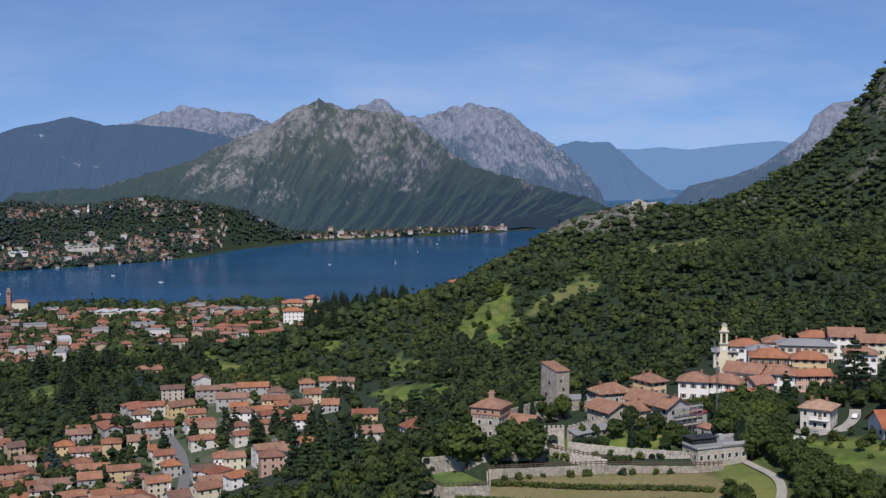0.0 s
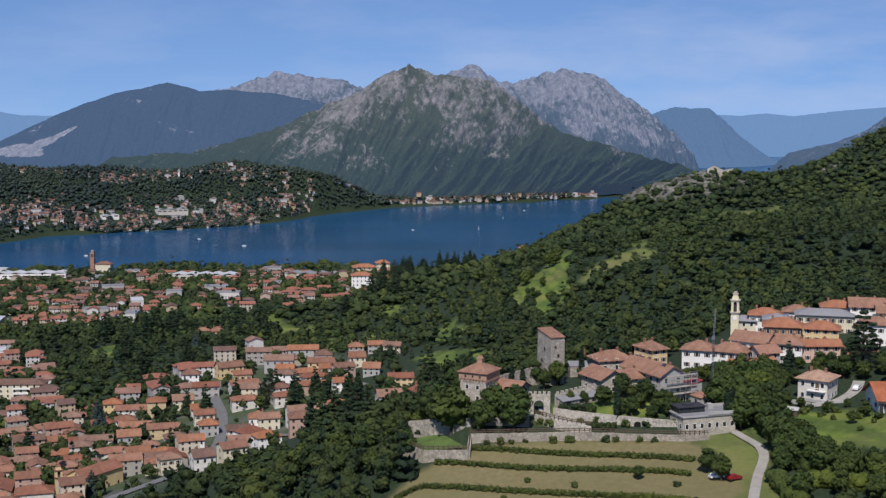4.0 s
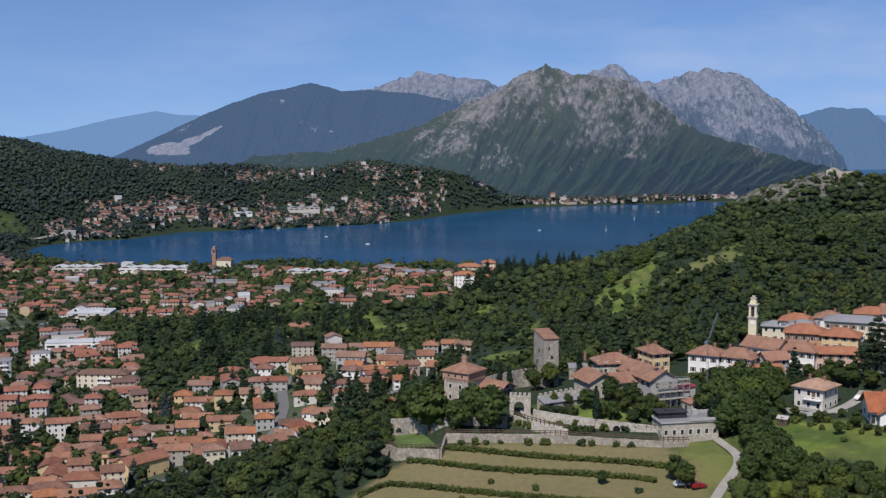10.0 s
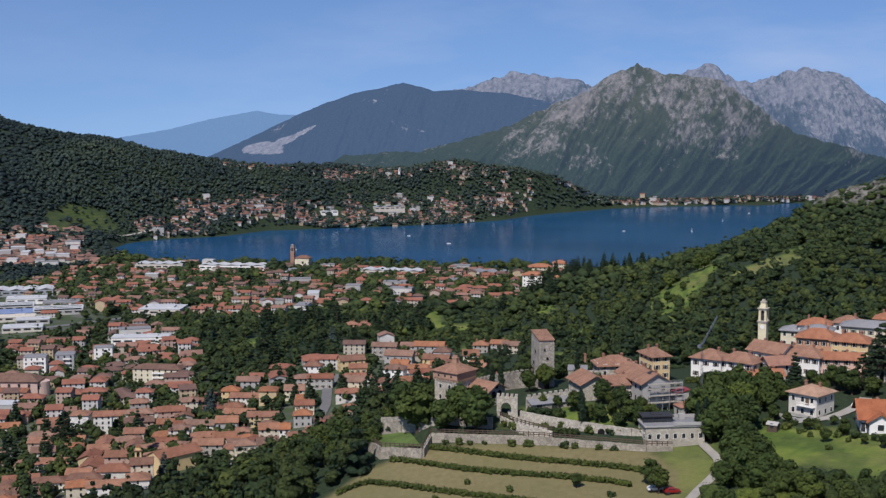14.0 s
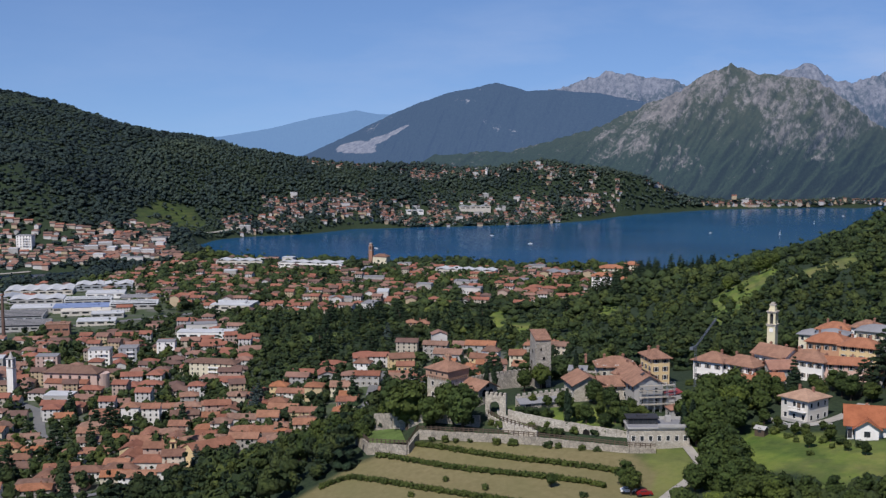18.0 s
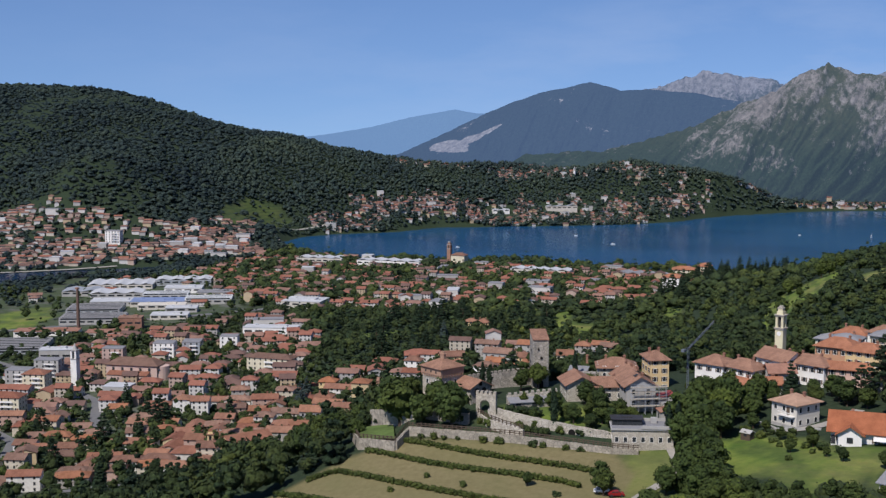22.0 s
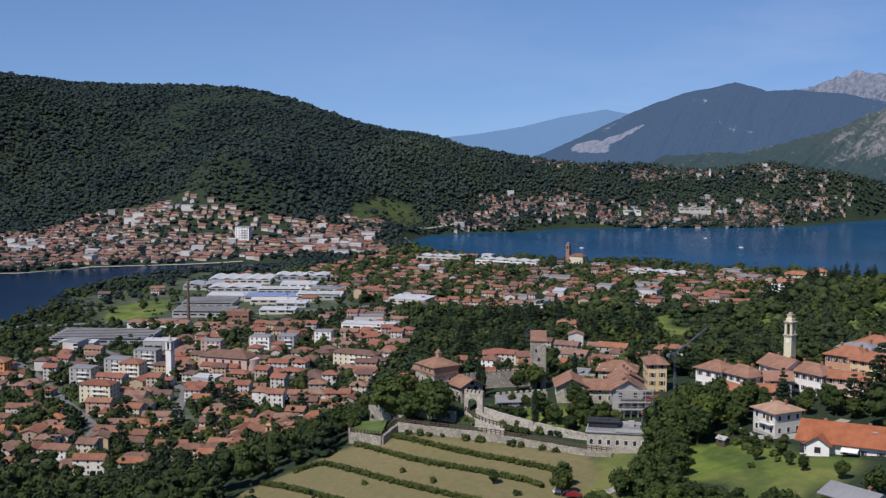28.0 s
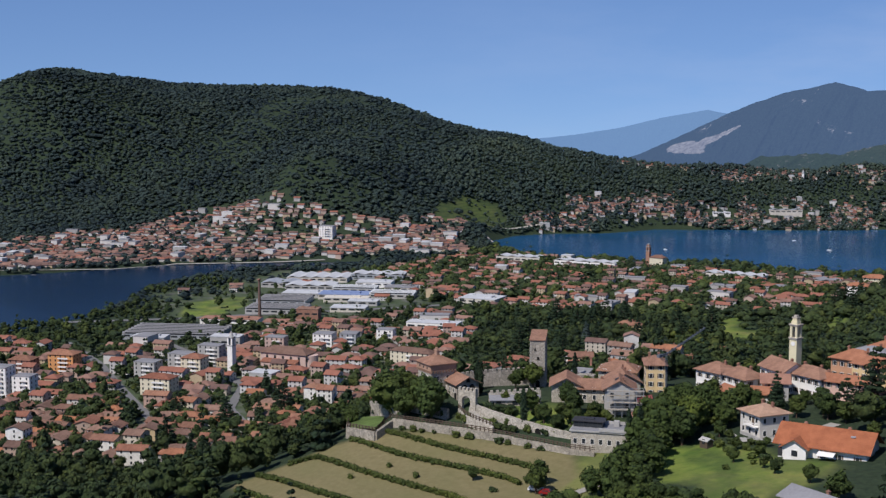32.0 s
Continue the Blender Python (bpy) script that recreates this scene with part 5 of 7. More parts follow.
def cores(centres, radii, squash, shrink=0.82, coarse=False):
    if coarse:
        v = (OCT_V[None] * radii[:, None, None] * np.array([1, 1, squash]) + centres[:, None]).reshape(-1, 3)
        return v, (OCT_F[None] + 6 * np.arange(len(centres))[:, None, None]).reshape(-1, 3)
    v = (ICO_V[None] * (radii * shrink)[:, None, None] * np.array([1, 1, squash]) + centres[:, None]).reshape(-1, 3)
    v = v + np.random.RandomState(len(centres)).normal(size=v.shape) * np.repeat(radii, 12)[:, None] * 0.09
    f = (ICO_F[None] + 12 * np.arange(len(centres))[:, None, None]).reshape(-1, 3)
    return v, f


def joined_mesh(parts):
    v, f, o = [], [], 0
    for pv, pf in parts:
        v.append(pv)
        f.append(pf + o)
        o += len(pv)
    return np.concatenate(v), np.concatenate(f)


def broadleaf(seed, lumps, per, size, coarse=False):
    """A crown about 10 m high and 8 m across, standing on z = 1.5, of many lumps."""
    rs = np.random.RandomState(seed)
    d = rs.normal(size=(lumps, 3))
    d /= np.linalg.norm(d, axis=1)[:, None]
    wide = rs.uniform(0.9, 1.15)
    c = d * rs.uniform(0.35, 0.9, (lumps, 1)) * np.array([2.9 * wide, 2.9 / wide, 3.3]) + np.array([0, 0, 5.6])
    c[0] = (0, 0, 5.2)
    r = rs.uniform(1.1, 1.9, lumps) * (0.85 if lumps > 30 else 1.0)
    r[0] = 3.1
    if lumps < 4:
        r = r * 1.25
    return joined_mesh([cores(c, r, 0.85, 0.82, coarse), leaves(rs, c, r, per, size, 0.85)])


def conifer(seed, tiers, per, size, spread=2.7, tall=13.0, coarse=False):
    rs = np.random.RandomState(seed)
    c, r = [], []
    for k in range(tiers):
        u = k / (tiers - 1)
        rad = spread * (1 - u) ** 0.8 + 0.25
        m = max(2, int(6 * (1 - u)) + 1)
        for j in range(m):
            a = 2 * math.pi * (j + rs.rand()) / m
            c.append((math.cos(a) * rad * 0.62, math.sin(a) * rad * 0.62, 1.6 + u * (tall - 2)))
            r.append(rad * 0.52 + 0.2)
    c, r = np.array(c), np.array(r)
    return joined_mesh([cores(c, r, 0.5, 0.82, coarse), leaves(rs, c, r, per, size, 0.5, -0.1)])


def cypress(seed, n, per, size):
    rs = np.random.RandomState(seed)
    u = np.linspace(0, 1, n)
    c = np.stack([rs.normal(size=n) * 0.12, rs.normal(size=n) * 0.12, 0.8 + u * 9.4], -1)
    r = 0.95 * np.sin(np.pi * (0.14 + 0.84 * u)) ** 0.7 + 0.12
    return joined_mesh([cores(c, r, 1.3), leaves(rs, c, r, per, size, 1.3)])


def cedar(seed, per=34):
    rs = np.random.RandomState(seed)
    c, r = [], []
    for k in range(9):
        u = k / 8
        rad = 6.2 * (1 - u) ** 0.7 + 0.6
        for j in range(7 - k // 2):
            a = 2 * math.pi * (j + rs.rand() * 0.8) / (7 - k // 2)
            q = rad * rs.uniform(0.45, 0.95)
            c.append((math.cos(a) * q, math.sin(a) * q, 3.0 + u * 14 + rs.uniform(-0.4, 0.4)))
            r.append(rs.uniform(1.5, 2.2) * (1.15 - 0.6 * u))
    c, r = np.array(c), np.array(r)
    return joined_mesh([cores(c, r, 0.3, 0.7), leaves(rs, c, r, per, 0.36, 0.32, 0.1)])


def trunk_mesh(h, r, seed=0, limbs=5):
    """A tapered trunk with limbs that rise into the crown."""
    rs = np.random.RandomState(seed)
    v, f = [], []

    def limb(p0, p1, r0, r1):
        o = len(v)
        for p, q in ((p0, r0), (p1, r1)):
            for k in range(7):
                a = 2 * math.pi * k / 7
                v.append((p[0] + math.cos(a) * q, p[1] + math.sin(a) * q, p[2]))
        for k in range(7):
            f.append((o + k, o + (k + 1) % 7, o + 7 + (k + 1) % 7, o + 7 + k))
    limb((0, 0, -1.2), (0, 0, h * 0.4), r * 1.25, r * 0.8)
    limb((0, 0, h * 0.4), (0.2, 0.1, h * 0.8), r * 0.8, r * 0.3)
    for k in range(limbs):
        a = 2 * math.pi * (k + rs.rand()) / limbs
        limb((0, 0, h * (0.28 + 0.08 * k)), (math.cos(a) * h * 0.2, math.sin(a) * h * 0.2, h * (0.5 + 0.07 * k)), r * 0.45, r * 0.15)
    return mesh_of("trunk", v, f, [BARK])


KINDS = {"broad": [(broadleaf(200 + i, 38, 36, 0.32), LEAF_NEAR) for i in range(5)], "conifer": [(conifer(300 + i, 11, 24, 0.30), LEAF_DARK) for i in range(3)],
         "cypress": [(cypress(400 + i, 12, 60, 0.22), LEAF_DARK) for i in range(2)], "cedar": [(cedar(500 + i), LEAF_DARK) for i in range(2)], "blue": [(conifer(600, 11, 24, 0.30, 3.2), LEAF_BLUE)]}
WORDS = {"broad": "leafy green broadleaf tree with a rounded uneven crown", "conifer": "dark green conical fir tree", "cypress": "slender dark cypress column", "cedar": "broad cedar with layered dark branches", "blue": "blue-grey cedar with drooping branches"}
TRUNKS = {"broad": trunk_mesh(9, 0.28, 1), "conifer": trunk_mesh(12, 0.25, 2, 3), "cypress": trunk_mesh(8, 0.16, 3, 2), "cedar": trunk_mesh(16, 0.45, 4, 6), "blue": trunk_mesh(12, 0.25, 5, 3)}
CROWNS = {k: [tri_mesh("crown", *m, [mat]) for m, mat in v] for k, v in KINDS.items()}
FIRST = {}
trees_made = 0


def tree(kind, x, y, scale=1.0, seed=0, z=None, tall=1.0):
    global trees_made
    trees_made += 1
    rnd = random.Random(seed + int(x * 13 + y * 7))
    v = rnd.randrange(len(CROWNS[kind]))
    z = ground_at(x, y) if z is None else z
    if kind == "broad":
        z -= 0.9 * scale
    if (kind, v) not in FIRST:
        ob = tagged(new("tree", TRUNKS[kind]), WORDS[kind], "tree", "trees of the slopes" if kind == "broad" else "")
        part("crown", CROWNS[kind][v], ob)
        FIRST[(kind, v)] = ob
        ob.matrix_basis = pose(x, y, z, 0, 0, rnd.uniform(0, 360)) @ Matrix.Diagonal((scale, scale, scale * tall, 1))
        return ob
    ob = FIRST[(kind, v)].copy()
    scene.collection.objects.link(ob)
    c = part("crown", CROWNS[kind][v], ob)
    ob.matrix_basis = pose(x, y, z, 0, 0, rnd.uniform(0, 360)) @ Matrix.Diagonal((scale, scale, scale * tall, 1))
    return ob




# ---- castle and upper village ----
def stonework(name, base, scale=1.6):
    """Rubble masonry: stones of uneven tone with sunk joints."""
    m, n, l, b = material(name, 0.95)
    tc = n.new("ShaderNodeTexCoord")
    v, e = n.new("ShaderNodeTexVoronoi"), n.new("ShaderNodeTexVoronoi")
    e.feature = "DISTANCE_TO_EDGE"
    for k in (v, e):
        k.inputs["Scale"].default_value = scale
        l.new(tc.outputs["Object"], k.inputs["Vector"])
    c = ramp(n, l, v.outputs["Color"], [(0.1, tuple(k * 0.62 for k in base)), (0.5, base), (0.9, tuple(min(1, k * 1.35) for k in base))])
    c = mixed(n, l, 0.45, c, ramp(n, l, noise_tex(n, l, 0.35, 5, 0.65), [(0.3, tuple(k * 0.5 for k in base)), (0.7, tuple(k * 1.25 for k in base))]))
    j = ramp(n, l, e.outputs["Distance"], [(0.0, (0.55, 0.55, 0.55)), (0.08, (1, 1, 1))])
    l.new(mixed(n, l, 1.0, c, j, "MULTIPLY"), b.inputs["Base Color"])
    bumped(n, l, b, e.outputs["Distance"], 0.6, 0.15)
    return m


MASON = stonework("castle_masonry", (0.36, 0.325, 0.275), 1.1)
MASON_PALE = stonework("pale_masonry", (0.46, 0.42, 0.35))
MASON_WALL = stonework("terrace_masonry", (0.35, 0.315, 0.255), 1.0)


def tiled(name, a, b_, rows=3.2):
    """Clay tiles in courses: tone by tile, ridged across the slope."""
    m, n, l, b = material(name, 0.9)
    tc = n.new("ShaderNodeTexCoord")
    w = n.new("ShaderNodeTexWave")
    w.inputs["Scale"].default_value, w.inputs["Distortion"].default_value, w.inputs["Detail"].default_value = rows, 1.2, 2
    l.new(tc.outputs["Object"], w.inputs["Vector"])
    c = ramp(n, l, noise_tex(n, l, 3.0, 6, 0.75), [(0.25, a), (0.75, b_)])
    c = mixed(n, l, 0.55, c, ramp(n, l, noise_tex(n, l, 0.4, 4), [(0.3, tuple(k * 0.6 for k in a)), (0.7, b_)]))
    c = mixed(n, l, 1.0, c, ramp(n, l, w.outputs["Fac"], [(0.0, (0.72, 0.72, 0.72)), (0.6, (1.05, 1.05, 1.05))]), "MULTIPLY")
    l.new(c, b.inputs["Base Color"])
    bumped(n, l, b, w.outputs["Fac"], 0.5, 0.08)
    return m


OLD_TILE = tiled("old_clay_tile", (0.24, 0.125, 0.085), (0.42, 0.24, 0.16))
NEW_TILE = tiled("new_orange_tile", (0.35, 0.14, 0.075), (0.46, 0.21, 0.12))
SAND_TILE = tiled("sandy_tile", (0.40, 0.24, 0.16), (0.55, 0.36, 0.25))
BRICK = plain("old_brick", (0.42, 0.26, 0.18), 0.9, 0.3, 1.2)


# near-black fill: the shade inside uncut windows, doorway and niche, as colour
OPENING_SHADE = plain("opening_shade_fill", (0.012, 0.011, 0.010), 0.95, 0.2, 1, 0, 0)


def arch_pane(w, h):
    def make():
        pts = [(-w / 2, 0), (w / 2, 0)] + [(math.cos(a) * w / 2, h - w / 2 + math.sin(a) * w / 2) for a in np.linspace(0, math.pi, 9)]
        v = [(x, y, z) for y in (-0.06, 0.06) for x, z in pts]
        n = len(pts)
        return mesh_of("arched_window", v, [tuple(range(n)), tuple(range(2 * n - 1, n - 1, -1))] + [(i, i + n, (i + 1) % n + n, (i + 1) % n) for i in range(n)], [OPENING_SHADE])
    return shared(("archpane", w, h), make)


# the tall square tower
tz = 97.0
tower = thing("castle_tower", "tall square grey stone castle tower with a pitched tile roof", "tower", 36, 430, tz, 29)
s, q, hf, hb = 2.4, 4.4, 16.0, 17.6
v = [(-s - 0.15, -q - 0.15, -3), (s + 0.15, -q - 0.15, -3), (s + 0.15, q + 0.15, -3), (-s - 0.15, q + 0.15, -3), (-s, -q, hf), (s, -q, hf), (s, q, hb), (-s, q, hb)]
part("wall", mesh_of("wall", v, [(3, 2, 1, 0), (4, 5, 6, 7), (0, 1, 5, 4), (1, 2, 6, 5), (2, 3, 7, 6), (3, 0, 4, 7)], [MASON]), tower)
v = [(-s - 0.2, -q - 0.35, hf - 0.1), (s + 0.2, -q - 0.35, hf - 0.1), (s + 0.2, q + 0.1, hb + 0.05), (-s - 0.2, q + 0.1, hb + 0.05)]
part("roof", mesh_of("roof", v + [(x, y, z + 0.3) for x, y, z in v], [(3, 2, 1, 0), (4, 5, 6, 7), (0, 1, 5, 4), (1, 2, 6, 5), (2, 3, 7, 6), (3, 0, 4, 7)], [OLD_TILE]), tower)
for x, z, w, h in ((0.2, 0.6, 1.3, 2.4), (0.2, 5.4, 1.2, 2.0), (0.2, 9.8, 0.7, 0.9), (-0.7, 12.6, 0.5, 0.8)):
    part("arched_window", arch_pane(w, h), tower, (x, -q - 0.2, z))
for k, z in ((-1.4, 3.4), (1.2, 7.6), (-0.5, 11.4)):
    part("arched_window", arch_pane(0.6, 1.0), tower, (-s - 0.18, k, z), -90)
for k in range(28):
    side, lv = k % 2, k // 2
    for e in (-1, 1):
        part("corner_stone", shared(("quoin", side), lambda: mesh_of("corner_stone", *box(0.9 - 0.35 * side, 0.55 + 0.35 * side, 0.5), [MASON_PALE])), tower, (e * (s - 0.34 + 0.05 * side), -q + 0.14, lv * 1.1 + side * 0.55))

# the keep with its machicolated brick crown, and the wing
keep = thing("castle_keep", "pale stone castle house with a brick crown and hipped tile roof", "castle", 14.5, 404, 96.8, -23)
part("wall", mesh_of("wall", *box(8.6, 8.6, 13, -5), [MASON_PALE]), keep)
part("brick_crown", mesh_of("brick_crown", *box(9.3, 9.3, 2.1), [BRICK]), keep, (0, 0, 8.0))
for k in range(9):
    for a in range(4):
        q = pose(0, 0, 0, 0, 0, 90 * a) @ Vector((-4.2 + 1.05 * k, -4.5, 7.2))
        part("corbel", shared("corbel", lambda: mesh_of("corbel", *merged([box(0.4, 0.55, 0.45, 0.4), box(0.4, 0.35, 0.4)]), [BRICK])), keep, (q.x, q.y, q.z), 90 * a)
part("roof", mesh_of("roof", *roofing(9.3, 9.3, 2.3, "hip", 0.5), [OLD_TILE]), keep, (0, 0, 10.15))
part("chimney", mesh_of("chimney", *merged([box(1.6, 1.0, 1.8), box(1.9, 1.3, 0.3, 1.8), box(0.5, 0.5, 0.7, 2.1, -0.4), box(0.5, 0.5, 0.7, 2.1, 0.4)]), [BRICK]), keep, (0.3, 0, 11.8))
for zz in (1.6, 4.9):
    for k in (-2, 1.5):
        window(keep, k, -4.32, zz, 0, 0.9, 1.3, True)
        window(keep, 4.32, k, zz, 90, 0.9, 1.3, True)
for k in (-2.4, 0, 2.4):
    window(keep, k, -4.67, 8.5, 0, 0.6, 0.7)
wing = thing("castle_wing", "low stone castle wing with a gabled tile roof and arched loggia", "castle", 23, 405.5, 96.6, -28)
part("wall", mesh_of("wall", *body(11, 7.5, 5.2, 1.9, "gable"), [MASON]), wing)
part("roof", mesh_of("roof", *roofing(11, 7.5, 1.9, "gable", 0.9), [OLD_TILE]), wing, (0, 0, 5.22))
for k in (-1.3, 1.3):
    part("arched_window", arch_pane(1.8, 2.0), wing, (5.52, k, 2.8), 90)
part("arched_window", arch_pane(1.2, 1.3), wing, (5.52, 0, 5.4), 90)
for k in (-3, 0.2, 3):
    window(wing, k, -3.75, 2.2, 0, 0.8, 1.1, True)
part("doorway", arch_pane(1.5, 2.2), wing, (4.2, -3.8, 0.0), 0)


def wall_run(name, label, line, top, foot, thick, mat, teeth=False, category="wall", coping=True):
    """A masonry wall along a line; top and foot are heights at each point."""
    n = len(line)
    if not isinstance(top, (list, tuple)):
        top = [top] * n
    if not isinstance(foot, (list, tuple)):
        foot = [foot] * n
    ob = thing(name, label, category, line[0][0], line[0][1], 0)
    x0, y0 = line[0]
    for i in range(n - 1):
        (ax, ay), (bx, by) = line[i], line[i + 1]
        d = Vector((bx - ax, by - ay, 0))
        ln = d.length
        nx, ny = -d.y / ln * thick / 2, d.x / ln * thick / 2
        v = []
        m = max(2, int(ln / 1.6))
        rs = np.random.RandomState(i * 7 + abs(int(ax)))
        f = []
        for k in range(m + 1):
            u = k / m
            x, y = ax + d.x * u - x0, ay + d.y * u - y0
            t, b = top[i] + (top[i + 1] - top[i]) * u + rs.uniform(-0.12, 0.12), foot[i] + (foot[i + 1] - foot[i]) * u
            bulge = rs.uniform(-0.07, 0.07)
            v += [(x + nx, y + ny, b), (x + nx, y + ny, t), (x - nx + bulge, y - ny + bulge, t), (x - nx * 1.5, y - ny * 1.5, b)]
            if k:
                o = 4 * k
                f += [(o - 4, o, o + 1, o - 3), (o - 3, o + 1, o + 2, o - 2), (o - 2, o + 2, o + 3, o - 1)]
        f += [(0, 1, 2, 3), (4 * m + 3, 4 * m + 2, 4 * m + 1, 4 * m)]
        part("masonry", mesh_of("masonry", v, f, [mat]), ob)
        ang = math.degrees(math.atan2(d.y, d.x))
        if teeth:
            for k in range(int(ln / 1.5)):
                u = (k + 0.5) / int(ln / 1.5)
                part("merlon", shared(("merlon", thick, mat.name), lambda: mesh_of("merlon", *box(0.85, thick * 0.95, 0.8), [mat])), ob, (ax + d.x * u - x0, ay + d.y * u - y0, top[i] + (top[i + 1] - top[i]) * u - 0.05), ang)
    return ob


def fence(label, line, zs, step=1.35, h=1.15):
    """A timber fence: posts and two rails along a line."""
    ob = thing("fence", label, "fence", line[0][0], line[0][1], 0)
    x0, y0 = line[0]
    post = shared("fencepost", lambda: mesh_of("post", *box(0.24, 0.24, 1.4), [WOOD]))
    for i, ((ax, ay), (bx, by)) in enumerate(zip(line, line[1:])):
        ln = math.hypot(bx - ax, by - ay)
        m = max(1, int(ln / step))
        z0, z1 = zs[i], zs[i + 1]
        ang = math.degrees(math.atan2(by - ay, bx - ax))
        for k in range(m):
            u = k / m
            part("post", post, ob, (ax - x0 + (bx - ax) * u, ay - y0 + (by - ay) * u, z0 + (z1 - z0) * u), ang)
        for hh in (0.55, 1.08):
            v = [(p[0] - x0 + sx, p[1] - y0 + sy, z + hh + k) for p, z in (((ax, ay), z0), ((bx, by), z1)) for sx, sy, k in ((0, -0.08, 0), (0, 0.08, 0), (0, 0.08, 0.2), (0, -0.08, 0.2))]
            part("rail", mesh_of("rail", v, [(0, 1, 2, 3), (7, 6, 5, 4), (0, 4, 5, 1), (1, 5, 6, 2), (2, 6, 7, 3), (3, 7, 4, 0)], [WOOD]), ob)
    return ob


LOW = [(13, 384.2), (24, 384.8), (34, 385.8), (46, 386.6), (58, 387), (68, 387.4), (75, 387.8), (82, 389.6)]
wall_run("retaining_wall", "long rubble retaining wall above the vineyard", LOW, [92.0, 92.3, 92.5, 92.6, 92.4, 92.2, 92.0, 91.8], [86, 87, 87, 87, 86.5, 86, 86, 86], 1.0, MASON_WALL)
fence("dark timber fence along the top of the retaining wall", LOW, [92.0, 92.3, 92.5, 92.6, 92.4, 92.2, 92.0, 91.8])
CORNER = [(-9, 389), (0, 377.6), (13, 375.8), (13, 384.2)]
wall_run("retaining_wall", "low garden terrace wall at the vineyard corner", CORNER, [88.0, 88.6, 89.6, 91.5], [80, 81, 82, 84], 0.9, MASON_WALL)
fence("timber fence round the small garden terrace", CORNER, [88.0, 88.6, 89.6, 92.5])
gx, gy = np.meshgrid(np.linspace(0, 1, 14), np.linspace(0, 1, 10))
X = (1 - gy) * (-8.4 + gx * 8.6) + gy * (4 + gx * 8.4)
Y = (1 - gy) * (389.5 - gx * 11.5) + gy * (391.5 - gx * 15)
tagged(new("garden_terrace", sheet("garden_terrace", X, Y, 88.1 + gy * 2.0 + 0 * gx, plain("garden_grass", (0.10, 0.15, 0.04), 0.95, 0.5, 0.8))), "small grassy kitchen-garden terrace", "garden", kind="structure")
wall_run("retaining_wall", "rough stone wall under the castle trees", [(-6, 396), (2, 391.5), (13, 389.5), (30, 390)], [92.5, 94.5, 95.5, 96.5], [84, 86, 88, 90], 1.0, MASON_WALL)
RAMP = [(33.5, 399), (33.8, 395.5), (39, 391.5), (48, 390.4)]
wall_run("retaining_wall", "pale stone wall beside the castle ramp", [(37, 395.2), (44, 394.2), (54, 392.8), (62, 392.0), (70, 392.6), (77, 394)], [97.6, 97.0, 96.4, 95.9, 95.3, 94.6], 91, 0.8, MASON_PALE)
part("niche", arch_pane(2.0, 2.0), bpy.data.objects["retaining_wall.003"], (61.5 - 37, 391.5 - 395.2, 92.9), 0)
strip("pavement", "pale paved ramp up to the castle gate", RAMP, 2.5, GRAVEL, 0.5, "path")
wall_run("retaining_wall", "stone parapet under the ramp fence", [(31.5, 393.2), (36, 390.2), (41, 389.2), (48, 388.3)], [96.2, 95.6, 94.8, 94.0], 90, 0.7, MASON_PALE)
fence("dark timber ramp fence with close posts", [(31.5, 393.2), (36, 390.2), (41, 389.2), (48, 388.3)], [96.2, 95.6, 94.8, 94.0], 1.2)

gate = thing("castle_gate", "ruined crenellated stone gateway with an open arch", "gate", 32.6, 396, 96.2, 4)
pts = [(-1.5, 0)] + [(math.cos(a) * 1.5, 2.0 + math.sin(a) * 1.5) for a in np.linspace(math.pi, 0, 11)] + [(1.5, 0)]
outer = [(3.4, 0), (3.4, 5.2), (-2.8, 5.2), (-2.8, 0)]
v = [(x, y, z - (1.5 if z == 0 else 0)) for y in (-0.6, 0.6) for x, z in pts + outer]
n = len(pts) + 4
m = len(pts)
f = [(*range(0, n),), tuple(range(2 * n - 1, n - 1, -1))] + [(i, i + n, (i + 1) % n + n, (i + 1) % n) for i in range(n)]
part("wall", mesh_of("wall", v, f, [MASON_PALE]), gate)
for k in range(5):
    part("merlon", shared("gatemerlon", lambda: mesh_of("merlon", *box(0.8, 1.1, 0.9), [MASON_PALE])), gate, (-2.4 + 1.35 * k, 0, 5.15))
wall_run("castle_wall", "crenellated stone curtain wall joining keep and tower", [(17, 411), (22, 419), (28, 426), (33, 430)], [101.5, 101.8, 102, 102.3], 94, 0.8, MASON, True)
wall_run("castle_wall", "low crenellated wall above the lean-to", [(37.5, 400.5), (43, 405), (50, 410.5)], [100.4, 100.8, 101.2], 95, 0.6, MASON_PALE, True)
lean = thing("lean_to", "low stone lean-to with a dark slate roof", "shed", 44.5, 404.2, 97.2, 40)
part("wall", mesh_of("wall", *box(15, 3.0, 4.6, -3), [MASON]), lean)
part("roof", mesh_of("roof", *roofing(15, 3.2, 1.0, "shed", 0.3), [SLATE]), lean, (0, 0, 1.7))
for k in (-5, 0, 5):
    part("opening", pane_mesh(1.6, 1.2), lean, (k, -1.52, 0.2))

# stone barn and the old houses
house("stone_barn", "rubble-walled barn with a broad old tile roof", 52.5, 421, -58, 11, 9, 5.2, "gable", 2.3, MASON_PALE, OLD_TILE, 2, 2, 1, 0, True, 0, 0.9, "barn", z=97.2)
house("house", "old house with stone flanks and a tiled roof", 65.5, 433, -50, 9, 9.5, 5.6, "gable", 2.6, MASON_PALE, OLD_TILE, 2, 3, 2, 1, True, 3, 0.8, z=97.3, group="houses of the upper village")
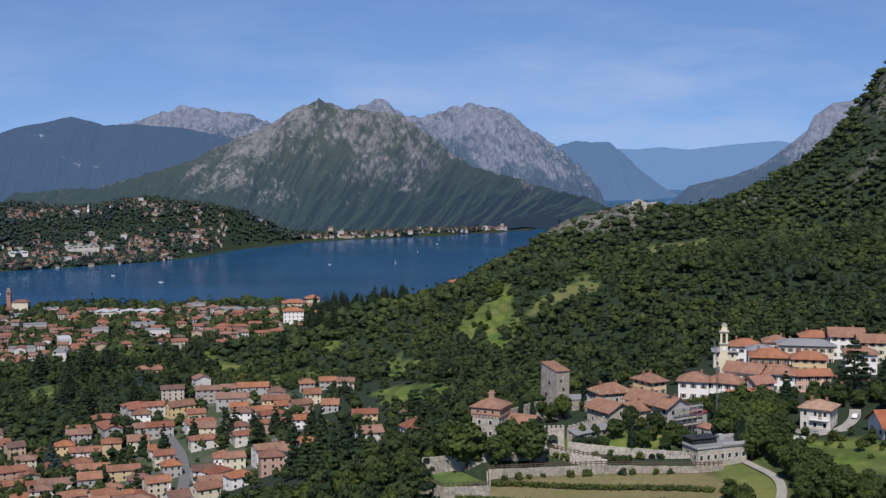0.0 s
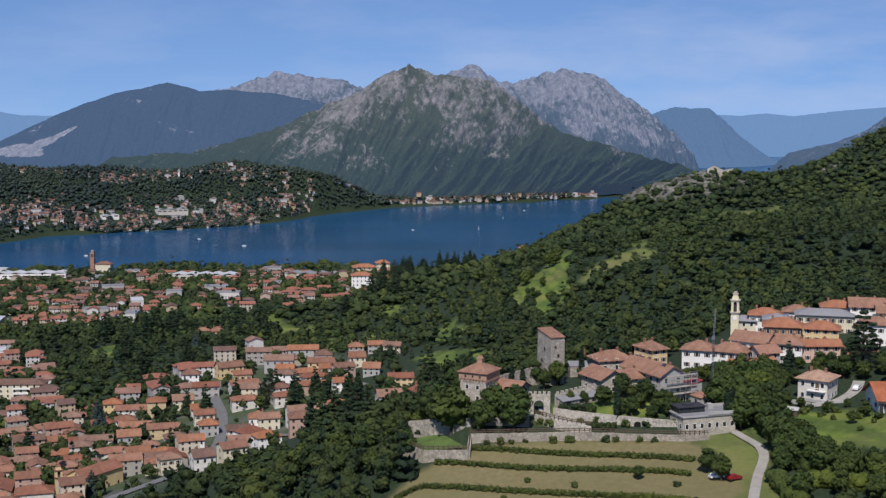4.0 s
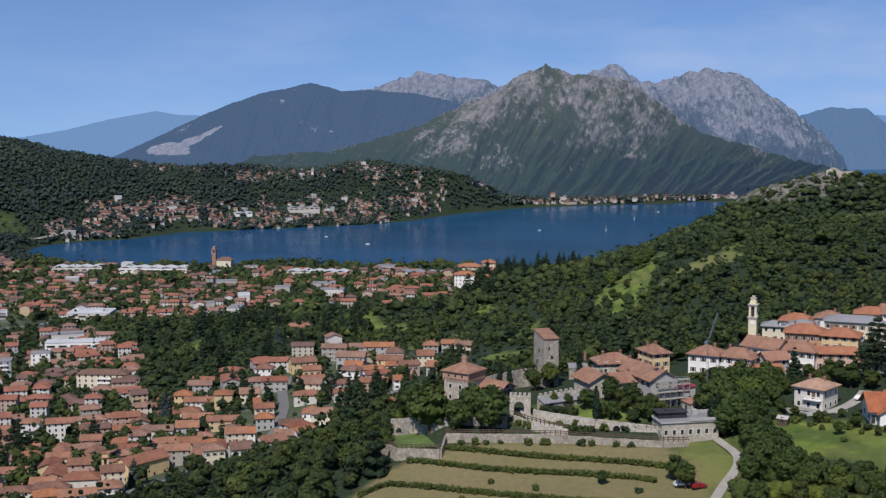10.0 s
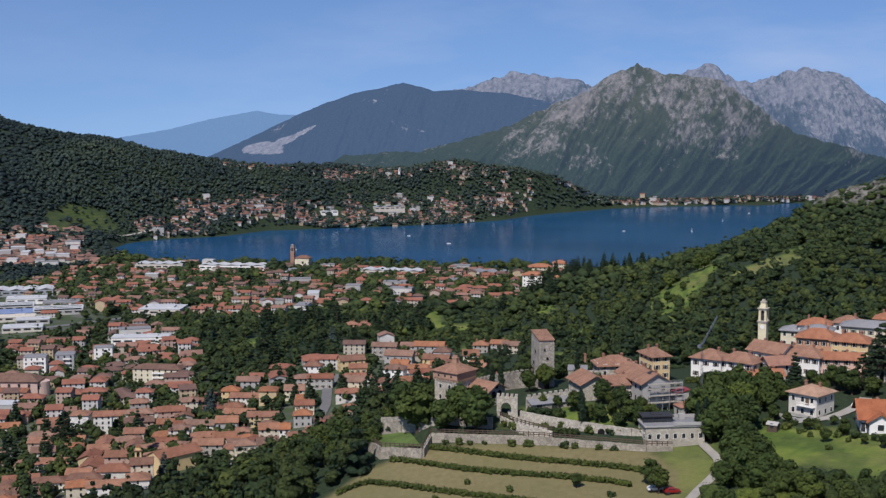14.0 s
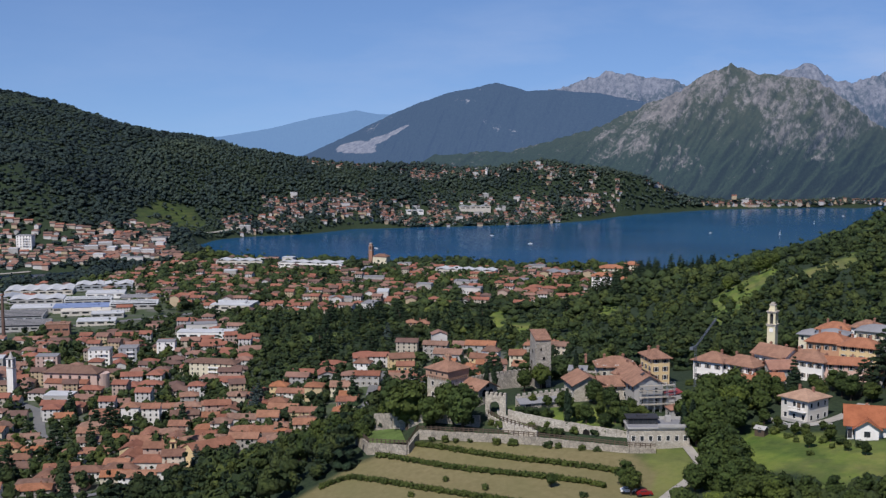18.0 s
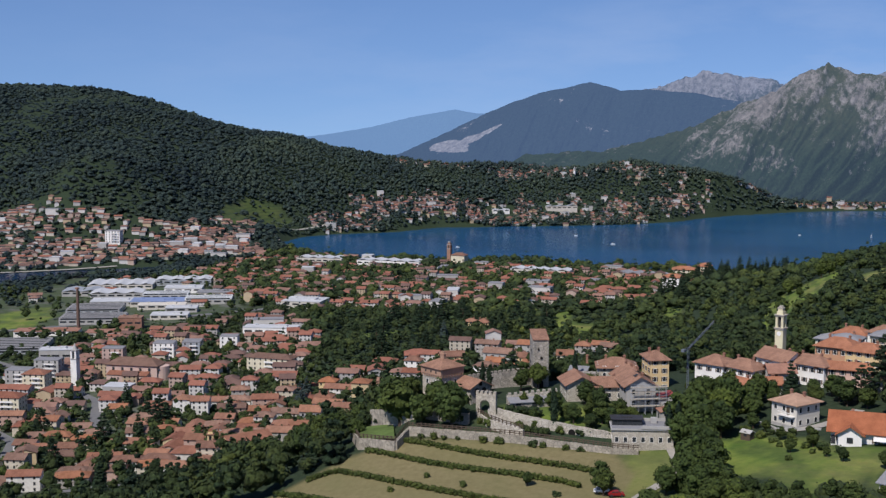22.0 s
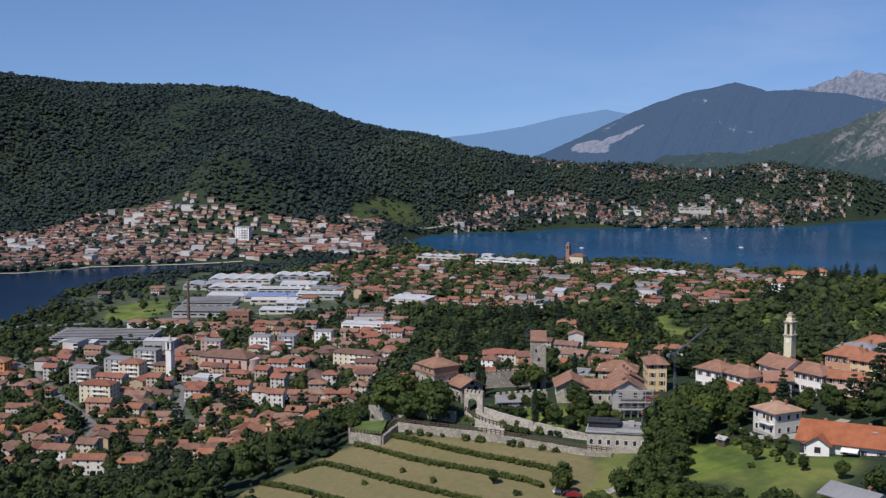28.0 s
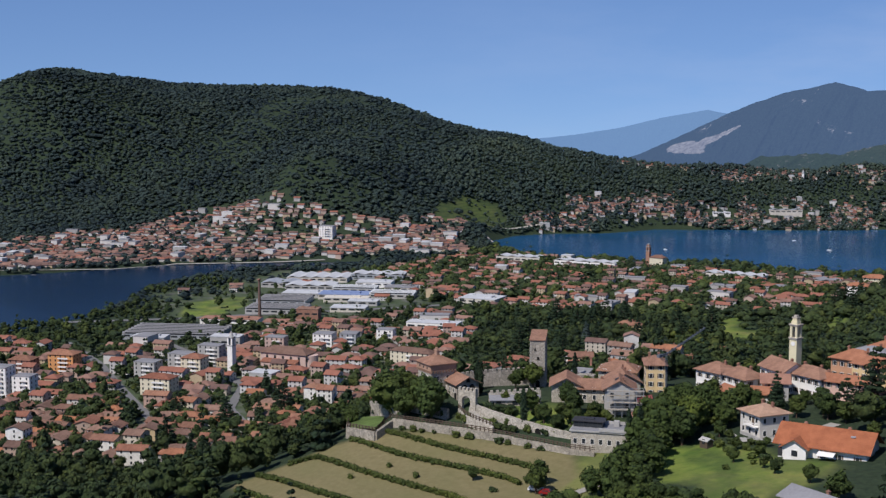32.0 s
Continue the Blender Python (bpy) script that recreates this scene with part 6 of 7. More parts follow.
house("house", "old tiled house behind the castle green", 56, 447, 22, 12, 9, 6.4, "hip", 2.3, MASON_PALE, OLD_TILE, 3, 3, 2, 0, True, 3, 0.8, z=96.5, group="houses of the upper village")
house("house", "low old cottage with mossy tiles between the barn and the houses", 61, 424, 28, 9, 7.5, 4.6, "gable", 2.0, MASON_PALE, OLD_TILE, 2, 3, 2, 0, True, 1, 0.9, z=97.2, group="houses of the upper village")
house("house", "tall ochre house with brown shutters and tiled roof", 69, 447, 33, 6.0, 10, 10.6, "hip", 2.0, OCHRE, OLD_TILE, 4, 2, 3, 0, "shutters", 2, 0.8, z=96, group="houses of the upper village")
reno = house("house", "old house under repair with a holed tile roof and scaffolding", 71, 421.5, -58, 10, 9, 7.0, "gable", 2.6, GREY, OLD_TILE, 2, 3, 2, 0, False, 1, 0.9, z=96.6, group="houses of the upper village")
# the tiles stay whole; a dark sheet paints the shade inside the hole
part("roof_hole", mesh_of("roof_hole", [(0.8, -1.4, 9.6 - 0.81 + 0.29), (3.0, -1.4, 9.6 - 0.81 + 0.29), (2.6, -0.25, 9.6 - 0.14 + 0.29), (1.1, -0.25, 9.6 - 0.14 + 0.29)], [(0, 1, 2, 3)], [DARK]), reno, (0, 0, 0.12), 0, "dark sheet on the tiles for the shaded hole")
scaf = thing("scaffolding", "grey tube scaffolding with timber decks against a house", "scaffolding", 77.0, 415.6, 96, 32)
for a in range(6):
    for b in (0, 1.1):
        part("pole", shared("pole", lambda: mesh_of("pole", *box(0.12, 0.12, 8.6), [METAL])), scaf, (-5.5 + a * 2.1, b, -0.5))
for zz in (2.0, 4.1, 6.2, 7.6):
    part("deck", shared("deck", lambda: mesh_of("deck", *box(11, 1.2, 0.12), [plain("deck_wood", (0.42, 0.38, 0.32), 0.9, 0.2, 1)])), scaf, (-0.2, 0.55, zz))
    part("guard_rail", shared("grail", lambda: mesh_of("guard_rail", *merged([box(11, 0.07, 0.07), box(11, 0.07, 0.07, 0.5)]), [METAL])), scaf, (-0.2, 0, zz + 0.5))
house("outbuilding", "low shed with a dark red sheet roof", 80, 421, -58, 5, 4, 4.5, "shed", 0.8, GREY, plain("red_sheet", (0.26, 0.05, 0.05), 0.5, 0.2, 0.5), 1, 1, 1, 0, False, 0, 0.3, "shed", z=96)
house("outbuilding", "small shed with a red sheet roof beside the scaffolding", 82, 414, -58, 5, 3.5, 3.2, "shed", 0.6, GREY, BROWN_TILE, 1, 1, 1, 0, False, 0, 0.3, "shed", z=94.5)
flat = house("modern_house", "long white stone house with a dark flat roof terrace", 80.8, 396.0, 22, 17, 8.4, 4.6, "flat", 0.3, MASON_PALE, SLATE, 1, 7, 3, 0, True, 0, category="house", z=92.4, group="houses of the upper village")
part("eave_band", mesh_of("eave_band", *box(17.8, 9.2, 0.45), [GREY]), flat, (0, 0, 4.4), 0, "grey concrete eave band")
part("roof_pavilion", mesh_of("roof_pavilion", *box(8.4, 4.4, 1.7), [GLASS_DARK]), flat, (-4.2, 1.2, 4.85), 0, "dark glazed roof pavilion")
part("pavilion_roof", mesh_of("pavilion_roof", *merged([box(9.2, 5.2, 0.3), box(3, 2, 0.3, 0.3)]), [DARK]), flat, (-4.2, 1.2, 6.55))
for k in range(7):
    part("mullion", shared("mullion", lambda: mesh_of("mullion", *box(0.12, 0.12, 1.7), [DARK])), flat, (-8.2 + 1.35 * k, -1.05, 4.85))
part("terrace_parapet", mesh_of("terrace_parapet", *merged([box(10, 0.25, 0.9, 0, 4.5, -4.7), box(0.25, 9, 0.9, 0, 9.4, 0), box(10, 0.25, 0.9, 0, 4.5, 4.6), box(1.6, 1.6, 1.6, 0, 3.5, 2.5)]), [GREY]), flat, (0, 0, 4.85))
ivy = thing("ruined_wall", "block of old wall overgrown with bright ivy", "ruin", 49, 437, 97, 20)
part("masonry", mesh_of("masonry", *box(7, 3.0, 4.6), [MASON]), ivy)
house("ruin", "small roofless stone ruin beside the tower", 45, 442, 10, 6, 4, 4.5, "shed", 0.8, MASON, SLATE, 1, 1, 1, 0, False, 0, 0.2, "ruin", z=96.5)

# houses round the church
UPPER = [  # x, y, turn, width, depth, eaves, roof, rise, wall, tiles, storeys, words
    (86, 457, -16, 13, 11, 7.6, "hip", 2.6, WHITE, OLD_TILE, 2, "white house with a hipped old tile roof"),
    (96, 454, -24, 15, 10, 7.2, "hip", 2.6, WHITE, OLD_TILE, 2, "white-walled house with a broad hipped roof"),
    (105, 464, -32, 16, 11, 8.0, "gable", 2.9, WHITE, OLD_TILE, 2, "plain white parish hall with a gabled roof"),
    (115, 462, -20, 17, 10, 7.4, "hip", 2.6, WHITE, OLD_TILE, 2, "white house under a wide red tile roof"),
    (107, 453, 28, 10, 8, 6.6, "gable", 2.2, GREY, BROWN_TILE, 2, "grey gabled house with a brown roof"),
    (98, 442.5, -30, 9, 6.5, 4.8, "gable", 1.8, WHITE, NEW_TILE, 1, "small white cottage with new red tiles"),
    (105, 445, 24, 10, 6.5, 4.8, "gable", 1.8, WHITE, NEW_TILE, 1, "low cottage with an orange-red tile roof"),
    (125, 461, 4, 20, 8, 6.4, "gable", 1.8, plain("salmon_render", (0.62, 0.42, 0.34), 0.9, 0.15, 0.5), NEW_TILE, 2, "long salmon-pink house with a red roof"),
    (119, 489, -8, 17, 12, 7.8, "hip", 2.8, plain("terracotta_render", (0.50, 0.28, 0.17), 0.9, 0.15, 0.5), NEW_TILE, 2, "terracotta-rendered villa with a hipped orange roof"),
    (130, 476, -12, 15, 11, 9.0, "hip", 2.4, OCHRE, NEW_TILE, 3, "ochre villa with a hipped orange roof"),
    (118, 524, -10, 15, 11, 8.2, "hip", 2.4, WHITE, NEW_TILE, 2, "white house with an orange hipped roof"),
    (129, 520, -10, 12, 10, 8.4, "hip", 2.3, WHITE, OLD_TILE, 2, "white villa with a tiled hip roof"),
    (137, 507, -10, 26, 11, 8.0, "hip", 1.9, CREAM, SLATE, 2, "long cream school building with a grey roof"),
    (144, 519, -8, 15, 10, 8.6, "hip", 2.2, CREAM, NEW_TILE, 2, "house with a bright orange tiled roof"),
    (153, 510, -8, 16, 12, 9.5, "gable", 3.0, WHITE, OLD_TILE, 3, "tall white gabled house with brown tiles"),
    (110, 524, -8, 11, 9, 7.0, "hip", 1.6, CREAM, SLATE, 2, "cream house with a low grey hipped roof"),
    (139, 455, -6, 12, 8, 4.6, "gable", 1.8, GREY, OLD_TILE, 1, "low house with an old tile roof"),
    (119, 503, -8, 12, 10, 8.4, "hip", 1.6, GREY, SLATE, 2, "grey villa with a flat-pitched slate roof"),
    (150, 482, -10, 14, 11, 8.5, "hip", 2.2, WHITE, OLD_TILE, 2, "white villa with a brown hipped roof"),
    (160, 497, -8, 16, 11, 9, "gable", 2.6, CREAM, OLD_TILE, 3, "cream gabled house on the village edge"),
]
for x, y, a, w, d, h, k, r, wm, tm, st, words_ in UPPER:
    house("house", words_, x, y, a, w * 0.78, d * 0.8, h * 0.92, k, r * 0.85, wm, tm, st, max(2, int(w / 3.4)), 2, 0, "shutters" if w > 12 else True, 1 + (w > 14), 0.8, group="houses of the upper village", z=ground_at(x, y) - 0.3)
belfry("bell_tower", "slim cream-yellow church bell tower with an open bell stage", 101, 482, -12, 2.7, 19.6, plain("pale_yellow_render", (0.68, 0.62, 0.42), 0.9, 0.14, 0.6), plain("cornice_grey", (0.42, 0.38, 0.32), 0.9, 0.2, 0.6), z=98.6)

BEIGE = plain("beige_render", (0.60, 0.57, 0.51), 0.9, 0.14, 0.6)
VIVID_TILE = tiled("vivid_orange_tile", (0.36, 0.12, 0.055), (0.47, 0.17, 0.08))
# the white villa and the orange-roofed house
villa = house("villa", "white two-storey villa with a sandy hipped roof and balcony", 118.5, 420.5, -30, 9.2, 9.6, 7.0, "hip", 1.9, BEIGE, SAND_TILE, 2, 3, 3, 0, True, 2, 0.9, z=96.2, group="houses of the upper village")
part("plinth", mesh_of("plinth", *box(9.26, 9.66, 3.2, -2.6), [GREY]), villa, (0, 0, 0), 0, "grey rendered ground storey")
part("balcony", mesh_of("balcony", *merged([box(5.5, 1.4, 0.25, 3.3, 1.4, -5.4), box(5.5, 0.1, 0.12, 4.4, 1.4, -6.1)] + [box(0.06, 0.06, 0.9, 3.55, -1.3 + 0.42 * k, -6.1) for k in range(14)]), [WHITE]), villa)
part("door", mesh_of("door", *box(1.1, 0.12, 2.2), [SHUTTER]), villa, (1.5, -4.82, 3.6))
wall_run("garden_wall", "grey garden wall round the white villa", [(108.5, 418), (115, 411.5), (127, 414)], [96.6, 96.8, 97.4], 93, 0.4, GREY)
orange = house("villa", "long white chalet-like house with a large orange tile roof", 143, 406, 6, 23, 12, 4.2, "gable", 3.6, WHITE, VIVID_TILE, 1, 5, 2, 0, "shutters", 2, 1.2, z=97.2, group="houses of the upper village")
part("cross_gable", mesh_of("cross_gable", *body(7, 6, 3.6, 1.9, "gable"), [WHITE]), orange, (-6.5, -4.6, 0), 90)
part("cross_roof", mesh_of("cross_roof", *roofing(7.0, 6, 1.9, "gable", 0.9), [VIVID_TILE]), orange, (-6.5, -4.6, 3.62), 90)
window(orange, -6.5, -8.1, 1.0, 0, 1.6, 1.6, True)
# no recess is cut; a dark slab paints the shade in the loggia
part("loggia", mesh_of("loggia", *box(1.1, 0.2, 2.3), [DARK]), orange, (-10.9, -6.1, 0.2), 0, "dark slab on the wall for the shaded loggia")
part("canopy", mesh_of("canopy", *roofing(4.2, 3.0, 0.7, "shed", 0.1, 0.12), [WHITE]), orange, (1.6, -7.6, 2.4))
part("roof_window", mesh_of("roof_window", *box(1.2, 0.9, 0.25), [METAL]), orange, (7, -2.4, 6.6))
house("garage", "low grey-roofed outbuilding near the gardens", 158, 361, -20, 13, 9, 4.2, "gable", 1.8, WHITE, SLATE, 1, 3, 2, 0, False, 1, 0.7, "outbuilding", z=95.5)
house("garden_shed", "small timber garden shed with a pale roof", 108.5, 405, -20, 3, 2.2, 2.0, "gable", 0.6, WOOD, GREY, 1, 1, 0, 0, False, 0, 0.25, "shed", z=ground_at(108.5, 405))

# tower crane
crane = thing("crane", "grey lattice builder's crane with a raised jib", "crane", 86.5, 422, 95, 0)


CRANE_PAINT = plain("crane_paint", (0.15, 0.17, 0.20), 0.6, 0.3, 1.0)


def lattice(length, w):
    p = [box(0.07, 0.07, length, 0, sx * w / 2, sy * w / 2) for sx in (-1, 1) for sy in (-1, 1)]
    for k in range(int(length / w)):
        p += [box(w, 0.045, 0.045, k * w, 0, sy * w / 2) for sy in (-1, 1)] + [box(0.045, w, 0.045, k * w, sx * w / 2, 0) for sx in (-1, 1)]
    return merged(p)


part("mast", mesh_of("mast", *lattice(20, 0.5), [CRANE_PAINT]), crane)
jib = part("jib", mesh_of("jib", *lattice(20, 0.4), [CRANE_PAINT]), crane)
jib.matrix_basis = pose(0, 0, 20, -74, 0, -8)
tail = part("counter_jib", mesh_of("counter_jib", *merged([lattice(3.5, 0.6), box(1.0, 0.8, 1.2, 2.9)]), [CRANE_PAINT]), crane)
tail.matrix_basis = pose(0, 0, 20, 90, 0, -8)
part("base", mesh_of("base", *merged([box(3.2, 3.2, 0.8), box(2.2, 2.2, 0.9, 0.8)]), [GREY]), crane)


def car(label, x, y, rot, paint):
    ob = thing("car", label, "car", x, y, ground_at(x, y) + 0.25, rot, "parked cars")
    prof = [(-2.1, 0.35), (-2.1, 0.85), (-1.75, 1.0), (-1.2, 1.42), (0.5, 1.45), (1.15, 1.0), (1.95, 0.88), (2.1, 0.6), (2.1, 0.35)]
    n = len(prof)
    v = [(x0, yy * (0.86 if z0 > 1.1 else 1), z0) for yy in (-0.86, 0.86) for x0, z0 in prof]
    part("body", mesh_of("body", v, [tuple(range(n)), tuple(range(2 * n - 1, n - 1, -1))] + [(i, i + n, (i + 1) % n + n, (i + 1) % n) for i in range(n)], [paint]), ob)
    for yy in (-1, 1):
        part("side_window", shared("carwin", lambda: mesh_of("side_window", *merged([box(0.8, 0.04, 0.36, 0, -0.45), box(0.75, 0.04, 0.36, 0, 0.42)]), [GLASS_DARK])), ob, (-0.35, yy * 0.82, 1.0))
    part("windscreen", mesh_of("windscreen", [(0.56, -0.66, 1.40), (0.56, 0.66, 1.40), (1.14, 0.74, 1.03), (1.14, -0.74, 1.03)], [(0, 1, 2, 3)], [GLASS_DARK]), ob, (0.02, 0, 0.03))
    bm = bmesh.new()
    bmesh.ops.create_cone(bm, cap_ends=True, segments=14, radius1=0.32, radius2=0.32, depth=0.2)
    me = shared("tyre", lambda: bpy.data.meshes.new("wheel"))
    if not len(me.vertices):
        bm.to_mesh(me)
        me.materials.append(DARK)
    for sx in (-1.3, 1.3):
        for sy in (-0.8, 0.8):
            w = part("wheel", me, ob)
            w.matrix_basis = pose(sx, sy, 0.32, 90, 0, 0)


CAR_WHITE = plain("white_paint", (0.75, 0.75, 0.76), 0.25, 0.05, 1, 0, 0)
car("white hatchback parked beside the vineyard track", 81, 361.5, 20, CAR_WHITE)
car("dark red car parked by the vineyard", 85.5, 360, 25, plain("red_paint", (0.25, 0.02, 0.02), 0.25, 0.1, 1, 0, 0))
car("white car on the villa driveway", 131.5, 425, 60, CAR_WHITE)
strip("driveway", "pale concrete driveway beside the villa", [(116, 412), (124, 414), (131, 424), (134, 434)], 3.6, GRAVEL, 0.3)


# ---- vine rows, hedges and shrubs ----
def leafy_run(name, label, line, width, tall, mat, category, posts=True, seed=0, z=None):
    """A row of leaves along a line, bushy and uneven, with stakes."""
    rs = np.random.RandomState(seed)
    p = [np.array(line[0], float)]
    for a, b in zip(line, line[1:]):
        a, b = np.array(a, float), np.array(b, float)
        n = max(2, int(np.hypot(*(b - a)) / 0.55))
        p += [a + (b - a) * k / n for k in range(1, n + 1)]
    p = np.array(p)
    for _ in range(12):
        p[1:-1] = (p[:-2] + 2 * p[1:-1] + p[2:]) / 4
    zz = height(p[:, 0], p[:, 1]) if z is None else np.full(len(p), z)
    c = np.concatenate([np.stack([p[:, 0] + rs.normal(size=len(p)) * width * 0.16, p[:, 1] + rs.normal(size=len(p)) * width * 0.16, zz + tall * q + rs.normal(size=len(p)) * 0.08], -1) for q in (0.3, 0.68)])
    r = rs.uniform(0.75, 1.1, len(c)) * width * 0.5
    v, f = joined_mesh([cores(c, r, 0.9), leaves(rs, c, r, 12, 0.2, 0.95)])
    o = np.array([p[0, 0], p[0, 1], zz[0]])
    ob = thing(name, label, category, *o, 0, "rows of the vineyard" if name == "vine_row" else "")
    part("foliage", tri_mesh("foliage", v - o, f, [mat], np.full(len(v), rs.rand())), ob)
    if posts:
        st = shared("stake", lambda: mesh_of("stake", *box(0.09, 0.09, 1.9), [WOOD]))
        for k in range(0, len(p), 9):
            part("stake", st, ob, (p[k, 0] - o[0], p[k, 1] - o[1], zz[k] - o[2]))
    return ob


ROWS_OF_VINES = [[(14, 380.2), (32, 378.3), (48, 376.6), (66, 375.5), (76, 374)], [(4, 375), (16, 371.5), (28, 369.2), (50, 367.6), (68, 366), (74, 364)], [(-6, 358), (0, 363), (12, 359.5), (25, 356.2), (41, 353.2), (61, 350), (72, 347)],
                 [(-12, 350), (-2, 347), (10, 343.5), (22, 340.6), (40, 337), (60, 332)], [(-8, 338), (8, 333), (24, 328)]]
for i, ln in enumerate(ROWS_OF_VINES):
    leafy_run("vine_row", "trimmed green row of vines along the slope", ln, 1.5, 1.5, VINE, "vines", True, 900 + i)
leafy_run("hedge", "clipped green hedge beside the white villa", [(97, 421), (101, 425), (105.5, 428.5)], 2.0, 2.0, VINE, "hedge", False, 921)
leafy_run("hedge", "bright green hedge in the upper village", [(80, 446), (86, 449), (91, 447)], 1.8, 1.8, VINE, "hedge", False, 922)
leafy_run("hedge", "dark hedge along the castle wall", [(40, 397), (44, 398), (48, 399)], 2.4, 2.2, LEAF, "hedge", False, 923, 96.2)
leafy_run("hedge", "low hedge beside the ramp", [(47, 390), (51, 389.8), (55, 389.8)], 1.6, 1.6, LEAF, "hedge", False, 924, 93.2)
leafy_run("hedge", "ivy-covered wall top near the tower", [(46, 435.8), (49, 436.8), (52, 437.8)], 3.4, 5.0, VINE, "hedge", False, 925, 97)
leafy_run("hedge", "yellow-green bushes below the scaffolding", [(66, 413), (70, 411.5), (74, 410)], 3.0, 2.6, VINE, "hedge", False, 926, 95.8)
for i, (x, y, s) in enumerate(((18, 382.8, 0.9), (22, 383, 1.3), (25, 383.4, 0.8), (29, 384, 0.7), (37, 384.4, 1.3), (42, 385, 1.2), (52, 385.4, 1.2), (55, 385.6, 1.0), (62, 385.8, 1.0), (66, 386, 0.9), (24, 352, 0.8), (43, 358, 1.0), (70, 357, 1.0), (30, 362, 0.8), (112, 406, 1.2), (116, 402, 0.9), (121, 404, 1.3), (127, 400, 1.2), (131, 394, 1.4), (119, 398, 0.9), (124, 385, 0.8), (136, 391, 1.2), (107, 410, 1.4), (4, 384, 0.9), (8, 381, 0.8), (33, 391, 1.1), (36, 390.5, 1.3), (39, 390.2, 0.9), (28, 390, 1.2), (58, 391.5, 1.3), (64, 391.8, 1.1), (67, 393, 1.2), (73, 393.5, 1.3), (76, 395, 1.2), (50, 393.5, 1.2), (45, 392.5, 1.0), (114, 409, 1.1), (129, 391, 0.8), (126, 396, 1.0), (120, 409, 1.2))):
    zz = ground_at(x, y)
    leafy_run("shrub", "small rounded green garden shrub", [(x - 0.4 * s, y), (x + 0.4 * s, y + 0.2)], 1.7 * s, 1.5 * s, VINE if i % 3 else LEAF, "shrub", False, 940 + i, zz)

# ---- the hotel and its dark firs above the lake ----
for x, y, a, w, d, h, wm, words_ in ((-133, 1200, 15, 20, 12, 9, CREAM, "large cream hotel with two tiers of orange tile roofs"), (-118, 1214, 15, 12, 10, 12, CREAM, "upper wing of the hotel with an orange tile roof"), (-128, 1148, 10, 17, 11, 10, WHITE, "white villa block with a hipped tile roof among firs"), (-108, 1150, 8, 12, 8, 5, WHITE, "low white annexe with a tiled roof"), (-52, 1215, 5, 10, 8, 5, WHITE, "white house with an orange roof above the lake"), (10, 1225, 5, 9, 7, 5, WHITE, "small white house on the wooded point")):
    house("house", words_, x, y, a, w, d, h, "hip", 2.4, wm, NEW_TILE, max(2, int(h / 3)), 5, 3, 0, False, 1, 0.8)
    mark(x, y, w / 2)

# ---- scrub on the bank below the near meadow ----
for i, ln in enumerate(([(101, 366), (108, 360), (116, 356)], [(112, 364), (120, 360), (128, 357)], [(104, 352), (112, 347), (120, 344)], [(124, 352), (132, 350), (141, 350)], [(120, 340), (130, 338), (140, 337)], [(138, 358), (146, 356), (152, 352)], [(96, 356), (98, 346), (100, 338)], [(142, 344), (150, 342), (158, 343)])):
    leafy_run("thicket", "tangled green thicket on the bank below the meadow", ln, 5.0, 3.4, (LEAF_NEAR, LEAF)[i % 2], "bushes", False, 990 + i)

# ---- the knoll above the lake ----
house("chapel", "small white chapel on the rocky knoll", 146, 1352, 10, 5, 5, 7, "gable", 1.5, WHITE, TILE_A, 1, 1, 1, 0, False, 0, 0.3, "chapel", z=ground_at(146, 1352) + 1)
wall_run("ruined_wall", "broken stone ruins along the top of the knoll", [(182, 1304), (188, 1302), (197, 1302), (206, 1304)], [ground_at(182, 1304) + 6, ground_at(188, 1302) + 9, ground_at(197, 1302) + 5, ground_at(206, 1304) + 7], 95, 2.0, MASON_PALE, category="ruin")


# ---- trees of the castle and the upper village ----
CASTLE_TREES = [(7, 390, 1.05), (2, 395, 0.95), (16, 386.5, 0.72), (25.5, 387.5, 0.95), (20, 390, 0.8), (31, 429, 0.7), (38, 424, 0.75), (34, 420, 0.6), (52, 402, 0.62), (58, 413, 0.72), (65, 406, 0.7), (68, 399, 0.6), (63, 401, 0.5), (42, 403, 0.42),
                (46, 404, 0.4), (-2, 398, 0.9), (-6, 386, 0.8), (0, 408, 1.0), (8, 410, 0.8), (-12, 400, 0.9), (79, 366, 0.72), (82, 360, 0.80), (60, 362, 0.42), (60, 397, 0.62), (66, 395, 0.55), (71, 398, 0.62), (72, 404, 0.55), (57, 398, 0.5), (48, 396, 0.4), (70, 409, 0.5), (61, 410, 0.5), (5, 400, 1.0)]
for i, (x, y, s) in enumerate(CASTLE_TREES):
    tree("broad", x, y, s * (1.8 if i < 5 else 1.3 if i < 12 else 1.15), i)
for x, y, s in ((24, 413, 0.95), (27.5, 410, 0.95), (55.5, 393, 1.15), (7, 436, 1.0), (15, 440, 0.8), (19, 442, 0.8), (46, 436, 1.0), (88, 398, 1.1), (90, 401, 1.1)):
    tree("cypress", x, y, s)
tree("conifer", 113, 441, 0.95)
for x, y, s in ((139, 452, 1.05), (148, 446, 0.8), (133, 444, 0.62)):
    tree("cedar", x, y, s)
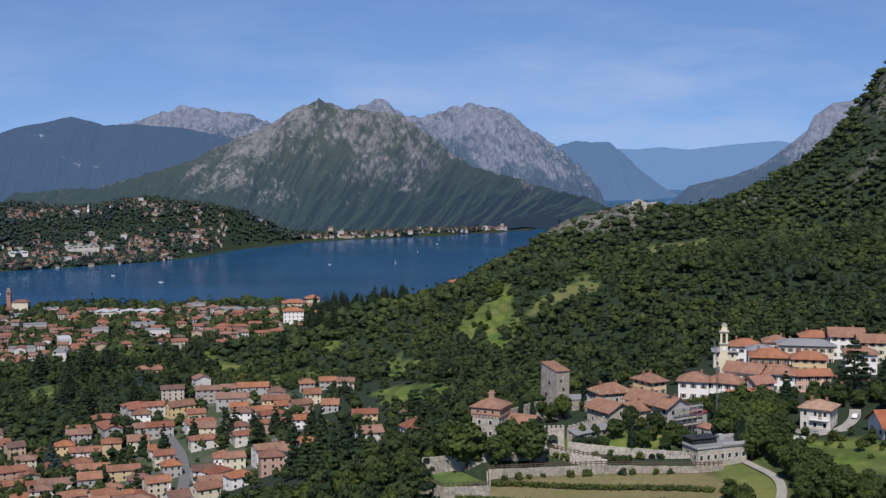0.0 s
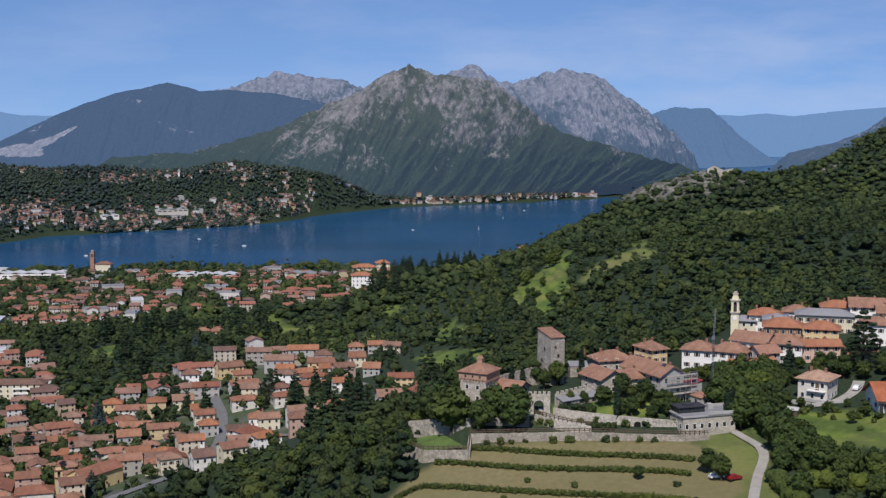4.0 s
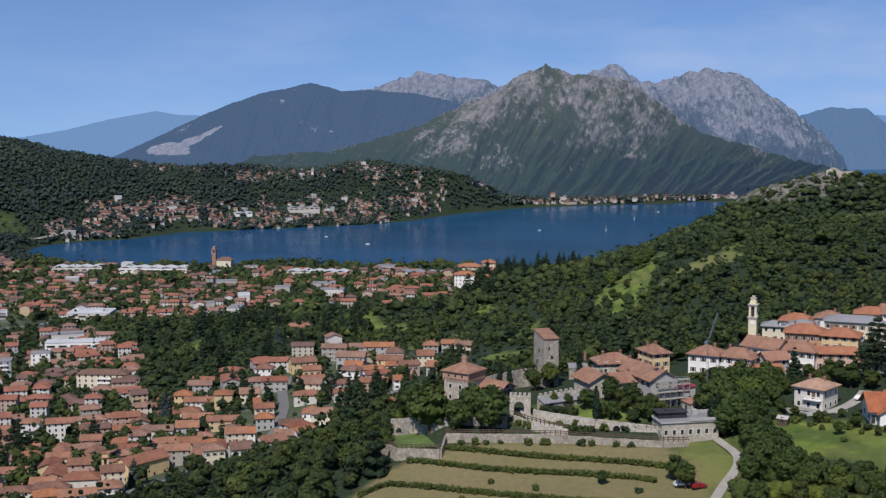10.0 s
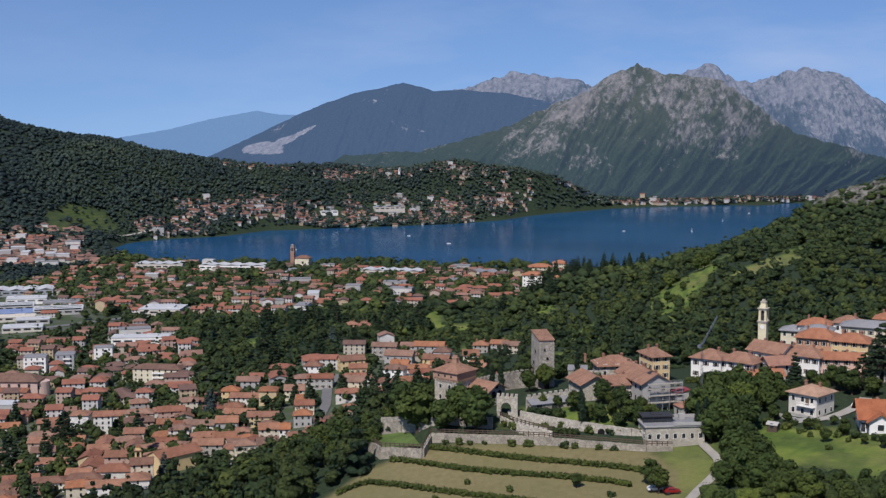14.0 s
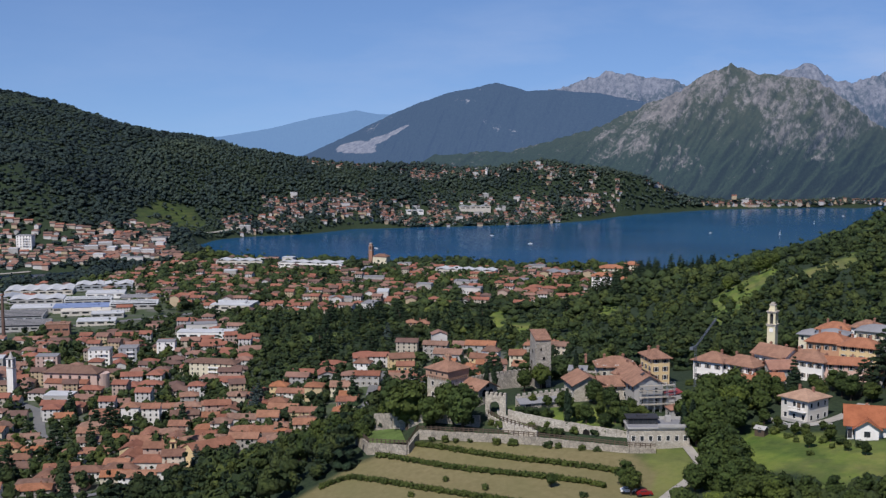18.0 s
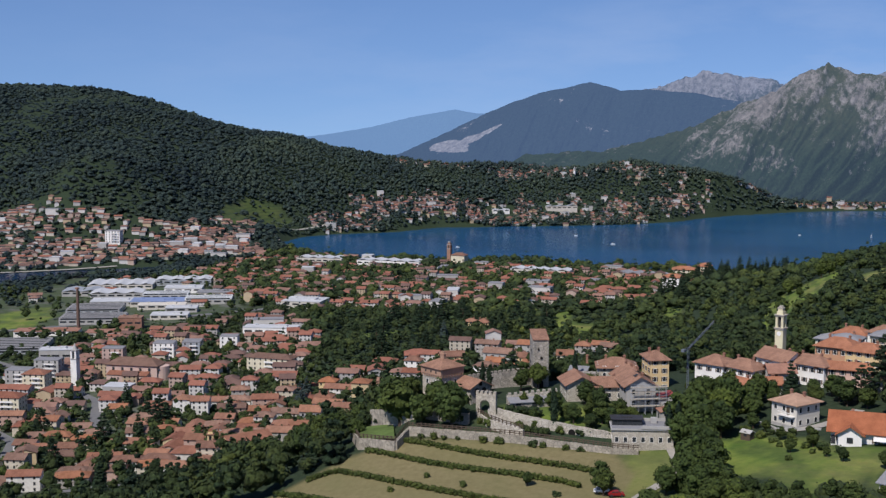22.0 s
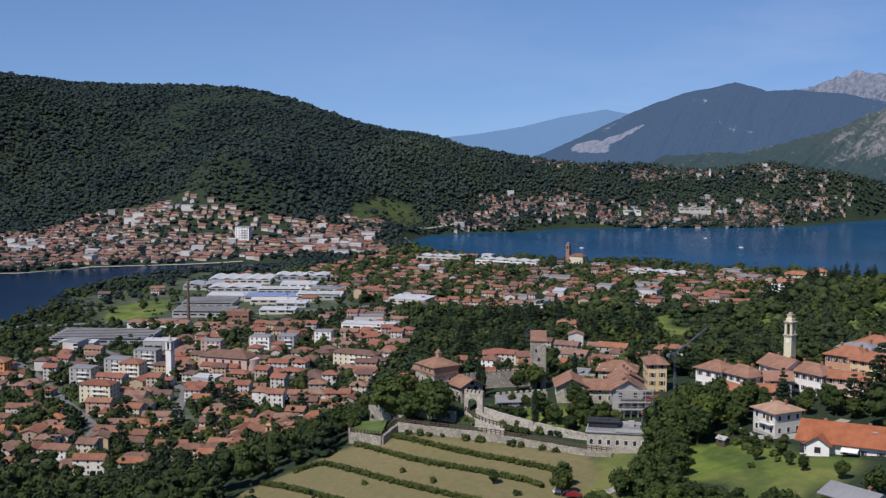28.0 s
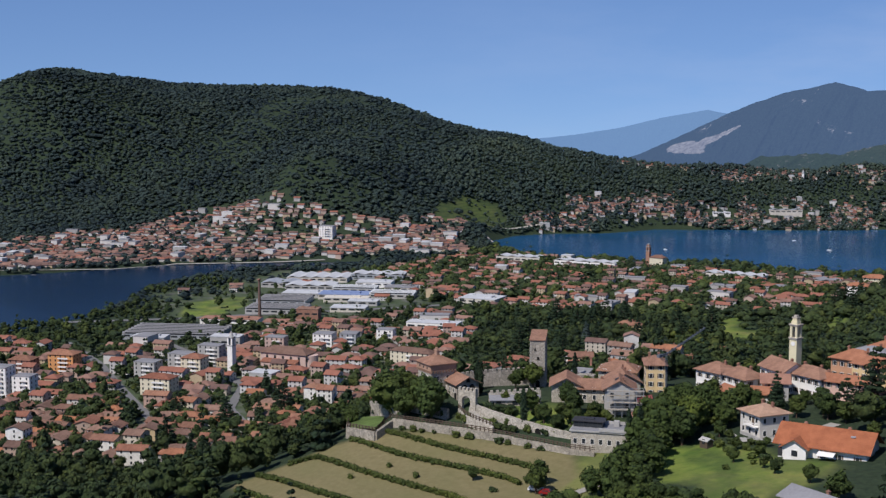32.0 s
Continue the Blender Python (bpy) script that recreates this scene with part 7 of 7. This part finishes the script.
for i, (x, y, s) in enumerate(((104, 436, 0.8), (96, 432, 0.9), (90, 428, 0.9), (98, 424, 1.0), (91, 417, 1.05), (99, 414, 1.05), (93, 408, 1.05), (101, 405, 0.95), (96, 400, 1.0), (92, 396, 0.9), (99, 394, 0.8), (104, 428, 0.8), (106, 421, 0.7), (87, 410, 0.9), (110, 432, 0.6), (108, 438, 0.7), (103, 441, 0.5), (114, 434, 0.55), (121, 437, 0.7), (127, 442, 0.8), (90, 444, 0.5), (118, 450, 0.5), (136, 436, 0.7), (143, 440, 0.8),
                               (99, 389, 1.0), (103, 384, 1.05), (100, 378, 1.1), (106, 378, 0.95), (101, 371, 1.1), (107, 371, 0.9), (103, 364, 1.15), (110, 364, 0.9), (98, 362, 0.8), (108, 357, 1.0), (115, 358, 0.8), (113, 351, 0.9), (121, 355, 0.7), (120, 347, 0.9), (127, 351, 0.75), (133, 352, 0.7), (129, 343, 0.8), (138, 345, 0.7), (140, 356, 0.6), (146, 350, 0.8), (152, 358, 0.5), (86, 436, 0.6), (108, 414, 0.5), (130, 438, 0.8), (124, 447, 0.7), (152, 436, 0.9), (158, 428, 0.9), (150, 420, 0.6), (160, 412, 0.8), (128, 397, 0.5), (123, 392, 0.42), (118, 404, 0.4), (149, 380, 0.5), (160, 370, 0.8),
                               (112, 412, 0.36), (125, 408, 0.3), (133, 388, 0.3), (138, 384, 0.4), (100, 342, 0.9), (110, 343, 0.7), (118, 338, 0.8), (128, 332, 0.9), (140, 328, 0.8))):
    tree("broad", x, y, s * (1.4 if 86 < x < 107 and 393 < y < 440 else 1.15), 40 + i)
for x, y, s in ((-140, 668, 1.35), (-152, 676, 1.1), (-92, 668, 1.25), (-86, 684, 1.2), (-98, 690, 1.0), (-66, 668, 1.2), (-60, 660, 1.1), (-176, 712, 1.1), (-214, 618, 1.2), (-300, 640, 1.2), (-262, 610, 1.3), (-240, 575, 1.2)):
    tree("conifer", x, y, s)
for x, y, s in ((-250, 560, 1.0), (-110, 680, 0.9), (-205, 770, 0.9), (-225, 800, 0.9), (-165, 850, 0.8), (-300, 570, 0.9), (-90, 1100, 1.1), (-80, 1080, 1.1), (-70, 1100, 1.1), (-120, 1010, 0.9)):
    tree("cedar", x, y, s)
for x, y, s in ((-128, 684, 1.2), (-107, 687, 1.3), (-92, 654, 1.4), (-72, 638, 1.3), (-46, 502, 1.5), (-40, 490, 1.4), (-35, 486, 1.6), (-52, 508, 1.4), (-58, 520, 1.5), (-30, 478, 1.3), (-164, 698, 1.2), (-176, 469, 1.1), (-137, 594, 1.1)):
    tree("conifer", x, y, s)
for x, y, s in ((-5, 457, 0.9), (-11, 520, 1.0), (-243, 968, 1.0), (-252, 955, 1.1), (-181, 784, 0.8), (-162, 794, 0.9), (-230, 819, 1.0), (-105, 1044, 1.0), (-94, 1029, 1.1), (-83, 1018, 1.0), (-235, 506, 1.0), (-243, 597, 1.1), (-240, 590, 0.7)):
    tree("cedar", x, y, s)
for i, (x, y, s) in enumerate(((-88, 480, 1.0), (-80, 470, 1.1), (-194, 528, 0.6), (-214, 545, 0.7), (-70, 455, 1.3), (-60, 445, 1.2), (-50, 430, 1.3), (-42, 415, 1.3), (-30, 405, 1.3), (-20, 398, 1.2), (-24, 385, 1.2), (-14, 378, 1.1))):
    tree("broad", x, y, s, 300 + i)
for x, y, s in ((-197, 668, 1.1), (-152, 530, 0.9), (-190, 650, 1.2), (-184, 640, 1.0), (-186, 820, 0.9)):
    tree("blue", x, y, s)

for x, y, s in ((34, 930, 1.5), (38, 936, 1.3), (18, 905, 1.2), (40, 965, 1.1), (36, 800, 1.1), (24, 850, 0.9), (30, 880, 0.8)):
    tree("broad", x, y, s, 680)
rnd = random.Random(5)
for i in range(40):
    x, y = rnd.uniform(-112, -30), rnd.uniform(1070, 1190)
    if not is_built(np.array([x]), np.array([y]))[0] and inside(MEADOWS[10], x, y) < -6:
        tree("conifer", x, y, rnd.uniform(1.0, 1.5), 700 + i)
for i in range(26):
    x, y = rnd.uniform(-300, -160), rnd.uniform(880, 1010)
    if not is_built(np.array([x]), np.array([y]))[0]:
        tree(rnd.choice(("conifer", "conifer", "cedar")), x, y, rnd.uniform(0.8, 1.15), 760 + i)

# ---- woodland ----
CLEAR = [VINEYARD, [(76, 376), (76, 404), (95, 404), (99, 372), (92, 330), (80, 330)], [(-4, 376), (-2, 398), (10, 425), (22, 442), (40, 450), (62, 470), (84, 478), (88, 440), (82, 400), (80, 386), (40, 382)],
         [(82, 440), (84, 482), (104, 545), (170, 548), (172, 440), (150, 430), (132, 432), (112, 436)], [(92, 330), (92, 440), (112, 440), (165, 420), (172, 320)]]


EDGE = [(-135, 560), (-125, 500), (-80, 455), (-40, 440), (-10, 470), (0, 520), (-10, 680), (-40, 800), (-110, 810), (-150, 700)]
FOOT = [(-72, 416), (-163, 624), (-153, 677), (-106, 687), (-43, 488), (-60, 454), (-70, 430)]
FRONT = [(-240, 440), (-150, 425), (-105, 440), (-88, 500), (-105, 570), (-200, 560)]


def scatter(x0, x1, y0, y1, step, seed):
    rs = np.random.RandomState(seed)
    gx, gy = np.meshgrid(np.arange(x0, x1, step), np.arange(y0, y1, step))
    x = gx.ravel() + rs.uniform(-0.5, 0.5, gx.size) * step
    y = gy.ravel() + rs.uniform(-0.5, 0.5, gx.size) * step
    az = np.degrees(np.arctan2(-(x - 150), y + 20))
    ok = (az > -24) & (az < 68)
    x, y = x[ok], y[ok]
    ok = ((within(MEADOWS, x, y, 1) < 0.5) | ((rs.rand(len(x)) < 0.13) & (y > 700))) & (within(CLEAR, x, y, 1) < 0.5) & ~is_built(x, y)
    ok &= ((inside(LAKE, x, y) < np.where(y > 1500, -3, -7)) | ((y > 1500) & (height(x, y) > 4))) & (inside(MERE, x, y) < -7)
    town = np.zeros(len(x))
    zz = height(x, y)
    for i, (p, d) in enumerate(TOWNS):
        if i in (4, 5, 6):
            continue
        town = np.maximum(town, (inside(p, x, y) > 0) * d * (zz > (50 if i == 6 else -9)) * (zz < (24 if i == 4 else 999)))
    ok &= ~((x < -380) & (x > -840) & (y > 1780 + (x + 794) * 0.62) & (rs.rand(len(x)) < 0.85))
    for p in ROCKS:
        ok &= ~((inside(p, x, y) > -3) & (rs.rand(len(x)) < 0.3))
    ok &= rs.rand(len(x)) > town * np.where((x < -640) | (y > 1500), 0.62, 0.45)
    ok &= ~((inside(EDGE, x, y) > 0) & (rs.rand(len(x)) < 0.62))
    ok &= ~((inside(FOOT, x, y) > 0) & (rs.rand(len(x)) < 0.66))
    ok &= ~((inside(FRONT, x, y) > 0) & (rs.rand(len(x)) < 0.8))
    ok &= (y > 325) & ((x > -100) | (y > 385))
    works = inside(TOWNS[7][0], x, y) > 0
    ok &= ~(works & (rs.rand(len(x)) < 0.8))
    return x[ok], y[ok], rs


def woodland(name, label, x, y, rs, temps, mats, smin, smax, flat=1.0, sunk=1.2):
    """One mesh of many trees, out of a few crowns turned and scaled."""
    k = rs.randint(0, len(temps), len(x))
    con = vnoise(x, y, 60, 77, 2) > 0.35
    z = height(x, y)
    V, F, T, I, o = [], [], [], [], 0
    sizes = (smin * 0.85 + (smax * 1.15 - smin * 0.85) * rs.rand(len(x)) ** 1.5) * np.clip(1 + 0.4 * vnoise(x, y, 35, 31, 3), 0.6, 1.45)
    for p, _ in TOWNS[3:7]:
        sizes = np.where(inside(p, x, y) > 0, sizes * 0.85, sizes)
    for j, (tv, tf) in enumerate(temps):
        sel = np.nonzero(k == j)[0]
        if not len(sel):
            continue
        a = rs.uniform(0, 2 * math.pi, len(sel))
        s = sizes[sel][:, None]
        ca, sa = np.cos(a)[:, None], np.sin(a)[:, None]
        vx, vy, vz = tv[:, 0][None] / flat ** 0.5, tv[:, 1][None] / flat ** 0.5, tv[:, 2][None] * flat
        P = np.stack([x[sel][:, None] + (vx * ca - vy * sa) * s, y[sel][:, None] + (vx * sa + vy * ca) * s, z[sel][:, None] + vz * s * rs.uniform(0.8, 1.15, (len(sel), 1)) - sunk], -1)
        V.append(P.reshape(-1, 3))
        F.append((tf[None] + (np.arange(len(sel)) * len(tv))[:, None, None] + o).reshape(-1, 3))
        T.append(np.repeat(rs.rand(len(sel)), len(tv)))
        I.append(np.full(len(sel) * len(tf), mats[j]))
        o += len(sel) * len(tv)
    me = tri_mesh(name, np.concatenate(V), np.concatenate(F), [LEAF, LEAF_DARK, LEAF_FAR_HAZE, LEAF_SHORE_HAZE], np.concatenate(T), np.concatenate(I))
    return tagged(new(name, me), label, "woodland", kind="stuff")


MID_T = [broadleaf(700 + i, 5, 9, 0.72, True) for i in range(6)] + [conifer(720, 4, 4, 0.8, 2.6, 12, True)]
MID_M = [0, 0, 0, 0, 0, 0, 1]
NEAR_T = [broadleaf(740 + i, 7, 18, 0.5) for i in range(5)] + [conifer(760, 5, 6, 0.6, 2.6, 12, True)]
FAR_T = [broadleaf(780 + i, 1, 6, 1.5, True) for i in range(4)]
HILL_T = [broadleaf(810 + i, 3, 6, 0.85, True) for i in range(6)] + [conifer(819, 3, 3, 0.9, 2.4, 11, True)]
SLOPE_T = [broadleaf(790 + i, 4, 6, 0.85, True) for i in range(6)] + [conifer(799, 3, 3, 0.9, 2.4, 11, True)]
x, y, rs = scatter(-420, 260, 240, 560, 7.0, 1)
woodland("woodland_near", "dense leafy woods on the near slopes", x, y, rs, NEAR_T, [0, 0, 0, 0, 0, 1], 0.75, 1.3)

x, y, rs = scatter(-720, 330, 560, 1000, 7.0, 2)
woodland("woodland", "green woods and gardens between meadows and houses", x, y, rs, MID_T, MID_M, 0.6, 1.15, 0.9)

x, y, rs = scatter(-640, 640, 1000, 1440, 6.3, 3)
woodland("woodland_far", "wooded hillside above the lake", x, y, rs, HILL_T, MID_M, 0.6, 1.2, 0.78)

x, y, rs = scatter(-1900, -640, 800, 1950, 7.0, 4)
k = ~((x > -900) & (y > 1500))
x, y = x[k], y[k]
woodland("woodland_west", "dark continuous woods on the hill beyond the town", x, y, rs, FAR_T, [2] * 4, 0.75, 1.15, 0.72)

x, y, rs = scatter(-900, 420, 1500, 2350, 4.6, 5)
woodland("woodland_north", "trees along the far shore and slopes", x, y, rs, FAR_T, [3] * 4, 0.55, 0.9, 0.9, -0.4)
x, y, rs = scatter(-680, -60, 430, 1340, 4.7, 9)
t = np.zeros(len(x), bool)
for p, _ in TOWNS[:3]:
    t |= inside(p, x, y) > 0
t &= rs.rand(len(x)) < 0.85
x, y = x[t], y[t]
woodland("garden_trees", "garden trees and shrubs between the town houses", x, y, rs, SLOPE_T, MID_M, 0.4, 0.95)
